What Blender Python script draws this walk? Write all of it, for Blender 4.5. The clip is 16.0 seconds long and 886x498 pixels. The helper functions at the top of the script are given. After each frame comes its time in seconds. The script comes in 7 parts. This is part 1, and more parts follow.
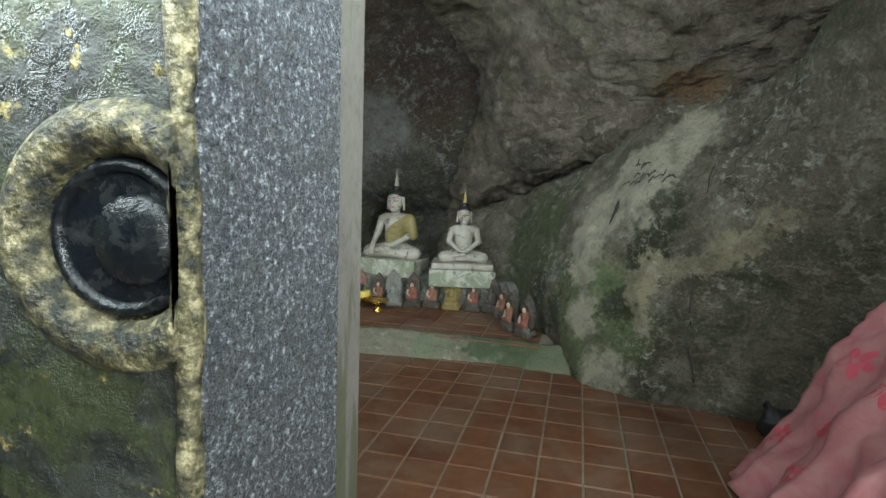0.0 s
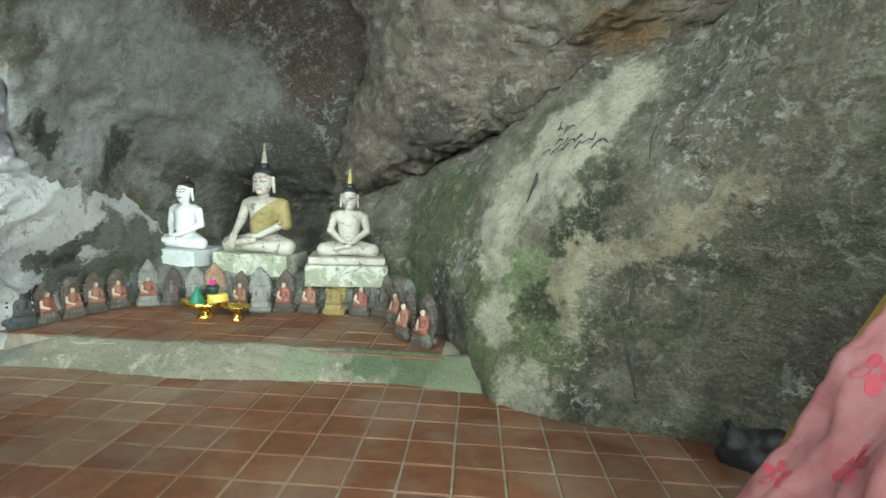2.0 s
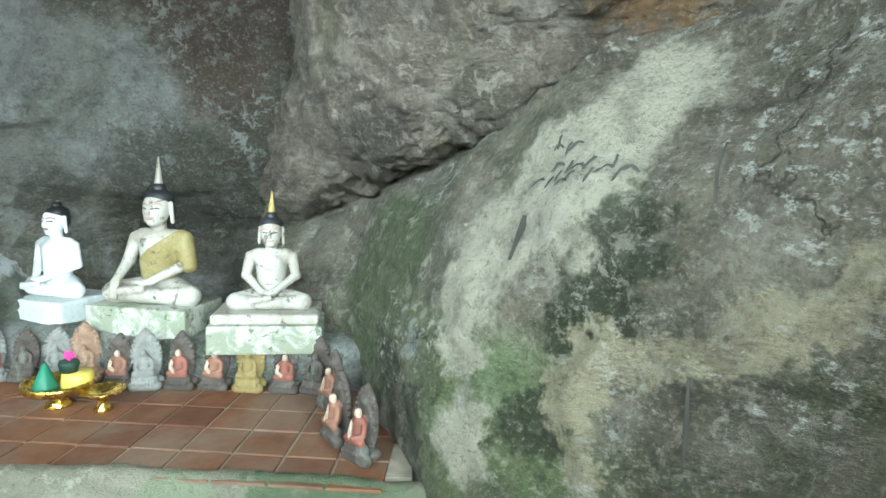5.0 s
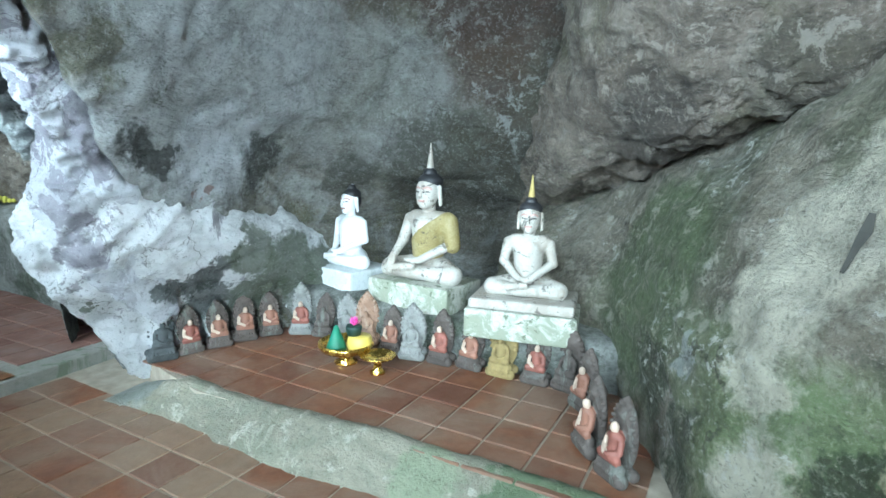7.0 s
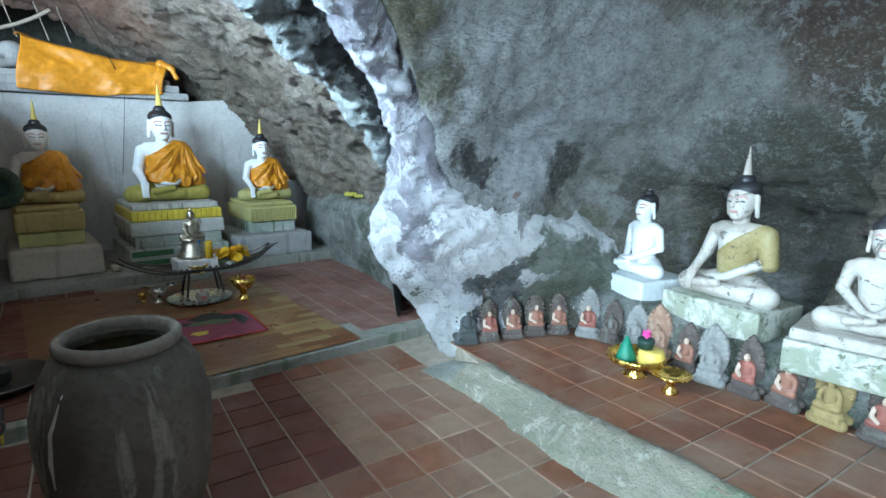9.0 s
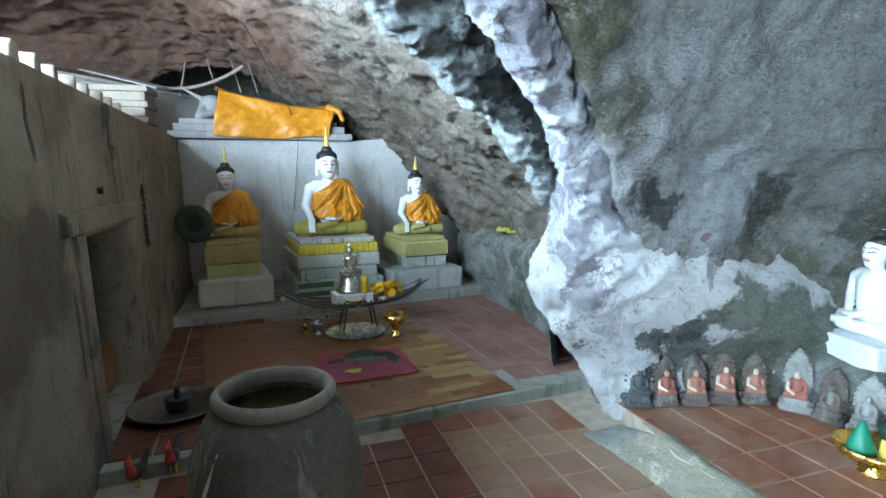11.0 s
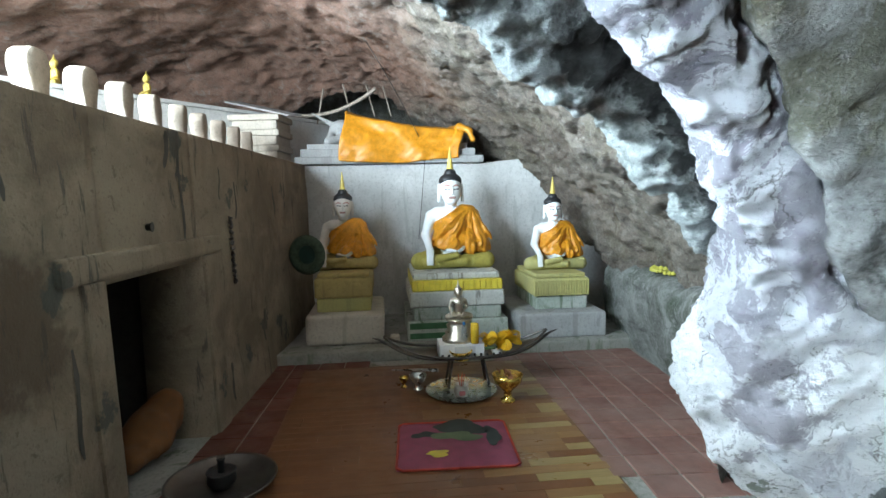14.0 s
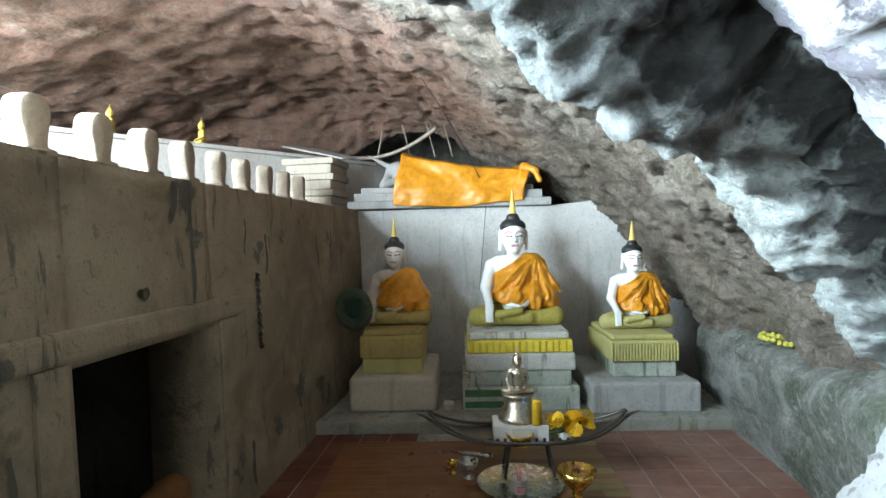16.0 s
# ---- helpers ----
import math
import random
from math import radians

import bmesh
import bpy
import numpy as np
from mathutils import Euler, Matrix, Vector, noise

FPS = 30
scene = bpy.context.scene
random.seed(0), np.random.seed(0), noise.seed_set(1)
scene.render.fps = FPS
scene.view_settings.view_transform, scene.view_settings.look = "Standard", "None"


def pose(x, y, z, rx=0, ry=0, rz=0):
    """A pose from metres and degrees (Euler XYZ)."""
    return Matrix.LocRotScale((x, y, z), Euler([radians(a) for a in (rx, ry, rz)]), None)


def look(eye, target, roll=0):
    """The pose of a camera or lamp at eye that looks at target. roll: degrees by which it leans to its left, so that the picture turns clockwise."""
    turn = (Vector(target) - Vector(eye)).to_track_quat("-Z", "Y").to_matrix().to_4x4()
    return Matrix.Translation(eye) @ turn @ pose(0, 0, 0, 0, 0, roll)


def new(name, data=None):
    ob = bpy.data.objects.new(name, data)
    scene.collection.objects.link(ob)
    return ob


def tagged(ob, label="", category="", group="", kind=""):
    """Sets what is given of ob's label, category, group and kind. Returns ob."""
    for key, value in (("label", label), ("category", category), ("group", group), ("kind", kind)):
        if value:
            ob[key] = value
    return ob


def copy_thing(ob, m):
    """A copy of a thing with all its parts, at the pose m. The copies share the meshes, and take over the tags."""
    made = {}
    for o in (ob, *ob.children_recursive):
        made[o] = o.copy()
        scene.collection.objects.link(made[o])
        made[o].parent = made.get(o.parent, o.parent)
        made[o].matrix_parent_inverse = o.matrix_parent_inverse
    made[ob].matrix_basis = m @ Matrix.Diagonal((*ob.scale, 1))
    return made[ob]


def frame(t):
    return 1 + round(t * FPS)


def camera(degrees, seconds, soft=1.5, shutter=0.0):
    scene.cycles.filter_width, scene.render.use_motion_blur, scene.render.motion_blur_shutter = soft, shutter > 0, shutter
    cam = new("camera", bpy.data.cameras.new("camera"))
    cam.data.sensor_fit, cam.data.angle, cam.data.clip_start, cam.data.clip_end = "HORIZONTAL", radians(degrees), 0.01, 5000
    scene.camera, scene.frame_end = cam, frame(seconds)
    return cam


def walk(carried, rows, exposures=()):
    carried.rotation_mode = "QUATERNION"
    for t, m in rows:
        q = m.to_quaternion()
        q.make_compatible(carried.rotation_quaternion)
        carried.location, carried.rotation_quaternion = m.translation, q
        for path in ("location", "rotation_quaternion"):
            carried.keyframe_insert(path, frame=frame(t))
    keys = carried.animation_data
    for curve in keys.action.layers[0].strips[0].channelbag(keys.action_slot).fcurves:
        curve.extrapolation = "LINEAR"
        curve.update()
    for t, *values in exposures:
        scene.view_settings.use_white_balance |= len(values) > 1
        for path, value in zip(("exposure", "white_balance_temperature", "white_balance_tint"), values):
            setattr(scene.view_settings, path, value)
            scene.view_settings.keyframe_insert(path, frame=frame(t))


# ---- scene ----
cam = camera(79.0, 16.0)
PATH = [
    (0, (0.6, 0.041, 1.494), (0.31, 2.006, 1.259), 2.0),
    (0.5, (0.58, 0.193, 1.442), (0.408, 2.172, 1.206), 2.1),
    (1, (0.608, 0.423, 1.325), (0.441, 2.402, 1.093), 2.3),
    (1.5, (0.617, 0.713, 1.282), (0.571, 2.7, 1.053), 2.3),
    (2, (0.608, 1.049, 1.292), (0.694, 3.035, 1.072), 2.5),
    (2.5, (0.655, 1.34, 1.322), (0.842, 3.32, 1.108), 2.6),
    (3, (0.644, 1.605, 1.436), (0.878, 3.579, 1.218), 2.7),
    (3.2, (0.586, 1.69, 1.498), (0.817, 3.665, 1.28), 2.7),
    (5.3, (0.852, 2.378, 1.529), (0.959, 4.361, 1.299), 2.2),
    (5.5, (0.827, 2.431, 1.544), (0.86, 4.415, 1.295), 2.2),
    (6, (0.834, 2.531, 1.565), (0.574, 4.497, 1.303), 2.0),
    (6.5, (0.802, 2.549, 1.557), (0.266, 4.454, 1.27), 1.8),
    (7, (0.765, 2.519, 1.546), (0.016, 4.343, 1.212), 1.7),
    (7.5, (0.727, 2.471, 1.551), (-0.251, 4.179, 1.192), 1.6),
    (8, (0.697, 2.446, 1.586), (-0.533, 3.977, 1.211), 1.1),
    (8.5, (0.662, 2.411, 1.609), (-0.735, 3.792, 1.231), 0.9),
    (9, (0.645, 2.38, 1.638), (-0.879, 3.62, 1.259), 0.7),
    (9.5, (0.642, 2.348, 1.661), (-0.968, 3.476, 1.291), 0.4),
    (9.7, (0.647, 2.341, 1.659), (-0.988, 3.435, 1.298), 0.5),
    (11.8, (0.148, 2.71, 1.709), (-1.741, 3.328, 1.492), -1.2),
    (12, (0.146, 2.785, 1.723), (-1.755, 3.371, 1.513), -1.2),
    (12.5, (0.139, 2.854, 1.733), (-1.792, 3.338, 1.537), -1.1),
    (13, (0.089, 2.953, 1.737), (-1.877, 3.269, 1.551), -1.2),
    (13.5, (-0.22, 3.006, 1.732), (-2.194, 3.263, 1.544), -1.1),
    (14, (-0.532, 3.183, 1.723), (-2.513, 3.393, 1.539), -1.2),
    (14.5, (-0.811, 3.214, 1.744), (-2.799, 3.354, 1.567), -1.0),
    (15, (-1.014, 3.277, 1.745), (-3.004, 3.406, 1.593), -1.1),
    (15.5, (-1.129, 3.379, 1.766), (-3.125, 3.427, 1.653), -1.2),
    (16, (-1.181, 3.398, 1.834), (-3.18, 3.334, 1.794), -1.4),
]
EXPOSURES = [(0, -1.7, 6700, 3), (0.8, -0.95, 6500, 1), (1.5, -0.65, 6700, -2), (3, -0.15, 6600, -3), (6, 0.0, 5800, -1), (9.5, -0.2, 5200, 1), (12.5, 0.05, 5500, 3), (16, 0.15, 6000, 4)]
walk(cam, [(t, look(eye, target, roll)) for t, eye, target, roll in PATH], EXPOSURES)

# ---- light: overcast daylight from the cave mouth ----
world = bpy.data.worlds.new("sky")
scene.world = world
world.use_nodes = True
wn = world.node_tree.nodes
sky = wn.new("ShaderNodeTexSky")
sky.sky_type, sky.sun_disc = "NISHITA", False
sky.sun_elevation, sky.sun_rotation = radians(52), radians(200)
wn["Background"].inputs["Strength"].default_value = 0.07
world.node_tree.links.new(sky.outputs[0], wn["Background"].inputs[0])
sun = new("sun", bpy.data.lights.new("sun", "SUN"))
sun.data.energy, sun.data.angle, sun.data.color = 0.8, radians(12), (1, 0.95, 0.88)
sun.matrix_world = look((0, -6, 9), (-2, 2, 0))


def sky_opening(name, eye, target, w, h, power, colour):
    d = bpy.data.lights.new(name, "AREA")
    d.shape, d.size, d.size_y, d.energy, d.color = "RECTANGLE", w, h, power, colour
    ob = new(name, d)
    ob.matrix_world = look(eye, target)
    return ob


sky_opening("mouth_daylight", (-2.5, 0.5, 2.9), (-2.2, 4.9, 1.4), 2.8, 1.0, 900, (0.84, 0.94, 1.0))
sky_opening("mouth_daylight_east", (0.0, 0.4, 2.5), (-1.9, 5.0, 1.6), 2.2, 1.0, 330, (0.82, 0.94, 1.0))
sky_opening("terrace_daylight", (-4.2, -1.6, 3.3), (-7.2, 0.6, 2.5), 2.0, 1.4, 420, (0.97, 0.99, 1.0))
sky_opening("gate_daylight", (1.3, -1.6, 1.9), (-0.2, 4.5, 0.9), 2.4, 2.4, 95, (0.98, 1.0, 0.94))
# Added narrow lamp that brightens the white rock foot.
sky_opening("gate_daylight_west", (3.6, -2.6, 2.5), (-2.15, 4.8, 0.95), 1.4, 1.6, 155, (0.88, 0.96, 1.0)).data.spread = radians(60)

# ---- materials ----


def vnoise(p, seed=0):
    """Smooth value noise, p as (n, 3)."""
    i = np.floor(p).astype(np.int64)
    f = p - i
    f = f * f * (3 - 2 * f)
    out = 0.0
    for dx in (0, 1):
        for dy in (0, 1):
            for dz in (0, 1):
                h = ((i[:, 0] + dx) * 374761393 + (i[:, 1] + dy) * 668265263 + (i[:, 2] + dz) * 2147483647 + seed * 974634599) & 0xFFFFFFFF
                h = ((h ^ (h >> 13)) * 1274126177) & 0xFFFFFFFF
                h = ((h ^ (h >> 16)) & 0xFFFF) / 65535.0
                w = (f[:, 0] if dx else 1 - f[:, 0]) * (f[:, 1] if dy else 1 - f[:, 1]) * (f[:, 2] if dz else 1 - f[:, 2])
                out = out + w * h
    return out - 0.5


def fbm(p, size, octaves=4, seed=0, gain=0.5):
    out, amp = 0.0, 1.0
    for o in range(octaves):
        out = out + amp * vnoise(p / size + 17.3 * o, seed + o)
        size, amp = size / 2.07, amp * gain
    return out


class Mat:
    """Small builder of node materials."""

    def __init__(self, name, rough=0.8, metal=0.0):
        self.m = bpy.data.materials.new(name)
        self.m.use_nodes = True
        self.t = self.m.node_tree
        self.b = self.t.nodes["Principled BSDF"]
        self.b.inputs["Roughness"].default_value, self.b.inputs["Metallic"].default_value = rough, metal
        self.co = self.t.nodes.new("ShaderNodeNewGeometry").outputs["Position"]

    def link(self, a, b):
        self.t.links.new(a, b)

    def stretch(self, sx, sy, sz, turn=(0, 0, 0)):
        n = self.t.nodes.new("ShaderNodeMapping")
        n.inputs["Scale"].default_value = (sx, sy, sz)
        n.inputs["Rotation"].default_value = [radians(a) for a in turn]
        self.link(self.co, n.inputs["Vector"])
        return n.outputs[0]

    def noise(self, size, detail=6.0, rough=0.6, co=None, warp=0.0):
        n = self.t.nodes.new("ShaderNodeTexNoise")
        n.inputs["Scale"].default_value = 1 / size
        n.inputs["Detail"].default_value, n.inputs["Roughness"].default_value = detail, rough
        n.inputs["Distortion"].default_value = warp
        self.link(co or self.co, n.inputs["Vector"])
        return n.outputs["Fac"]

    def cells(self, size, feature="F1", co=None):
        n = self.t.nodes.new("ShaderNodeTexVoronoi")
        n.feature = feature
        n.inputs["Scale"].default_value = 1 / size
        self.link(co or self.co, n.inputs["Vector"])
        return n.outputs["Distance"]

    def ramp(self, fac, *stops):
        n = self.t.nodes.new("ShaderNodeValToRGB")
        e = n.color_ramp.elements
        while len(e) < len(stops):
            e.new(0.5)
        for k, (at, c) in zip(e, stops):
            k.position = at
            k.color = (c, c, c, 1) if isinstance(c, (int, float)) else (*c, 1)
        self.link(fac, n.inputs[0])
        return n.outputs[0]

    def mix(self, fac, a, b, how="MIX"):
        n = self.t.nodes.new("ShaderNodeMix")
        n.data_type, n.blend_type = "RGBA", how
        for s, v in ((n.inputs[0], fac), (n.inputs[6], a), (n.inputs[7], b)):
            if hasattr(v, "is_linked"):
                self.link(v, s)
            elif isinstance(v, (int, float)):
                s.default_value = v
            else:
                s.default_value = (*v, 1)
        return n.outputs[2]

    def axis(self, which):
        n = self.t.nodes.new("ShaderNodeSeparateXYZ")
        self.link(self.co, n.inputs[0])
        return n.outputs[which]

    def math(self, how, a, b=0.0, clamp=False):
        n = self.t.nodes.new("ShaderNodeMath")
        n.operation, n.use_clamp = how, clamp
        for s, v in ((n.inputs[0], a), (n.inputs[1], b)):
            if isinstance(v, (int, float)):
                s.default_value = v
            else:
                self.link(v, s)
        return n.outputs[0]

    def warped(self, size, amount):
        """The position, shaken by noise at three sizes."""
        at = self.co
        for sz, am in ((size, amount), (size * 0.25, amount * 0.45), (size * 0.07, amount * 0.16)):
            n = self.t.nodes.new("ShaderNodeTexNoise")
            n.inputs["Scale"].default_value, n.inputs["Detail"].default_value = 1 / sz, 4
            self.link(self.co, n.inputs["Vector"])
            v = self.t.nodes.new("ShaderNodeVectorMath")
            v.operation = "MULTIPLY_ADD"
            v.inputs[1].default_value = (am, am, am)
            self.link(n.outputs["Color"], v.inputs[0])
            self.link(at, v.inputs[2])
            at = v.outputs[0]
        return at

    def near(self, x, y, z, r, at, shift, soft=0.3):
        """1 near a place, 0 past r metres, measured in the shaken space."""
        n = self.t.nodes.new("ShaderNodeVectorMath")
        n.operation = "DISTANCE"
        n.inputs[1].default_value = (x + shift, y + shift, z + shift)
        self.link(at, n.inputs[0])
        return self.ramp(self.math("DIVIDE", n.outputs["Value"], r), (1 - soft, 1.0), (1.0, 0.0))

    def randomly(self):
        return self.t.nodes.new("ShaderNodeObjectInfo").outputs["Random"]

    def island(self):
        return self.t.nodes.new("ShaderNodeNewGeometry").outputs["Random Per Island"]

    def done(self, colour, rough=None, bump=None, height=0.01, strength=1.0):
        if hasattr(colour, "is_linked"):
            self.link(colour, self.b.inputs["Base Color"])
        else:
            self.b.inputs["Base Color"].default_value = (*colour, 1)
        if rough is not None:
            self.link(rough, self.b.inputs["Roughness"])
        if bump is not None:
            n = self.t.nodes.new("ShaderNodeBump")
            n.inputs["Distance"].default_value, n.inputs["Strength"].default_value = height, strength
            self.link(bump, n.inputs["Height"])
            self.link(n.outputs[0], self.b.inputs["Normal"])
        return self.m


def rock_material(name, base, dark, light, moss, moss_amount, light_amount, patches=(), gloss=0.75, specks=0.0, grime=0.55, sharp=()):
    """Weathered cave rock: base, dark seams, pale crust, moss; patches: (x, y, z, r, colour, strength)."""
    m = Mat(name, gloss)
    big, mid, fine = m.noise(0.9, 5, 0.6, warp=0.6), m.noise(0.16, 8, 0.7), m.noise(0.02, 5, 0.75)
    seams = m.noise(0.5, 8, 0.72, m.stretch(0.7, 0.7, 3.2, (14, 9, 0)))
    c = m.mix(m.ramp(big, (0.38, 0.0), (0.62, 1.0)), base, dark)
    c = m.mix(m.ramp(seams, (0.35, 0.85), (0.47, 0.0)), c, [v * 0.4 for v in dark])
    c = m.mix(m.math("MULTIPLY", m.ramp(m.noise(0.55, 9, 0.72, warp=1.0), (0.5, 0.0), (0.57, 1.0)), light_amount), c, light)
    c = m.mix(m.math("MULTIPLY", m.ramp(m.noise(0.8, 8, 0.7, warp=0.8), (0.49, 0.0), (0.59, 1.0)), moss_amount), c, moss)
    at = m.warped(0.2, 0.34)
    for x, y, z, r, col, amount in patches:
        c = m.mix(m.math("MULTIPLY", m.near(x, y, z, r, at, 0.274), amount), c, col)
    c = m.mix(m.ramp(mid, (0.32, grime), (0.56, 0.0)), c, [v * 0.4 for v in dark])
    c = m.mix(m.math("MULTIPLY", m.ramp(m.noise(0.07, 7, 0.72, warp=0.5), (0.57, 0.0), (0.66, 1.0)), 0.4 * light_amount), c, light)
    c = m.mix(m.ramp(fine, (0.54, 0.0), (0.7, 0.5)), c, light)
    c = m.mix(m.ramp(fine, (0.3, 0.55), (0.45, 0.0)), c, [v * 0.35 for v in dark])
    pit = m.noise(0.05, 9, 0.78, m.stretch(0.8, 0.8, 1.7, (12, 8, 0)), warp=0.3)
    c = m.mix(m.math("MULTIPLY", m.ramp(pit, (0.36, 0.75), (0.43, 0.0)), m.ramp(m.noise(0.45, 5, 0.6), (0.36, 1.0), (0.62, 0.25))), c, [v * 0.3 for v in dark])
    c = m.mix(m.math("MULTIPLY", m.ramp(m.noise(0.11, 9, 0.76, warp=0.4), (0.54, 0.0), (0.58, 0.55)), m.ramp(m.noise(0.7, 4, 0.6, warp=0.5), (0.42, 0.15), (0.6, 1.0))), c, light)
    cr = m.cells(0.8, "DISTANCE_TO_EDGE", m.warped(0.3, 0.3))
    gap = m.math("MULTIPLY", m.ramp(cr, (0.0, 1.0), (0.014, 0.0)), m.ramp(m.noise(0.6, 3), (0.56, 0.0), (0.66, 0.8)))
    c = m.mix(gap, c, [v * 0.3 for v in dark])
    if specks:
        sp = m.math("MULTIPLY", m.ramp(m.noise(0.08, 9, 0.75, m.stretch(1, 1, 1.5, (20, 10, 0))), (0.55, 0.0), (0.6, 0.9)), m.ramp(m.noise(0.6, 6, 0.65), (0.5, 0.0), (0.6, specks)))
        c = m.mix(sp, c, (0.62, 0.62, 0.57))
    for x, y, z, r, col, amount in sharp:
        c = m.mix(m.math("MULTIPLY", m.near(x, y, z, r, at, 0.274), amount), c, col)
    h = m.math("ADD", m.math("ADD", mid, m.math("MULTIPLY", pit, 0.55)), m.math("ADD", m.math("MULTIPLY", fine, 0.25), m.math("ADD", seams, m.math("MULTIPLY", gap, -0.3))))
    r = m.ramp(m.noise(0.05, 5), (0.35, gloss - 0.3), (0.65, min(1, gloss + 0.15)))
    return m.done(c, r, h, 0.075, 1.0)


GREEN = (0.07, 0.1, 0.045)
BLACK_DAMP, OLIVE_DARK = (0.05, 0.06, 0.05), (0.13, 0.15, 0.1)
VIOLET_STAIN = (0.34, 0.32, 0.36)
# The small olive spot at z 0.59 paints the dark of a hole.
FOOT_STAINS_AND_HOLE = [(-2.06, 4.35, 1.15, 0.11, VIOLET_STAIN, 0.85), (-2.11, 4.42, 0.96, 0.14, VIOLET_STAIN, 0.85), (-2.11, 4.29, 1.27, 0.07, VIOLET_STAIN, 0.8), (-2.3, 4.5, 0.75, 0.06, VIOLET_STAIN, 0.7),
               (-2.33, 4.55, 0.59, 0.06, OLIVE_DARK, 0.9), (-2.04, 4.86, 0.65, 0.11, BLACK_DAMP, 0.85), (-2.1, 5.0, 0.66, 0.12, BLACK_DAMP, 0.85), (-2.09, 5.19, 0.69, 0.17, BLACK_DAMP, 0.85),
               (-1.93, 5.27, 0.82, 0.13, BLACK_DAMP, 0.85), (-2.15, 5.3, 0.5, 0.2, BLACK_DAMP, 0.8), (-1.86, 5.45, 0.85, 0.22, OLIVE_DARK, 0.85), (-2.09, 5.69, 0.45, 0.3, OLIVE_DARK, 0.9),
               (-1.9, 5.85, 0.65, 0.35, OLIVE_DARK, 0.9), (-1.7, 6.3, 0.5, 0.4, OLIVE_DARK, 0.9), (-3.0, 5.1, 0.4, 0.4, OLIVE_DARK, 0.85), (-2.72, 5.05, 0.15, 0.2, BLACK_DAMP, 0.8)]
PALE, DARK_MOSS, CRUST = (0.6, 0.57, 0.45), (0.03, 0.045, 0.02), (0.46, 0.41, 0.28)
RUN = [(1.82, 4.34, 1.95, 0.24), (1.64, 4.37, 1.78, 0.26), (1.46, 4.52, 1.62, 0.28), (1.5, 4.26, 1.45, 0.26), (1.26, 4.6, 1.32, 0.27),
       (1.14, 4.62, 1.12, 0.24), (1.08, 4.55, 0.85, 0.17), (1.1, 4.4, 0.45, 0.2), (1.25, 4.13, 0.12, 0.24)]
DAMP = [(1.64, 4.14, 1.36, 0.19), (1.55, 4.17, 1.12, 0.2), (1.5, 4.19, 0.98, 0.16), (0.77, 5.2, 0.55, 0.24), (0.92, 4.8, 0.38, 0.2), (1.34, 4.23, 0.61, 0.17)]
VEIN = [(1.5, 4.05, 0.55), (1.47, 4.15, 0.79), (1.58, 4.12, 0.99), (1.78, 3.94, 0.99), (1.94, 3.75, 1.15), (2.04, 3.66, 1.25), (2.13, 3.57, 1.35)]
ROCK_RIGHT = rock_material("rock_right", (0.255, 0.23, 0.175), (0.14, 0.125, 0.092), (0.52, 0.49, 0.41), GREEN, 0.5, 0.3,
    [(0.75, 5.6, 0.9, 0.75, (0.1, 0.135, 0.06), 0.9), (1.25, 4.35, 0.5, 0.55, (0.17, 0.23, 0.1), 0.75), (0.95, 4.75, 0.75, 0.3, (0.14, 0.19, 0.08), 0.6), (1.2, 4.35, 0.75, 0.2, (0.2, 0.27, 0.13), 0.6)] + [(*p, PALE, 0.9) for p in RUN]
    + [(*p, DARK_MOSS, 0.85) for p in DAMP] + [(*p, 0.13, CRUST, 0.85) for p in VEIN] + [tuple((a + b) / 2 for a, b in zip(p, q)) + (0.12, CRUST, 0.8) for p, q in zip(VEIN, VEIN[1:])] + [(0.9, 4.89, 0.75, 0.09, (0.42, 0.45, 0.43), 0.9)], 0.6, 0.9)
ROCK_BOULDER = rock_material("rock_boulder", (0.24, 0.2, 0.16), (0.13, 0.105, 0.08), (0.44, 0.4, 0.34), (0.15, 0.155, 0.075), 0.4, 0.35,
    # Dark patches along the lower edge paint the crease shade under the boulder.
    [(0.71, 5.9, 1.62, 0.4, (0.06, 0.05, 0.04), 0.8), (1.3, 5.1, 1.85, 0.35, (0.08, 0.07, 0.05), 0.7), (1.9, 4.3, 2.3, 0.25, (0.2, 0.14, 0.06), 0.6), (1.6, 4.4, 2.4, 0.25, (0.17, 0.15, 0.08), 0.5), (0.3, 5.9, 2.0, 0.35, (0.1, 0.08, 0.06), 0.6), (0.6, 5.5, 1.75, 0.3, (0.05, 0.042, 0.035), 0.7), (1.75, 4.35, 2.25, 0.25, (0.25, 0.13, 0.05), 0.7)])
BROWN_STAIN, NEAR_BLACK = (0.085, 0.052, 0.036), (0.022, 0.024, 0.02)
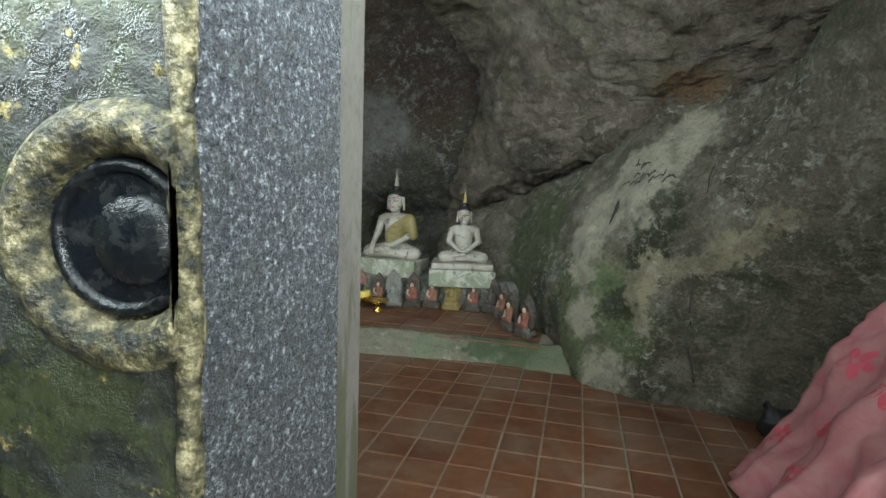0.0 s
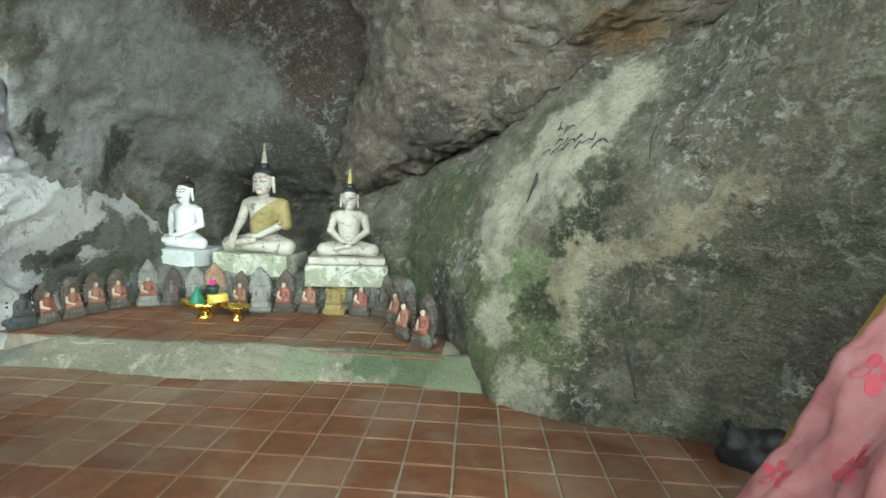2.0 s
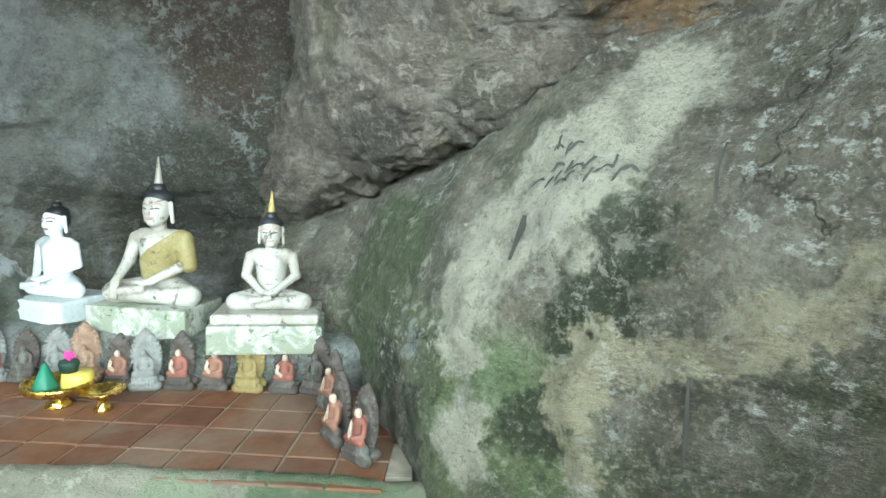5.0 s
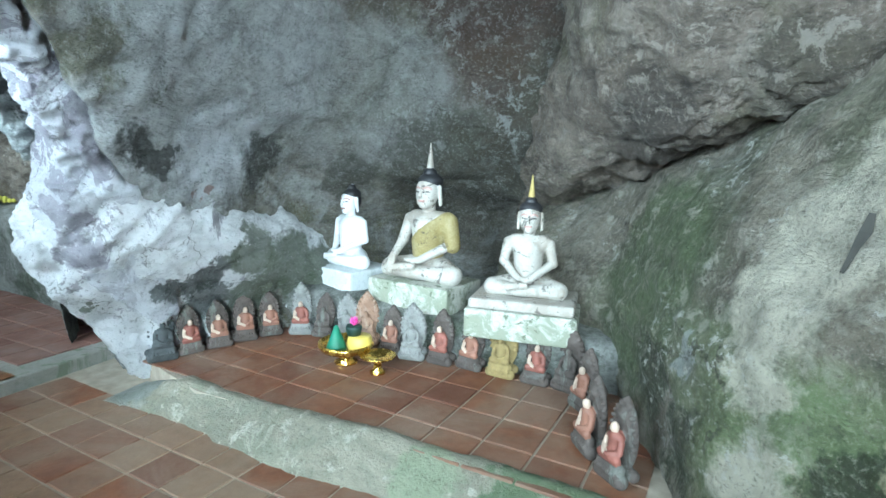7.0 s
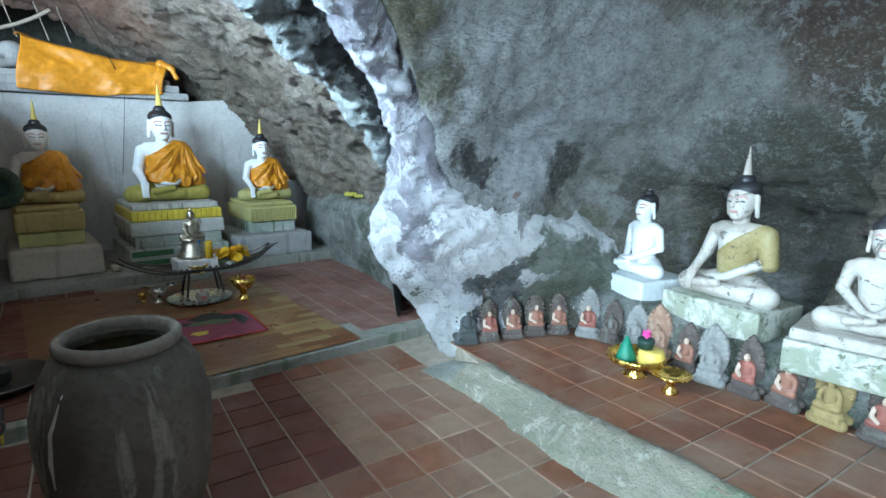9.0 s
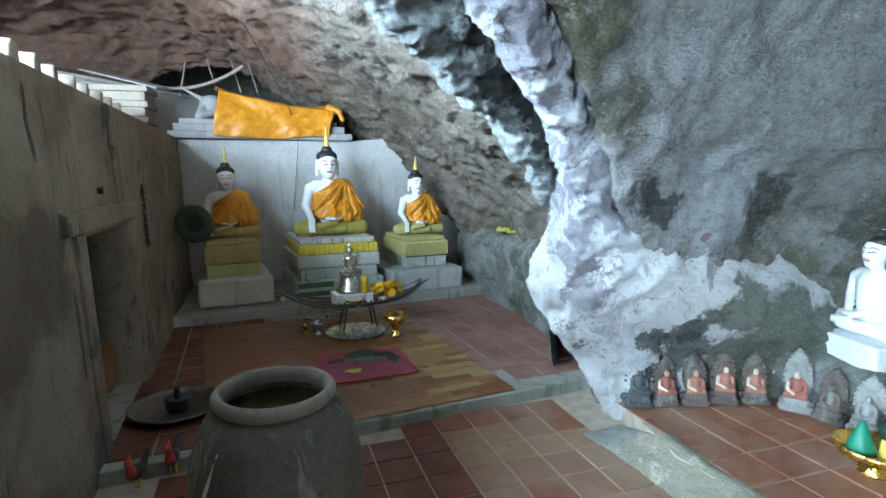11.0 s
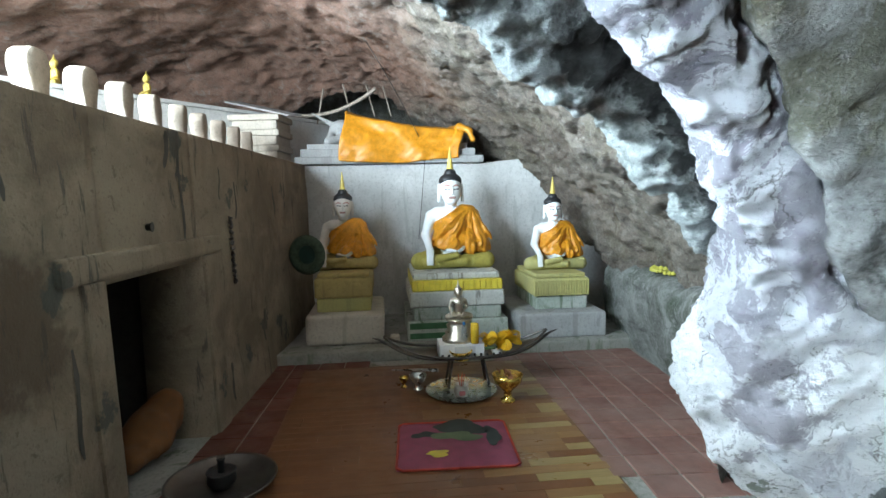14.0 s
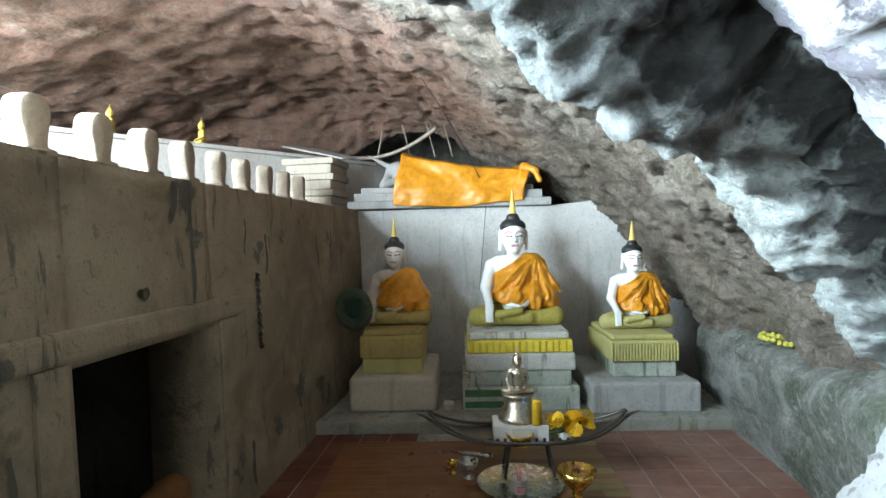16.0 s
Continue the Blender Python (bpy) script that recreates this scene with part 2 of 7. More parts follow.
# Darkest patches behind the statues paint the shadow gap under the boulder.
ROCK_RECESS = rock_material("rock_recess", (0.3, 0.288, 0.25), (0.16, 0.15, 0.118), (0.46, 0.475, 0.46), (0.13, 0.125, 0.062), 0.75, 0.5,
    # The first pale patch brightens the dim wall beside the rib in its colour.
    [(-1.6, 4.9, 2.0, 1.0, (0.46, 0.48, 0.49), 0.6), (-1.3, 6.0, 1.9, 0.8, (0.36, 0.37, 0.37), 0.5), (-0.2, 6.4, 2.4, 0.75, BROWN_STAIN, 0.85), (-0.9, 5.5, 2.95, 0.7, BROWN_STAIN, 0.85), (-0.45, 6.0, 2.75, 0.6, (0.06, 0.036, 0.026), 0.85), (-1.9, 5.1, 1.55, 0.4, (0.52, 0.54, 0.56), 0.75), (-0.9, 6.7, 1.45, 0.65, (0.06, 0.058, 0.04), 0.8), (-0.1, 6.7, 1.65, 0.6, (0.07, 0.06, 0.04), 0.85), (0.0, 6.5, 2.0, 0.4, (0.11, 0.1, 0.07), 0.7), (-1.66, 4.2, 2.0, 0.22, (0.12, 0.115, 0.06), 0.8), (-1.46, 3.85, 2.25, 0.22, (0.12, 0.105, 0.05), 0.8), (-1.35, 3.5, 2.6, 0.25, (0.13, 0.11, 0.06), 0.75), (-1.0, 6.95, 1.2, 0.6, (0.06, 0.052, 0.035), 0.75),
     (-1.9, 5.0, 2.3, 0.35, (0.09, 0.1, 0.05), 0.7), (-1.9, 5.55, 1.5, 0.22, NEAR_BLACK, 0.85), (-1.6, 6.3, 1.3, 0.3, (0.05, 0.05, 0.035), 0.7), (-0.3, 6.9, 1.35, 0.5, (0.05, 0.045, 0.03), 0.7)],
    sharp=[(-1.82, 4.52, 1.6, 0.16, NEAR_BLACK, 0.85), (-1.86, 4.66, 1.5, 0.12, NEAR_BLACK, 0.85), (-1.72, 4.5, 1.8, 0.1, (0.05, 0.055, 0.03), 0.8), (-1.96, 5.05, 1.28, 0.07, (0.2, 0.1, 0.07), 0.7), (-1.98, 5.4, 1.15, 0.06, (0.2, 0.1, 0.07), 0.7)])


def crust_material(name, white, grey, violet, dark, bare, patches=()):
    """Pale limestone crust flaked off in sharp-edged patches; bare: how much shows grey."""
    m = Mat(name, 0.65)
    c = m.mix(m.ramp(m.noise(0.5, 5, 0.6, warp=0.5), (0.4, 0.0), (0.6, 1.0)), white, [v * 0.9 for v in white])
    flake = m.noise(0.34, 10, 0.7, m.stretch(1, 1, 0.6, (10, 20, 0)), warp=0.7)
    c = m.mix(m.ramp(flake, (0.56 - bare, 0.0), (0.575 - bare, 1.0)), c, m.mix(m.ramp(m.noise(0.2, 6, 0.7), (0.4, 0.0), (0.6, 1.0)), grey, violet))
    c = m.mix(m.ramp(m.noise(0.13, 10, 0.75, m.stretch(1, 1, 0.7), warp=0.5), (0.585, 0.0), (0.605, 0.85)), c, violet)
    c = m.mix(m.ramp(m.noise(0.16, 10, 0.74, warp=0.4), (0.385, 0.8), (0.4, 0.0)), c, white)
    c = m.mix(m.ramp(m.noise(0.022, 6, 0.75), (0.3, 0.65), (0.42, 0.0)), c, grey)
    at = m.warped(0.2, 0.34)
    for x, y, z, r, col, amount in patches:
        c = m.mix(m.math("MULTIPLY", m.near(x, y, z, r, at, 0.274, 0.2), amount), c, col)
    pit, grain = m.noise(0.06, 9, 0.8, m.stretch(0.8, 0.8, 1.5, (12, 8, 0)), warp=0.4), m.noise(0.024, 8, 0.8)
    c = m.mix(m.ramp(pit, (0.34, 0.85), (0.4, 0.0)), c, dark)
    c = m.mix(m.ramp(grain, (0.34, 0.7), (0.43, 0.0)), c, [0.6 * u + 0.4 * v for u, v in zip(dark, grey)])
    # Bright flecks on the grain, wet glints put into the colour.
    c = m.mix(m.ramp(grain, (0.58, 0.0), (0.66, 0.6)), c, [min(0.9, v * 1.12) for v in white])
    crack = m.math("MULTIPLY", m.ramp(m.cells(0.38, "DISTANCE_TO_EDGE", m.warped(0.25, 0.3)), (0.0, 1.0), (0.02, 0.0)), m.ramp(m.noise(0.4, 4), (0.48, 0.0), (0.56, 0.85)))
    c = m.mix(crack, c, dark)
    h = m.math("ADD", m.math("ADD", m.math("MULTIPLY", m.noise(0.14, 9, 0.72), 0.6), m.math("MULTIPLY", crack, -0.2)),
               m.math("ADD", m.math("ADD", pit, m.math("MULTIPLY", grain, 0.45)), m.math("MULTIPLY", m.ramp(flake, (0.55 - bare, 0.0), (0.58 - bare, 1.0)), -0.15)))
    return m.done(c, m.ramp(m.noise(0.03, 6, 0.7), (0.4, 0.25), (0.62, 0.8)), h, 0.07, 1.0)


ROCK_WHITE = crust_material("rock_white", (0.88, 0.89, 0.89), (0.54, 0.54, 0.55), (0.43, 0.415, 0.45), (0.19, 0.18, 0.16), -0.01, FOOT_STAINS_AND_HOLE)
ROCK_ALCOVE = rock_material("rock_alcove", (0.29, 0.235, 0.185), (0.16, 0.125, 0.095), (0.46, 0.42, 0.36), (0.17, 0.165, 0.09), 0.35, 0.35,
    [(-7.5, 1.0, 4.2, 3.6, (0.43, 0.24, 0.17), 0.8), (-5.0, 2.2, 3.4, 1.6, (0.35, 0.2, 0.145), 0.6), (-4.6, 5.2, 1.6, 0.9, (0.26, 0.23, 0.18), 0.6)],
    # Two near-black spots paint the gap beside the rib as shaded.
    specks=0.35, sharp=[(-2.3, 4.4, 2.2, 0.4, NEAR_BLACK, 0.9), (-2.0, 3.8, 2.6, 0.4, NEAR_BLACK, 0.9)])
ROCK_LEDGE = rock_material("rock_ledge", (0.36, 0.37, 0.34), (0.22, 0.23, 0.2), (0.55, 0.56, 0.53), (0.08, 0.11, 0.06), 0.8, 0.4)
# Near-black along the ridge puts the deep cleft's shade and damp into the colour.
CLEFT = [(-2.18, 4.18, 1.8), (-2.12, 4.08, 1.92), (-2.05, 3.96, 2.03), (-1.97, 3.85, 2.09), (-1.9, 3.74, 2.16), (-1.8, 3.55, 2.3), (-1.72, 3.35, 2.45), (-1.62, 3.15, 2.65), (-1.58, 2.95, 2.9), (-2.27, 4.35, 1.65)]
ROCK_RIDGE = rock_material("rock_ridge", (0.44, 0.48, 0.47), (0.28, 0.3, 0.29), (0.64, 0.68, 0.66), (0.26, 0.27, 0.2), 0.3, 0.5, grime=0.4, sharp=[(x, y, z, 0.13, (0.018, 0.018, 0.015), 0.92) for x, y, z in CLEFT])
ROCK_RIB = crust_material("rock_rib", (0.7, 0.71, 0.74), (0.38, 0.38, 0.41), (0.33, 0.31, 0.36), (0.12, 0.11, 0.11), 0.05, [(-2.1, 4.55, 0.85, 0.6, (0.8, 0.81, 0.82), 0.5)] + FOOT_STAINS_AND_HOLE)


def plaster_material(name, base, stain, dark, amount):
    m = Mat(name, 0.85)
    streak = m.noise(0.12, 6, 0.65, m.stretch(1, 1, 0.16), warp=0.4)
    blotch = m.noise(0.5, 6, 0.65, warp=0.5)
    c = m.mix(m.ramp(blotch, (0.35, 0.0), (0.65, 1.0)), base, stain)
    c = m.mix(m.math("MULTIPLY", m.ramp(streak, (0.56, 0.0), (0.62, 1.0)), amount), c, dark)
    c = m.mix(m.math("MULTIPLY", m.ramp(m.noise(0.2, 8, 0.72, warp=0.8), (0.58, 0.0), (0.64, 0.8)), amount), c, [0.6 * u + 0.4 * v for u, v in zip(dark, stain)])
    c = m.mix(m.ramp(m.noise(0.03, 6, 0.7), (0.32, 0.7), (0.5, 0.0)), c, [v * 0.75 for v in stain])
    h = m.math("ADD", m.noise(0.25, 6), m.math("MULTIPLY", m.noise(0.015, 3), 0.15))
    return m.done(c, m.ramp(blotch, (0.3, 0.7), (0.7, 0.95)), h, 0.02, 0.8)


PLASTER = plaster_material("aged_plaster", (0.23, 0.182, 0.125), (0.13, 0.1, 0.068), (0.06, 0.055, 0.04), 0.85)
PLASTER_PALE = plaster_material("pale_plaster", (0.62, 0.62, 0.6), (0.48, 0.48, 0.46), (0.3, 0.31, 0.28), 0.4)
_m = Mat("parapet_plaster", 0.85)
_c = _m.mix(_m.ramp(_m.noise(0.6, 6, 0.65, warp=0.5), (0.38, 0.0), (0.62, 1.0)), (0.27, 0.218, 0.15), (0.15, 0.115, 0.076))
_at = _m.warped(0.2, 0.34)
for _x, _y, _z, _r, _k, _a in ((-2.7, 1.8, 1.25, 0.35, (0.085, 0.058, 0.034), 0.75), (-2.2, 1.78, 1.2, 0.45, (0.09, 0.06, 0.036), 0.7), (-2.6, 1.8, 0.65, 0.35, (0.27, 0.235, 0.175), 0.5), (-3.6, 1.87, 1.85, 0.4, (0.29, 0.24, 0.17), 0.45),
                               (-4.8, 1.95, 1.7, 0.5, (0.28, 0.235, 0.165), 0.4), (-2.97, 1.82, 1.35, 0.1, BLACK_DAMP, 0.8), (-3.16, 1.84, 0.75, 0.09, BLACK_DAMP, 0.8), (-3.1, 1.84, 0.12, 0.2, BLACK_DAMP, 0.75), (-4.5, 1.94, 0.4, 0.09, BLACK_DAMP, 0.8),
                               (-5.15, 1.99, 0.45, 0.08, BLACK_DAMP, 0.85), (-5.6, 2.02, 0.62, 0.08, BLACK_DAMP, 0.8), (-6.1, 2.07, 0.55, 0.1, BLACK_DAMP, 0.85), (-6.3, 2.09, 0.4, 0.09, BLACK_DAMP, 0.8), (-4.15, 1.9, 2.12, 0.13, BLACK_DAMP, 0.85),
                               (-4.22, 1.9, 1.9, 0.08, BLACK_DAMP, 0.8), (-5.0, 1.96, 1.75, 0.08, BLACK_DAMP, 0.75), (-5.4, 1.99, 1.9, 0.07, BLACK_DAMP, 0.75), (-6.5, 2.08, 1.85, 0.09, BLACK_DAMP, 0.75)):
    _c = _m.mix(_m.math("MULTIPLY", _m.near(_x, _y, _z, _r, _at, 0.274), _a), _c, _k)
_c = _m.mix(_m.ramp(_m.noise(0.11, 8, 0.7, _m.stretch(1, 1, 0.14), warp=0.4), (0.59, 0.0), (0.63, 0.75)), _c, (0.06, 0.055, 0.042))
_c = _m.mix(_m.ramp(_m.noise(0.13, 9, 0.74, warp=0.6), (0.6, 0.0), (0.63, 0.6)), _c, (0.1, 0.075, 0.05))
_c = _m.mix(_m.ramp(_m.noise(0.02, 6, 0.72), (0.32, 0.6), (0.45, 0.0)), _c, (0.1, 0.08, 0.055))
WALL_PLASTER = _m.done(_c, None, _m.math("ADD", _m.noise(0.25, 7), _m.math("MULTIPLY", _m.noise(0.015, 4), 0.2)), 0.025, 0.9)
# Near-black plaster puts the unlit doorway's darkness into the colour.
SHADE_PLASTER = plaster_material("shade_plaster", (0.06, 0.05, 0.04), (0.035, 0.03, 0.025), (0.015, 0.014, 0.012), 0.8)
LIMEWASH = plaster_material("limewash", (0.8, 0.8, 0.78), (0.7, 0.7, 0.68), (0.5, 0.5, 0.46), 0.3)
CEMENT = plaster_material("cement", (0.34, 0.33, 0.295), (0.24, 0.24, 0.205), (0.1, 0.13, 0.07), 0.7)


def simple(name, colour, rough=0.6, metal=0.0, vary=0.25, size=0.08, bump=0.2):
    m = Mat(name, rough, metal)
    c = m.mix(m.ramp(m.noise(size, 6), (0.3, 0.0), (0.7, 1.0)), [v * (1 - vary) for v in colour], [min(1, v * (1 + vary)) for v in colour])
    return m.done(c, m.ramp(m.noise(size * 0.5, 4), (0.3, max(0.05, rough - 0.12)), (0.7, min(1, rough + 0.12))), m.noise(size * 0.4, 5), 0.006, bump)


def tile_material(name, a, b, c, dust, dusty):
    m = Mat(name, 0.6)
    k = m.ramp(m.randomly(), (0.0, a), (0.5, b), (1.0, c))
    k = m.mix(m.ramp(m.noise(0.09, 6, 0.65), (0.3, 0.55), (0.6, 0.0)), k, [v * 0.55 for v in a])
    k = m.mix(m.math("MULTIPLY", m.ramp(m.noise(0.7, 6, 0.65, warp=0.7), (0.45, 0.0), (0.62, 1.0)), dusty), k, dust)
    return m.done(k, m.ramp(m.noise(0.3, 5), (0.35, 0.34), (0.65, 0.7)), m.noise(0.03, 5), 0.006, 0.35)


TILE = tile_material("terracotta_tile", (0.165, 0.066, 0.033), (0.215, 0.09, 0.044), (0.13, 0.05, 0.028), (0.22, 0.155, 0.11), 0.75)
TILE_RED = tile_material("dark_red_tile", (0.12, 0.034, 0.022), (0.14, 0.042, 0.026), (0.1, 0.03, 0.02), (0.12, 0.065, 0.045), 0.3)
TILE_MAUVE = tile_material("mauve_tile", (0.21, 0.105, 0.08), (0.24, 0.125, 0.095), (0.18, 0.085, 0.065), (0.26, 0.18, 0.15), 0.4)
GROUT = simple("grout", (0.32, 0.28, 0.22), 0.9)
WHITE = simple("white_paint", (0.8, 0.82, 0.82), 0.5, vary=0.08, size=0.2)
WORN_WHITE = plaster_material("worn_white_paint", (0.6, 0.6, 0.55), (0.42, 0.42, 0.37), (0.16, 0.14, 0.11), 0.8)
MOSSY_WHITE = plaster_material("mossy_white_paint", (0.48, 0.5, 0.45), (0.32, 0.36, 0.3), (0.09, 0.14, 0.07), 0.85)
BLACK = simple("black_paint", (0.02, 0.02, 0.022), 0.5)
GOLD_PAINT = simple("gold_paint", (0.62, 0.48, 0.1), 0.45, vary=0.2)
LIP = simple("faded_lip_paint", (0.4, 0.24, 0.21), 0.6)
ORANGE = simple("orange_satin", (0.62, 0.26, 0.012), 0.38, vary=0.2, size=0.05, bump=0.5)
BRASS = simple("brass", (0.75, 0.52, 0.12), 0.25, 1.0)
SILVER = simple("aluminium", (0.6, 0.6, 0.58), 0.3, 1.0)
CLAY = plaster_material("grey_glazed_clay", (0.13, 0.112, 0.09), (0.065, 0.055, 0.043), (0.3, 0.27, 0.23), 0.6)
WET_CONCRETE = Mat("wet_mossy_concrete", 0.25)
_m = WET_CONCRETE
_c = _m.mix(_m.ramp(_m.noise(0.12, 6, 0.65, warp=0.6), (0.38, 0.0), (0.6, 1.0)), (0.006, 0.008, 0.008), (0.035, 0.04, 0.034))
_c = _m.mix(_m.ramp(_m.noise(0.2, 8, 0.7, warp=0.8), (0.5, 0.0), (0.58, 0.85)), _c, (0.04, 0.05, 0.02))
_c = _m.mix(_m.ramp(_m.noise(0.3, 8, 0.7, warp=0.6), (0.58, 0.0), (0.64, 0.6)), _c, (0.065, 0.07, 0.045))
_c = _m.mix(_m.ramp(_m.noise(0.07, 6, 0.75), (0.6, 0.0), (0.66, 0.9)), _c, (0.3, 0.25, 0.09))
WET_CONCRETE = _m.done(_c, _m.ramp(_m.noise(0.05, 5), (0.38, 0.1), (0.62, 0.5)), _m.math("ADD", _m.noise(0.03, 6), _m.math("MULTIPLY", _m.noise(0.004, 3), 0.3)), 0.012, 1.0)
_m = Mat("lichen_bead", 0.3)
_c = _m.ramp(_m.noise(0.035, 6, 0.75), (0.42, (0.02, 0.022, 0.018)), (0.54, (0.13, 0.115, 0.06)), (0.66, (0.44, 0.38, 0.24)))
LICHEN_BEAD = _m.done(_c, _m.ramp(_m.noise(0.02, 5), (0.35, 0.15), (0.65, 0.6)), _m.noise(0.012, 5), 0.012, 1.0)
_m = Mat("wet_black_boss", 0.1)
BLACK_BOSS = _m.done(_m.mix(_m.ramp(_m.noise(0.03, 6, 0.7), (0.5, 0.0), (0.65, 1.0)), (0.006, 0.008, 0.011), (0.02, 0.022, 0.023)), _m.ramp(_m.noise(0.03, 5), (0.4, 0.05), (0.65, 0.4)), _m.noise(0.015, 5), 0.006, 0.7)
_m = Mat("granular_concrete", 0.4)
# The bright bluish grains paint wet glints into the colour.
_c = _m.ramp(_m.noise(0.012, 6, 0.85), (0.4, (0.026, 0.029, 0.036)), (0.54, (0.1, 0.108, 0.125)), (0.65, (0.66, 0.7, 0.76)))
_c = _m.mix(_m.ramp(_m.noise(0.1, 6, 0.7), (0.36, 0.7), (0.48, 0.0)), _c, (0.06, 0.06, 0.06))
_c = _m.mix(_m.ramp(_m.noise(0.06, 6, 0.7), (0.66, 0.0), (0.7, 0.7)), _c, (0.4, 0.36, 0.22))
GRANULAR = _m.done(_c, _m.ramp(_m.noise(0.004, 2), (0.4, 0.1), (0.6, 0.5)), _m.noise(0.007, 4, 0.75), 0.012, 1.0)


def peeling_material(name, base, under, dark, amount=0.8):
    m = Mat(name, 0.6)
    c = m.mix(m.ramp(m.noise(0.2, 7, 0.7, warp=0.6), (0.46, 0.0), (0.56, amount)), base, under)
    c = m.mix(m.math("MULTIPLY", m.ramp(m.noise(0.09, 8, 0.75, warp=0.8), (0.575, 0.0), (0.605, 1.0)), amount), c, dark)
    c = m.mix(m.ramp(m.noise(0.02, 5, 0.7), (0.33, 0.5), (0.5, 0.0)), c, under)
    return m.done(c, None, m.noise(0.05, 8, 0.7), 0.012, 0.7)


PEELING_WHITE = peeling_material("peeling_white", (0.46, 0.44, 0.39), (0.33, 0.29, 0.24), (0.07, 0.06, 0.05))
PEELING_OLIVE = peeling_material("peeling_olive", (0.24, 0.19, 0.07), (0.34, 0.29, 0.15), (0.06, 0.045, 0.03))
PEELING_MOSS = peeling_material("peeling_mossy_white", (0.5, 0.5, 0.44), (0.2, 0.225, 0.15), (0.06, 0.08, 0.035))
FRAME_GREY = plaster_material("frame_grey", (0.19, 0.178, 0.16), (0.135, 0.123, 0.108), (0.07, 0.075, 0.035), 0.8)
_m = Mat("curb_cement", 0.75)
_c = _m.mix(_m.ramp(_m.noise(0.3, 7, 0.65, _m.stretch(0.5, 1, 1), warp=0.5), (0.4, 0.0), (0.6, 1.0)), (0.28, 0.26, 0.2), (0.16, 0.155, 0.115))
_c = _m.mix(_m.ramp(_m.noise(0.14, 9, 0.74, warp=0.6), (0.55, 0.0), (0.59, 0.7)), _c, (0.42, 0.4, 0.33))
_c = _m.mix(_m.ramp(_m.noise(0.4, 8, 0.7, warp=0.6), (0.5, 0.0), (0.58, 0.5)), _c, (0.17, 0.18, 0.13))
_at = _m.warped(0.2, 0.34)
for _x, _y, _z, _r, _k in ((0.62, 4.55, 0.08, 0.26, (0.06, 0.095, 0.04)), (0.3, 4.62, 0.14, 0.16, (0.06, 0.1, 0.045)), (0.95, 4.4, 0.06, 0.28, (0.14, 0.17, 0.1)), (-0.15, 4.6, 0.1, 0.22, (0.2, 0.23, 0.15)), (-2.3, 4.75, 0.1, 0.3, (0.2, 0.22, 0.2))):
    _c = _m.mix(_m.math("MULTIPLY", _m.near(_x, _y, _z, _r, _at, 0.274), 0.85), _c, _k)
_c = _m.mix(_m.ramp(_m.noise(0.03, 6, 0.75), (0.33, 0.7), (0.46, 0.0)), _c, (0.1, 0.1, 0.07))
CURB = _m.done(_c, _m.ramp(_m.noise(0.1, 5), (0.35, 0.45), (0.65, 0.9)), _m.math("ADD", _m.noise(0.12, 8, 0.7), _m.math("MULTIPLY", _m.noise(0.015, 4), 0.15)), 0.03, 0.9)
PLINTH_WHITE = plaster_material("plinth_white", (0.72, 0.75, 0.75), (0.62, 0.66, 0.65), (0.4, 0.45, 0.42), 0.4)
YELLOW_OLIVE = plaster_material("yellow_olive_glaze", (0.42, 0.36, 0.07), (0.32, 0.28, 0.06), (0.6, 0.55, 0.2), 0.3)
GOLD_DULL = plaster_material("dull_gold_paint", (0.46, 0.36, 0.13), (0.36, 0.28, 0.1), (0.2, 0.15, 0.07), 0.5)
YELLOW_PAINT = simple("yellow_paint", (0.66, 0.53, 0.05), 0.5, vary=0.15)
FADED_YELLOW = plaster_material("faded_yellow_paint", (0.5, 0.46, 0.16), (0.42, 0.39, 0.16), (0.25, 0.25, 0.12), 0.4)
GREEN_PAINT = simple("green_paint", (0.06, 0.16, 0.07), 0.6)
WORN_GREY = plaster_material("worn_grey_cement", (0.4, 0.4, 0.39), (0.32, 0.32, 0.31), (0.2, 0.2, 0.18), 0.5)
CREAM = plaster_material("cream_plaster", (0.55, 0.5, 0.42), (0.45, 0.4, 0.33), (0.25, 0.22, 0.17), 0.4)
WORN_POST = plaster_material("post_plaster", (0.38, 0.325, 0.26), (0.28, 0.235, 0.185), (0.25, 0.21, 0.16), 0.5)
# Duller white for the left robed statue, with its shade in the colour.
SHADED_SKIN = simple("shaded_white_paint", (0.62, 0.58, 0.52), 0.6, vary=0.12)
DARK_STONE = plaster_material("dark_stone", (0.11, 0.088, 0.075), (0.065, 0.053, 0.045), (0.2, 0.22, 0.19), 0.5)
BLACK_STONE = plaster_material("black_stone", (0.05, 0.055, 0.055), (0.03, 0.034, 0.034), (0.16, 0.17, 0.17), 0.5)
PALE_STONE = plaster_material("pale_stone", (0.27, 0.27, 0.25), (0.18, 0.18, 0.17), (0.15, 0.14, 0.13), 0.5)
RUST_STONE = plaster_material("rust_stone", (0.32, 0.2, 0.13), (0.22, 0.13, 0.09), (0.4, 0.33, 0.26), 0.5)
GOLD_STONE = plaster_material("gold_stone", (0.36, 0.27, 0.1), (0.25, 0.19, 0.08), (0.14, 0.11, 0.05), 0.5)
RED_ROBE = simple("red_robe_paint", (0.23, 0.085, 0.062), 0.6)
BROWN_ROBE = simple("brown_robe_paint", (0.25, 0.12, 0.08), 0.6)
SKIN = simple("pale_skin_paint", (0.5, 0.39, 0.3), 0.6, vary=0.1)
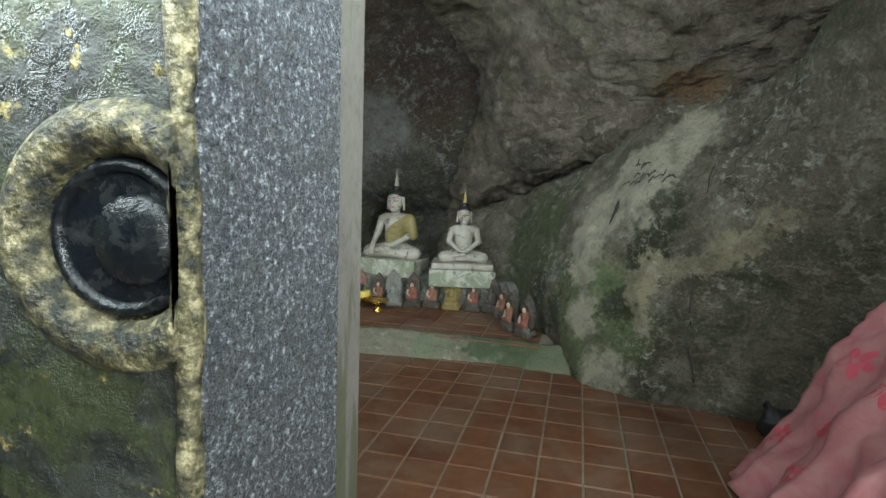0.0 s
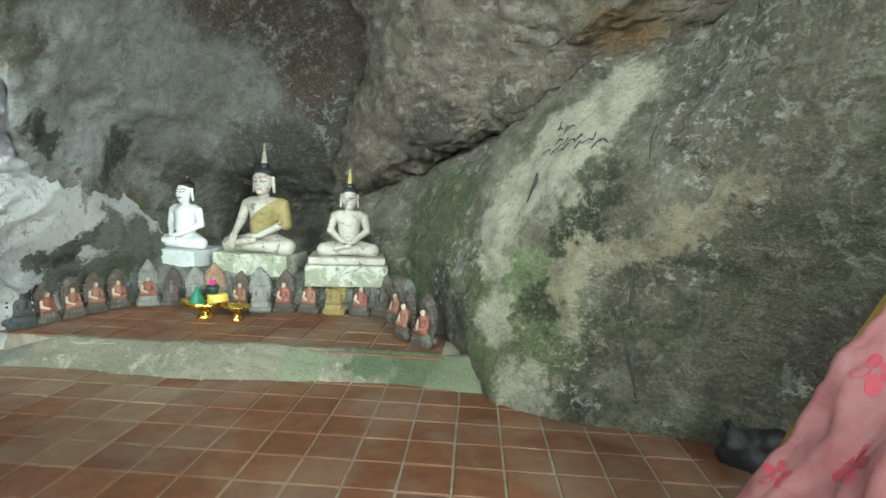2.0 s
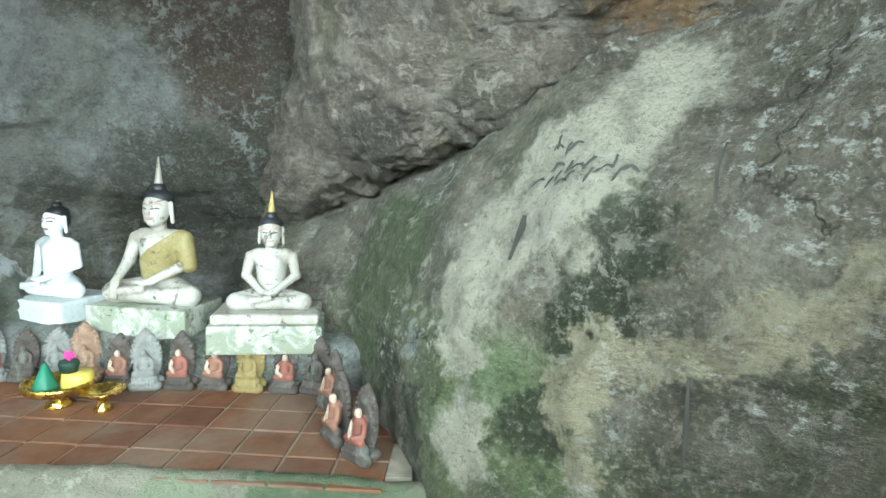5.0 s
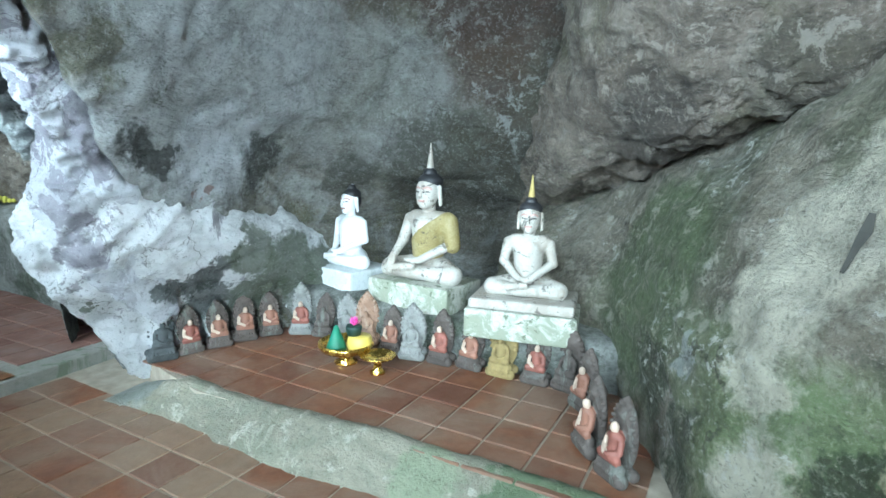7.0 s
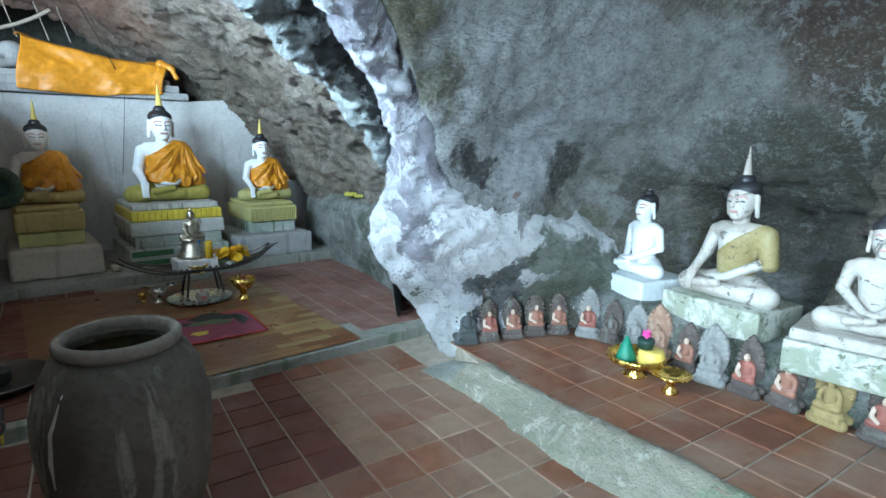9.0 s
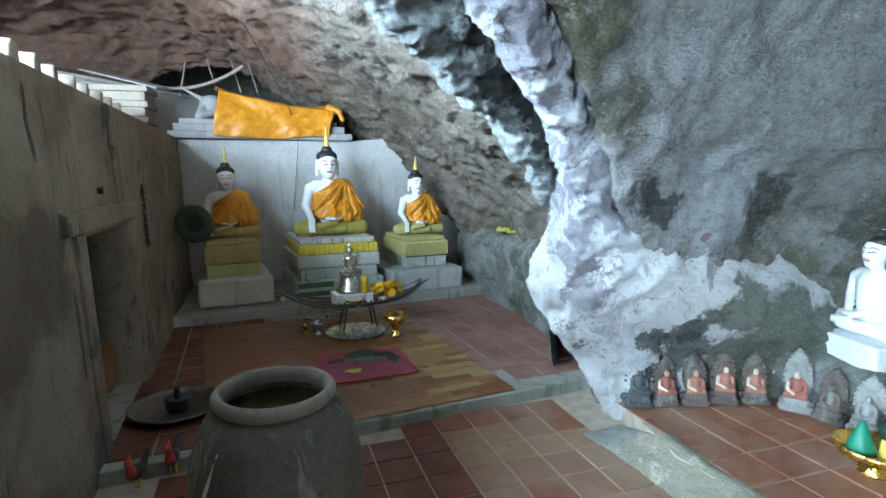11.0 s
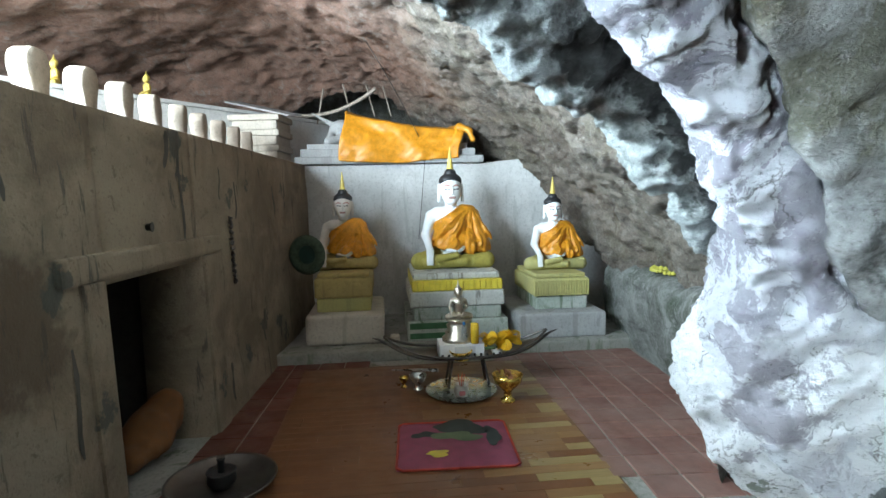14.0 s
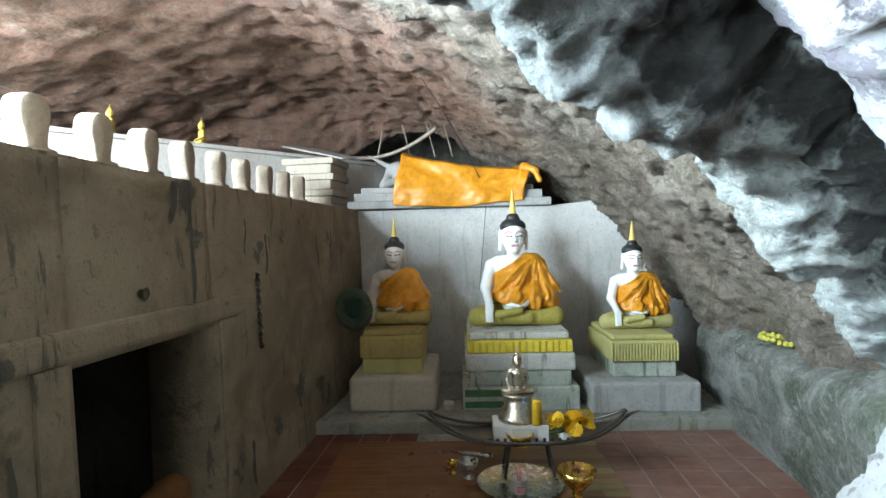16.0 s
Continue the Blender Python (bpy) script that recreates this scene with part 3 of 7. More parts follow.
TILE_PALE = tile_material("pale_worn_tile", (0.21, 0.128, 0.078), (0.25, 0.16, 0.1), (0.185, 0.1, 0.06), (0.25, 0.185, 0.13), 0.6)
CLAY_RIM = plaster_material("clay_rim", (0.26, 0.23, 0.2), (0.19, 0.165, 0.14), (0.1, 0.09, 0.07), 0.4)
CLAY_PALE = simple("pale_glaze", (0.5, 0.47, 0.42), 0.5)
DARK_WATER = simple("dark_water", (0.03, 0.028, 0.009), 0.04, vary=0.1, bump=0.02)
def plank_material(name, a, b):
    m = Mat(name, 0.35)
    c = m.mix(m.randomly(), a, b)
    c = m.mix(m.ramp(m.noise(0.12, 6, 0.6, m.stretch(6, 0.6, 1)), (0.35, 0.35), (0.65, 0.0)), c, [v * 0.6 for v in a])
    return m.done(c, m.ramp(m.noise(0.2, 4), (0.3, 0.25), (0.7, 0.5)), m.noise(0.05, 4), 0.002, 0.3)


VINYL_BROWN = plank_material("vinyl_brown", (0.15, 0.06, 0.022), (0.2, 0.085, 0.032))
VINYL_TAN = plank_material("vinyl_tan", (0.22, 0.115, 0.042), (0.28, 0.16, 0.06))
VINYL_YELLOW = plank_material("vinyl_yellow", (0.27, 0.195, 0.075), (0.34, 0.25, 0.1))
VINYL_BACK = simple("vinyl_backing", (0.16, 0.09, 0.045), 0.6)
MAGENTA = simple("magenta_cloth", (0.26, 0.065, 0.11), 0.85, vary=0.2)
RED_TRIM = simple("red_trim", (0.42, 0.05, 0.03), 0.7)
MAT_DARK = simple("dark_print", (0.04, 0.05, 0.045), 0.85)
MAT_GREEN = simple("green_print", (0.13, 0.17, 0.09), 0.85)
DARK_METAL = simple("dark_metal", (0.12, 0.11, 0.1), 0.4, 0.8)
PAPER = simple("white_paper", (0.7, 0.69, 0.68), 0.8, vary=0.06)
PAPER_GREY = simple("grey_paper", (0.5, 0.5, 0.52), 0.8, vary=0.1)
SILVER_WORN = simple("tarnished_silver", (0.5, 0.45, 0.36), 0.35, 1.0)
BLUE = simple("blue_plastic", (0.03, 0.15, 0.45), 0.4)
AMBER = simple("amber_juice", (0.5, 0.33, 0.02), 0.2)
_m = Mat("clear_plastic", 0.08)
_m.b.inputs["Transmission Weight"].default_value = 0.85
CLEAR = _m.done((0.8, 0.85, 0.88))
MARIGOLD = simple("marigold", (0.75, 0.48, 0.01), 0.7, vary=0.15, size=0.02)
LEAF = simple("leaf_green", (0.05, 0.1, 0.03), 0.6)
PORCELAIN = simple("pale_porcelain", (0.5, 0.48, 0.46), 0.35)
PINK_PAINT = simple("pink_paint", (0.55, 0.2, 0.22), 0.5)
DRY_LEAF = simple("dry_leaf", (0.2, 0.08, 0.03), 0.8)
DULL_ORANGE = simple("dull_orange_cloth", (0.15, 0.06, 0.016), 0.85, vary=0.2)
WREATH = simple("faded_wreath", (0.05, 0.075, 0.045), 0.9, vary=0.5, size=0.03, bump=1.0)
GARLAND = simple("garland_bead", (0.45, 0.42, 0.06), 0.7)
ROOT = simple("dry_root_bark", (0.4, 0.34, 0.28), 0.9)
WEATHERED_WOOD = simple("weathered_wood", (0.4, 0.38, 0.36), 0.85)
GREEN_CONE = simple("folded_leaf", (0.02, 0.16, 0.09), 0.5)
GREEN_DARK = simple("dark_green_cup", (0.015, 0.04, 0.03), 0.5)
HOT_PINK = simple("hot_pink_petal", (0.75, 0.08, 0.35), 0.6, vary=0.1)
_m = Mat("pink_floral_cloth", 0.75)
PINK_FLORAL = _m.done(_m.mix(_m.ramp(_m.noise(0.12, 5, 0.6, warp=0.5), (0.4, 0.0), (0.65, 0.8)), (0.5, 0.23, 0.24), (0.42, 0.13, 0.155)), None, _m.noise(0.05, 5), 0.01, 0.3)
ROSE_PRINT = simple("rose_print", (0.6, 0.1, 0.14), 0.75, vary=0.15)
MUSTARD = simple("mustard_paint", (0.3, 0.2, 0.05), 0.6)
BLACK_CLOTH = simple("black_cloth", (0.02, 0.02, 0.022), 0.6)
INK = simple("faded_black_paint", (0.05, 0.05, 0.045), 0.8)
DARK_STAIN = simple("dark_stain", (0.07, 0.065, 0.052), 0.85, vary=0.4)
DAMP_STREAK = simple("damp_streak", (0.05, 0.048, 0.04), 0.8, vary=0.3)

# ---- building helpers ----


def finish(ob, mesh_mats, smooth=True):
    for mm in mesh_mats if isinstance(mesh_mats, (list, tuple)) else [mesh_mats]:
        ob.data.materials.append(mm)
    if smooth:
        ob.data.shade_smooth()
    return ob


def mesh_object(name, verts, faces, mats, smooth=True, parent=None, label=""):
    me = bpy.data.meshes.new(name)
    me.from_pydata([tuple(v) for v in verts], [], [tuple(f) for f in faces])
    ob = new(name, me)
    finish(ob, mats, smooth)
    if parent:
        ob.parent = parent
    if label:
        ob["label"] = label
    return ob


def part(name, bm, material, parent=None, label="", smooth=False):
    me = bpy.data.meshes.new(name)
    bm.normal_update()
    bm.to_mesh(me)
    bm.free()
    ob = new(name, me)
    finish(ob, material, smooth)
    if parent:
        ob.parent = parent
    if label:
        ob["label"] = label
    return ob


def thing(name, m, label, category, group="", kind=""):
    ob = new(name)
    ob.matrix_world = m
    return tagged(ob, label, category, group, kind)


def box(bm, x0, x1, y0, y1, z0, z1, bevel=0.01, seg=2):
    r = bmesh.ops.create_cube(bm, size=1)
    for v in r["verts"]:
        v.co = Vector(((x0 + x1) / 2 + v.co.x * (x1 - x0), (y0 + y1) / 2 + v.co.y * (y1 - y0), (z0 + z1) / 2 + v.co.z * (z1 - z0)))
    if bevel > 0:
        es = list({e for v in r["verts"] for e in v.link_edges})
        bmesh.ops.bevel(bm, geom=es, offset=bevel, segments=seg, affect="EDGES", profile=0.6)
    return bm


def boxed(*a, **k):
    return box(bmesh.new(), *a, **k)


def lathe(profile, n=40, close=False, cap=True):
    """A turned body about z from (radius, height) pairs."""
    bm = bmesh.new()
    rings = [[bm.verts.new((r * math.cos(2 * math.pi * k / n), r * math.sin(2 * math.pi * k / n), z)) for k in range(n)] for r, z in profile]
    for a, b in zip(rings, rings[1:]):
        for k in range(n):
            bm.faces.new((a[k], a[(k + 1) % n], b[(k + 1) % n], b[k]))
    if cap:
        bm.faces.new(rings[0][::-1])
    if close:
        bm.faces.new(rings[-1])
    return bm


def tube(points, radius, n=8):
    """A round bar along points; radius a number or one for each point."""
    bm = bmesh.new()
    pts = [Vector(p) for p in points]
    rad = radius if isinstance(radius, (list, tuple)) else [radius] * len(pts)
    rings = []
    for i, p in enumerate(pts):
        d = (pts[min(i + 1, len(pts) - 1)] - pts[max(i - 1, 0)]).normalized()
        q = d.to_track_quat("Z", "Y")
        rings.append([bm.verts.new(p + q @ Vector((rad[i] * math.cos(2 * math.pi * k / n), rad[i] * math.sin(2 * math.pi * k / n), 0))) for k in range(n)])
    for a, b in zip(rings, rings[1:]):
        for k in range(n):
            bm.faces.new((a[k], a[(k + 1) % n], b[(k + 1) % n], b[k]))
    bm.faces.new(rings[0][::-1])
    bm.faces.new(rings[-1])
    return bm


def catmull(p, n):
    """A smooth curve through the rows of p (k, ..., 3), in n steps."""
    p = np.asarray(p, float)
    e = np.concatenate([2 * p[:1] - p[1:2], p, 2 * p[-1:] - p[-2:-1]])
    out = []
    for u in np.linspace(0, len(p) - 1, n):
        i = min(int(u), len(p) - 2)
        t = u - i
        a, b, c, d = e[i], e[i + 1], e[i + 2], e[i + 3]
        out.append(0.5 * (2 * b + (c - a) * t + (2 * a - 5 * b + 4 * c - d) * t * t + (3 * b - a - 3 * c + d) * t ** 3))
    return np.array(out)


BUMP_SIDE = -1


def rock(name, sections, nu, nv, material, label, rough=0.1, seed=0, strata=0.0, flip=False, bumps=(), crag=0.0):
    """A rock face lofted over sections, broken by noise at several sizes."""
    g = catmull(np.array([catmull(s, nv) for s in sections]), nu)
    du, dv = np.gradient(g, axis=0), np.gradient(g, axis=1)
    nrm = np.cross(du, dv)
    nrm /= np.linalg.norm(nrm, axis=2, keepdims=True) + 1e-9
    q = g.reshape(-1, 3)
    d = rough * (1.3 * fbm(q, 0.9, 3, seed) + 0.55 * fbm(q, 0.25, 4, seed + 9) - 0.5 * np.abs(fbm(q, 0.45, 3, seed + 20)) + 0.22 * fbm(q, 0.085, 3, seed + 50))
    if crag:
        d = d + crag * (np.abs(fbm(q, 0.3, 5, seed + 60, 0.6)) * 2 - 0.35 + 0.35 * fbm(q, 0.07, 3, seed + 70))
    if strata:
        lay = q[:, 2] * 1.0 + 0.25 * q[:, 0] + 0.5 * fbm(q, 1.2, 3, seed + 31)
        d = d + strata * (np.abs(((lay * 4.5) % 1.0) - 0.5) - 0.25 + 0.5 * fbm(q, 0.12, 3, seed + 40))
    if bumps:
        lo = np.array(bumps, float)
        near = np.full(len(q), 9.0)
        for a, b in zip(lo, lo[1:]):
            t = np.clip(((q - a) @ (b - a)) / ((b - a) @ (b - a)), 0, 1)[:, None]
            near = np.minimum(near, np.linalg.norm(q - a - t * (b - a), axis=1))
        d = d + 0.05 * np.exp(-(near / 0.06) ** 2) * (1 if flip else -1) * BUMP_SIDE
    g = g + nrm * d.reshape(nu, nv, 1)
    idx = np.arange(nu * nv).reshape(nu, nv)
    f = np.stack([idx[:-1, :-1], idx[1:, :-1], idx[1:, 1:], idx[:-1, 1:]], -1).reshape(-1, 4)
    if flip:
        f = f[:, ::-1]
    return tagged(mesh_object(name, g.reshape(-1, 3).tolist(), f.tolist(), material), label, "rock", kind="structure")


def slab(name, material, x0, x1, y0, y1, z0, z1, label, category="floor", bevel=0.0):
    return tagged(part(name, boxed(x0, x1, y0, y1, z0, z1, bevel=bevel), material), label, category, kind="structure")


# ---- cave rock ----
rock("right_rock_wall", [
    [(-0.5, 6.55, 0.05), (-0.5, 6.75, 0.5), (-0.45, 7.0, 0.85), (-0.4, 7.4, 1.15), (-0.4, 8.0, 1.3)],
    [(0.5, 5.95, 0.05), (0.42, 6.05, 0.6), (0.42, 6.4, 1.05), (0.4, 6.9, 1.4), (0.4, 7.6, 1.6)],
    [(0.78, 5.2, 0.0), (0.78, 5.15, 0.5), (0.86, 5.25, 1.0), (0.9, 5.6, 1.45), (1.0, 6.2, 1.8)],
    [(1.02, 4.36, -0.05), (0.96, 4.55, 0.5), (1.08, 4.55, 0.95), (1.4, 4.4, 1.5), (1.5, 4.9, 2.1)],
    [(1.4, 3.96, -0.05), (1.5, 4.0, 0.5), (1.6, 4.08, 1.0), (1.72, 4.12, 1.55), (1.95, 4.4, 2.2)],
    [(1.85, 3.84, -0.05), (1.8, 3.82, 0.5), (1.8, 3.9, 1.0), (2.0, 3.75, 1.6), (2.2, 3.85, 2.3)],
    [(2.35, 3.62, -0.05), (2.45, 3.4, 0.6), (2.36, 3.33, 1.2), (2.33, 3.3, 1.85), (2.25, 3.3, 2.6)],
    [(3.0, 2.6, -0.05), (2.95, 2.5, 0.7), (2.9, 2.4, 1.3), (2.75, 2.3, 2.0), (2.5, 2.2, 2.9)],
    [(3.1, 0.8, -0.05), (3.1, 0.8, 0.7), (3.0, 0.8, 1.4), (2.8, 0.8, 2.2), (2.5, 0.8, 3.1)],
], 300, 150, ROCK_RIGHT, "tall leaning grey-green rock wall with moss and pale crust", 0.07, 3, 0.03, bumps=VEIN)
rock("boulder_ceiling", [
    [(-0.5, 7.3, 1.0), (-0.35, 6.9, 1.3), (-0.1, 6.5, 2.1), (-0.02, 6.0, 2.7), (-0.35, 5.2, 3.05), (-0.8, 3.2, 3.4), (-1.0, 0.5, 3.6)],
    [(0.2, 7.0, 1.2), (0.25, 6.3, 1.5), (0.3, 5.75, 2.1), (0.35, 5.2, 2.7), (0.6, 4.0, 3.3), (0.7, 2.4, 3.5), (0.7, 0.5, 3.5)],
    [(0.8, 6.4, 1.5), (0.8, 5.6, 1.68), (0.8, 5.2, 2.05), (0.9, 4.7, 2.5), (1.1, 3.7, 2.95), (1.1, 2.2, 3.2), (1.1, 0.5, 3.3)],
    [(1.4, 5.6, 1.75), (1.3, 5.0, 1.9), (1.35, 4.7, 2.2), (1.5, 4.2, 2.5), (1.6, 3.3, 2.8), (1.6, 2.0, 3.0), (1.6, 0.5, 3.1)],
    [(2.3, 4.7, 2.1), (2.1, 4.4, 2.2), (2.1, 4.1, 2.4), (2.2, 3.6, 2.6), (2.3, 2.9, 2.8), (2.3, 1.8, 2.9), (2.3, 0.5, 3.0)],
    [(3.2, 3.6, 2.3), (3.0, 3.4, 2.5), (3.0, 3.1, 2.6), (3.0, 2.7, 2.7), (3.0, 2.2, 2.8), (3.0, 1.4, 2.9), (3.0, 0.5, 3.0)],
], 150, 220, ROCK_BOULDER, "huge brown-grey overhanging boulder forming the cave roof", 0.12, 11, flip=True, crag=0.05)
rock("recess_rock_wall", [
    [(-3.0, 5.6, -0.05), (-2.9, 5.5, 0.6), (-2.3, 5.0, 1.1), (-2.1, 4.72, 1.6), (-1.82, 4.15, 2.2), (-1.62, 3.45, 2.9), (-1.7, 2.4, 3.6), (-1.9, 0.5, 3.9)],
    [(-2.6, 5.2, -0.05), (-2.4, 5.2, 0.6), (-1.97, 4.82, 1.1), (-1.77, 4.37, 1.6), (-1.45, 3.78, 2.2), (-1.22, 3.12, 2.9), (-1.3, 2.2, 3.6), (-1.5, 0.5, 3.8)],
    [(-1.9, 6.1, -0.05), (-1.9, 6.25, 0.5), (-1.95, 6.3, 0.9), (-1.85, 5.6, 1.65), (-1.5, 4.9, 2.2), (-1.25, 4.1, 2.9), (-1.1, 2.7, 3.7), (-1.2, 0.5, 3.9)],
    [(-1.3, 6.6, -0.05), (-1.3, 6.9, 0.5), (-1.3, 7.1, 0.95), (-1.3, 6.5, 1.5), (-1.25, 6.1, 2.2), (-1.0, 5.1, 3.0), (-0.8, 3.0, 3.9), (-0.8, 0.5, 4.0)],
    [(-0.5, 6.7, -0.05), (-0.5, 7.1, 0.5), (-0.5, 7.35, 1.0), (-0.5, 6.85, 1.4), (-0.55, 6.4, 2.2), (-0.3, 5.6, 3.1), (0.0, 3.2, 4.0), (0.0, 0.5, 4.1)],
    [(0.5, 7.2, -0.05), (0.5, 7.4, 0.5), (0.5, 7.5, 1.0), (0.5, 7.1, 1.4), (0.5, 6.7, 2.2), (0.6, 5.8, 3.2), (0.9, 3.4, 4.1), (0.9, 0.5, 4.1)],
], 170, 260, ROCK_RECESS, "hollow grey-green cave wall behind white seated statues", 0.09, 23, crag=0.03)
rock("white_rock_foot", [
    [(-3.9, 6.0, -0.05), (-3.7, 5.9, 0.4), (-3.4, 5.7, 0.9), (-3.2, 5.5, 1.25), (-3.0, 5.4, 1.5)],
    [(-2.95, 5.25, -0.05), (-2.95, 4.9, 0.45), (-2.85, 4.55, 0.95), (-2.6, 4.5, 1.3), (-2.4, 4.5, 1.6)],
    [(-2.5, 4.98, -0.05), (-2.5, 4.66, 0.45), (-2.4, 4.28, 0.95), (-2.25, 4.28, 1.25), (-2.1, 4.4, 1.5)],
    [(-2.37, 5.06, -0.05), (-2.3, 4.88, 0.45), (-2.1, 4.46, 0.95), (-2.0, 4.44, 1.25), (-1.98, 4.6, 1.5)],
    [(-2.32, 5.4, -0.05), (-2.25, 5.32, 0.45), (-1.96, 4.85, 0.95), (-1.9, 4.85, 1.2), (-2.0, 5.1, 1.38)],
    [(-2.16, 5.8, -0.05), (-2.12, 5.8, 0.4), (-1.9, 5.6, 0.78), (-1.9, 5.75, 0.95), (-2.05, 6.1, 1.05)],
    [(-1.95, 6.1, -0.05), (-1.9, 6.1, 0.35), (-1.82, 6.15, 0.58), (-1.85, 6.35, 0.7), (-1.95, 6.7, 0.8)],
    [(-1.6, 6.3, -0.05), (-1.6, 6.32, 0.3), (-1.55, 6.45, 0.42), (-1.6, 6.7, 0.5), (-1.6, 7.0, 0.6)],
], 220, 120, ROCK_WHITE, "white limestone rock foot with grey and dark stains", 0.05, 31, crag=0.055)


def blunt(v):
    return math.copysign(abs(v) ** 0.6, v)


def rib_sections(rows):
    """Rings of a leaning rib: rows are (x, y, z, half width, half depth)."""
    out = []
    for i, (x, y, z, w, d) in enumerate(rows):
        a, b = rows[max(i - 1, 0)], rows[min(i + 1, len(rows) - 1)]
        along = Vector((b[0] - a[0], b[1] - a[1], b[2] - a[2])).normalized()
        across = Vector((-0.77, 0.64, 0.05)).cross(along).normalized()
        deep = along.cross(across)
        deep = deep if deep.y > 0 else -deep
        c = Vector((x, y, z)) + deep * (d - 0.06)
        out.append([tuple(c + across * (w * blunt(math.cos(q))) + deep * (d * blunt(math.sin(q)))) for q in (math.pi * 2 * k / 16 for k in range(17))])
    return out


rock("pale_rock_rib", rib_sections([(-2.2, 5.0, 0.5, 0.12, 0.2), (-2.12, 4.66, 0.9, 0.28, 0.25), (-2.02, 4.42, 1.28, 0.28, 0.3), (-1.96, 4.34, 1.5, 0.17, 0.3), (-1.82, 4.12, 1.82, 0.11, 0.3), (-1.7, 3.89, 2.05, 0.1, 0.3),
                                    (-1.54, 3.58, 2.29, 0.11, 0.3), (-1.47, 3.25, 2.62, 0.13, 0.3), (-1.45, 2.95, 3.0, 0.2, 0.3), (-1.5, 2.6, 3.6, 0.25, 0.3)]),
     260, 140, ROCK_RIB, "narrow slanting pale limestone rib rising to the roof", 0.05, 37, 0.012, crag=0.06)
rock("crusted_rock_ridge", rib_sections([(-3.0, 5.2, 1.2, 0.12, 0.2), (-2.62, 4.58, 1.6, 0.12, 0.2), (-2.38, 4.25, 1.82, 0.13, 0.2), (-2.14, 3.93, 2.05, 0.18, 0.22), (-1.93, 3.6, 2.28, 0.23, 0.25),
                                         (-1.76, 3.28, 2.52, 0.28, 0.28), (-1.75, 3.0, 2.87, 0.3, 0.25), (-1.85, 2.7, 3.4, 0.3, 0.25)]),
     220, 110, ROCK_RIDGE, "pale crusted rock ridge with the cleft's shade and damp painted along it", 0.08, 41, 0.03, crag=0.09)
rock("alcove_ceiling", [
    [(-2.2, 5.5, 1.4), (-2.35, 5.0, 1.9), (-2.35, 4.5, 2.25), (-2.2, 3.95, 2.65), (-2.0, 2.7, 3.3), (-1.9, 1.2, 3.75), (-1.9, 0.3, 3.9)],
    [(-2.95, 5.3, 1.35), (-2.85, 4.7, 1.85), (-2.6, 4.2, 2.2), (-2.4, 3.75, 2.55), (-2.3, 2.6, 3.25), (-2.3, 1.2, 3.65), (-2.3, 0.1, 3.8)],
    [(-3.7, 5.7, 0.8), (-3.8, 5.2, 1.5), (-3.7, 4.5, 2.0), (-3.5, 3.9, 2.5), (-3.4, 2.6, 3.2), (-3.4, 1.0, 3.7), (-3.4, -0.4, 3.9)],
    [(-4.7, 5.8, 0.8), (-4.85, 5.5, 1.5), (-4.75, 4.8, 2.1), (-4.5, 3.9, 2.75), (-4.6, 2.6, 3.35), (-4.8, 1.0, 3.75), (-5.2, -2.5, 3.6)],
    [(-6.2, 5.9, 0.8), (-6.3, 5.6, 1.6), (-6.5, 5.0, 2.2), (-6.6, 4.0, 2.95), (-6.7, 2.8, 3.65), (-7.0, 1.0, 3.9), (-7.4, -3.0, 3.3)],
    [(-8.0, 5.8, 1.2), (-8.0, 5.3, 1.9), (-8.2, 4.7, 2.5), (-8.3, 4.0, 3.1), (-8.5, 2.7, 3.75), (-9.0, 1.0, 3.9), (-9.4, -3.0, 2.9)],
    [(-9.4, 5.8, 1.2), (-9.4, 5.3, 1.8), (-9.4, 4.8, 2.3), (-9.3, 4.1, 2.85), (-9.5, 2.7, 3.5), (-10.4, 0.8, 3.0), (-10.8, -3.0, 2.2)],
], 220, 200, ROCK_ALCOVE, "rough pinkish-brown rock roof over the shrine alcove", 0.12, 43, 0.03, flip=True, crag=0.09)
rock("mossy_rock_ledge", [
    [(-6.9, 5.9, 0.05), (-6.9, 5.85, 0.4), (-6.9, 5.9, 0.82), (-6.9, 6.1, 0.95), (-6.9, 6.6, 0.98)],
    [(-6.0, 5.78, 0.05), (-6.0, 5.7, 0.4), (-6.0, 5.72, 0.86), (-6.0, 5.95, 0.98), (-6.0, 6.5, 1.0)],
    [(-4.9, 5.66, 0.05), (-4.9, 5.57, 0.4), (-4.85, 5.54, 0.9), (-4.85, 5.8, 1.02), (-4.9, 6.4, 1.05)],
    [(-3.9, 5.42, 0.05), (-3.9, 5.34, 0.4), (-3.85, 5.28, 0.98), (-3.8, 5.5, 1.12), (-3.8, 6.2, 1.15)],
    [(-3.25, 5.05, 0.05), (-3.2, 4.97, 0.4), (-3.1, 4.92, 1.05), (-3.0, 5.08, 1.2), (-3.0, 5.6, 1.25)],
], 140, 60, ROCK_LEDGE, "mossy grey rock ledge beside the shrine floor", 0.08, 57)

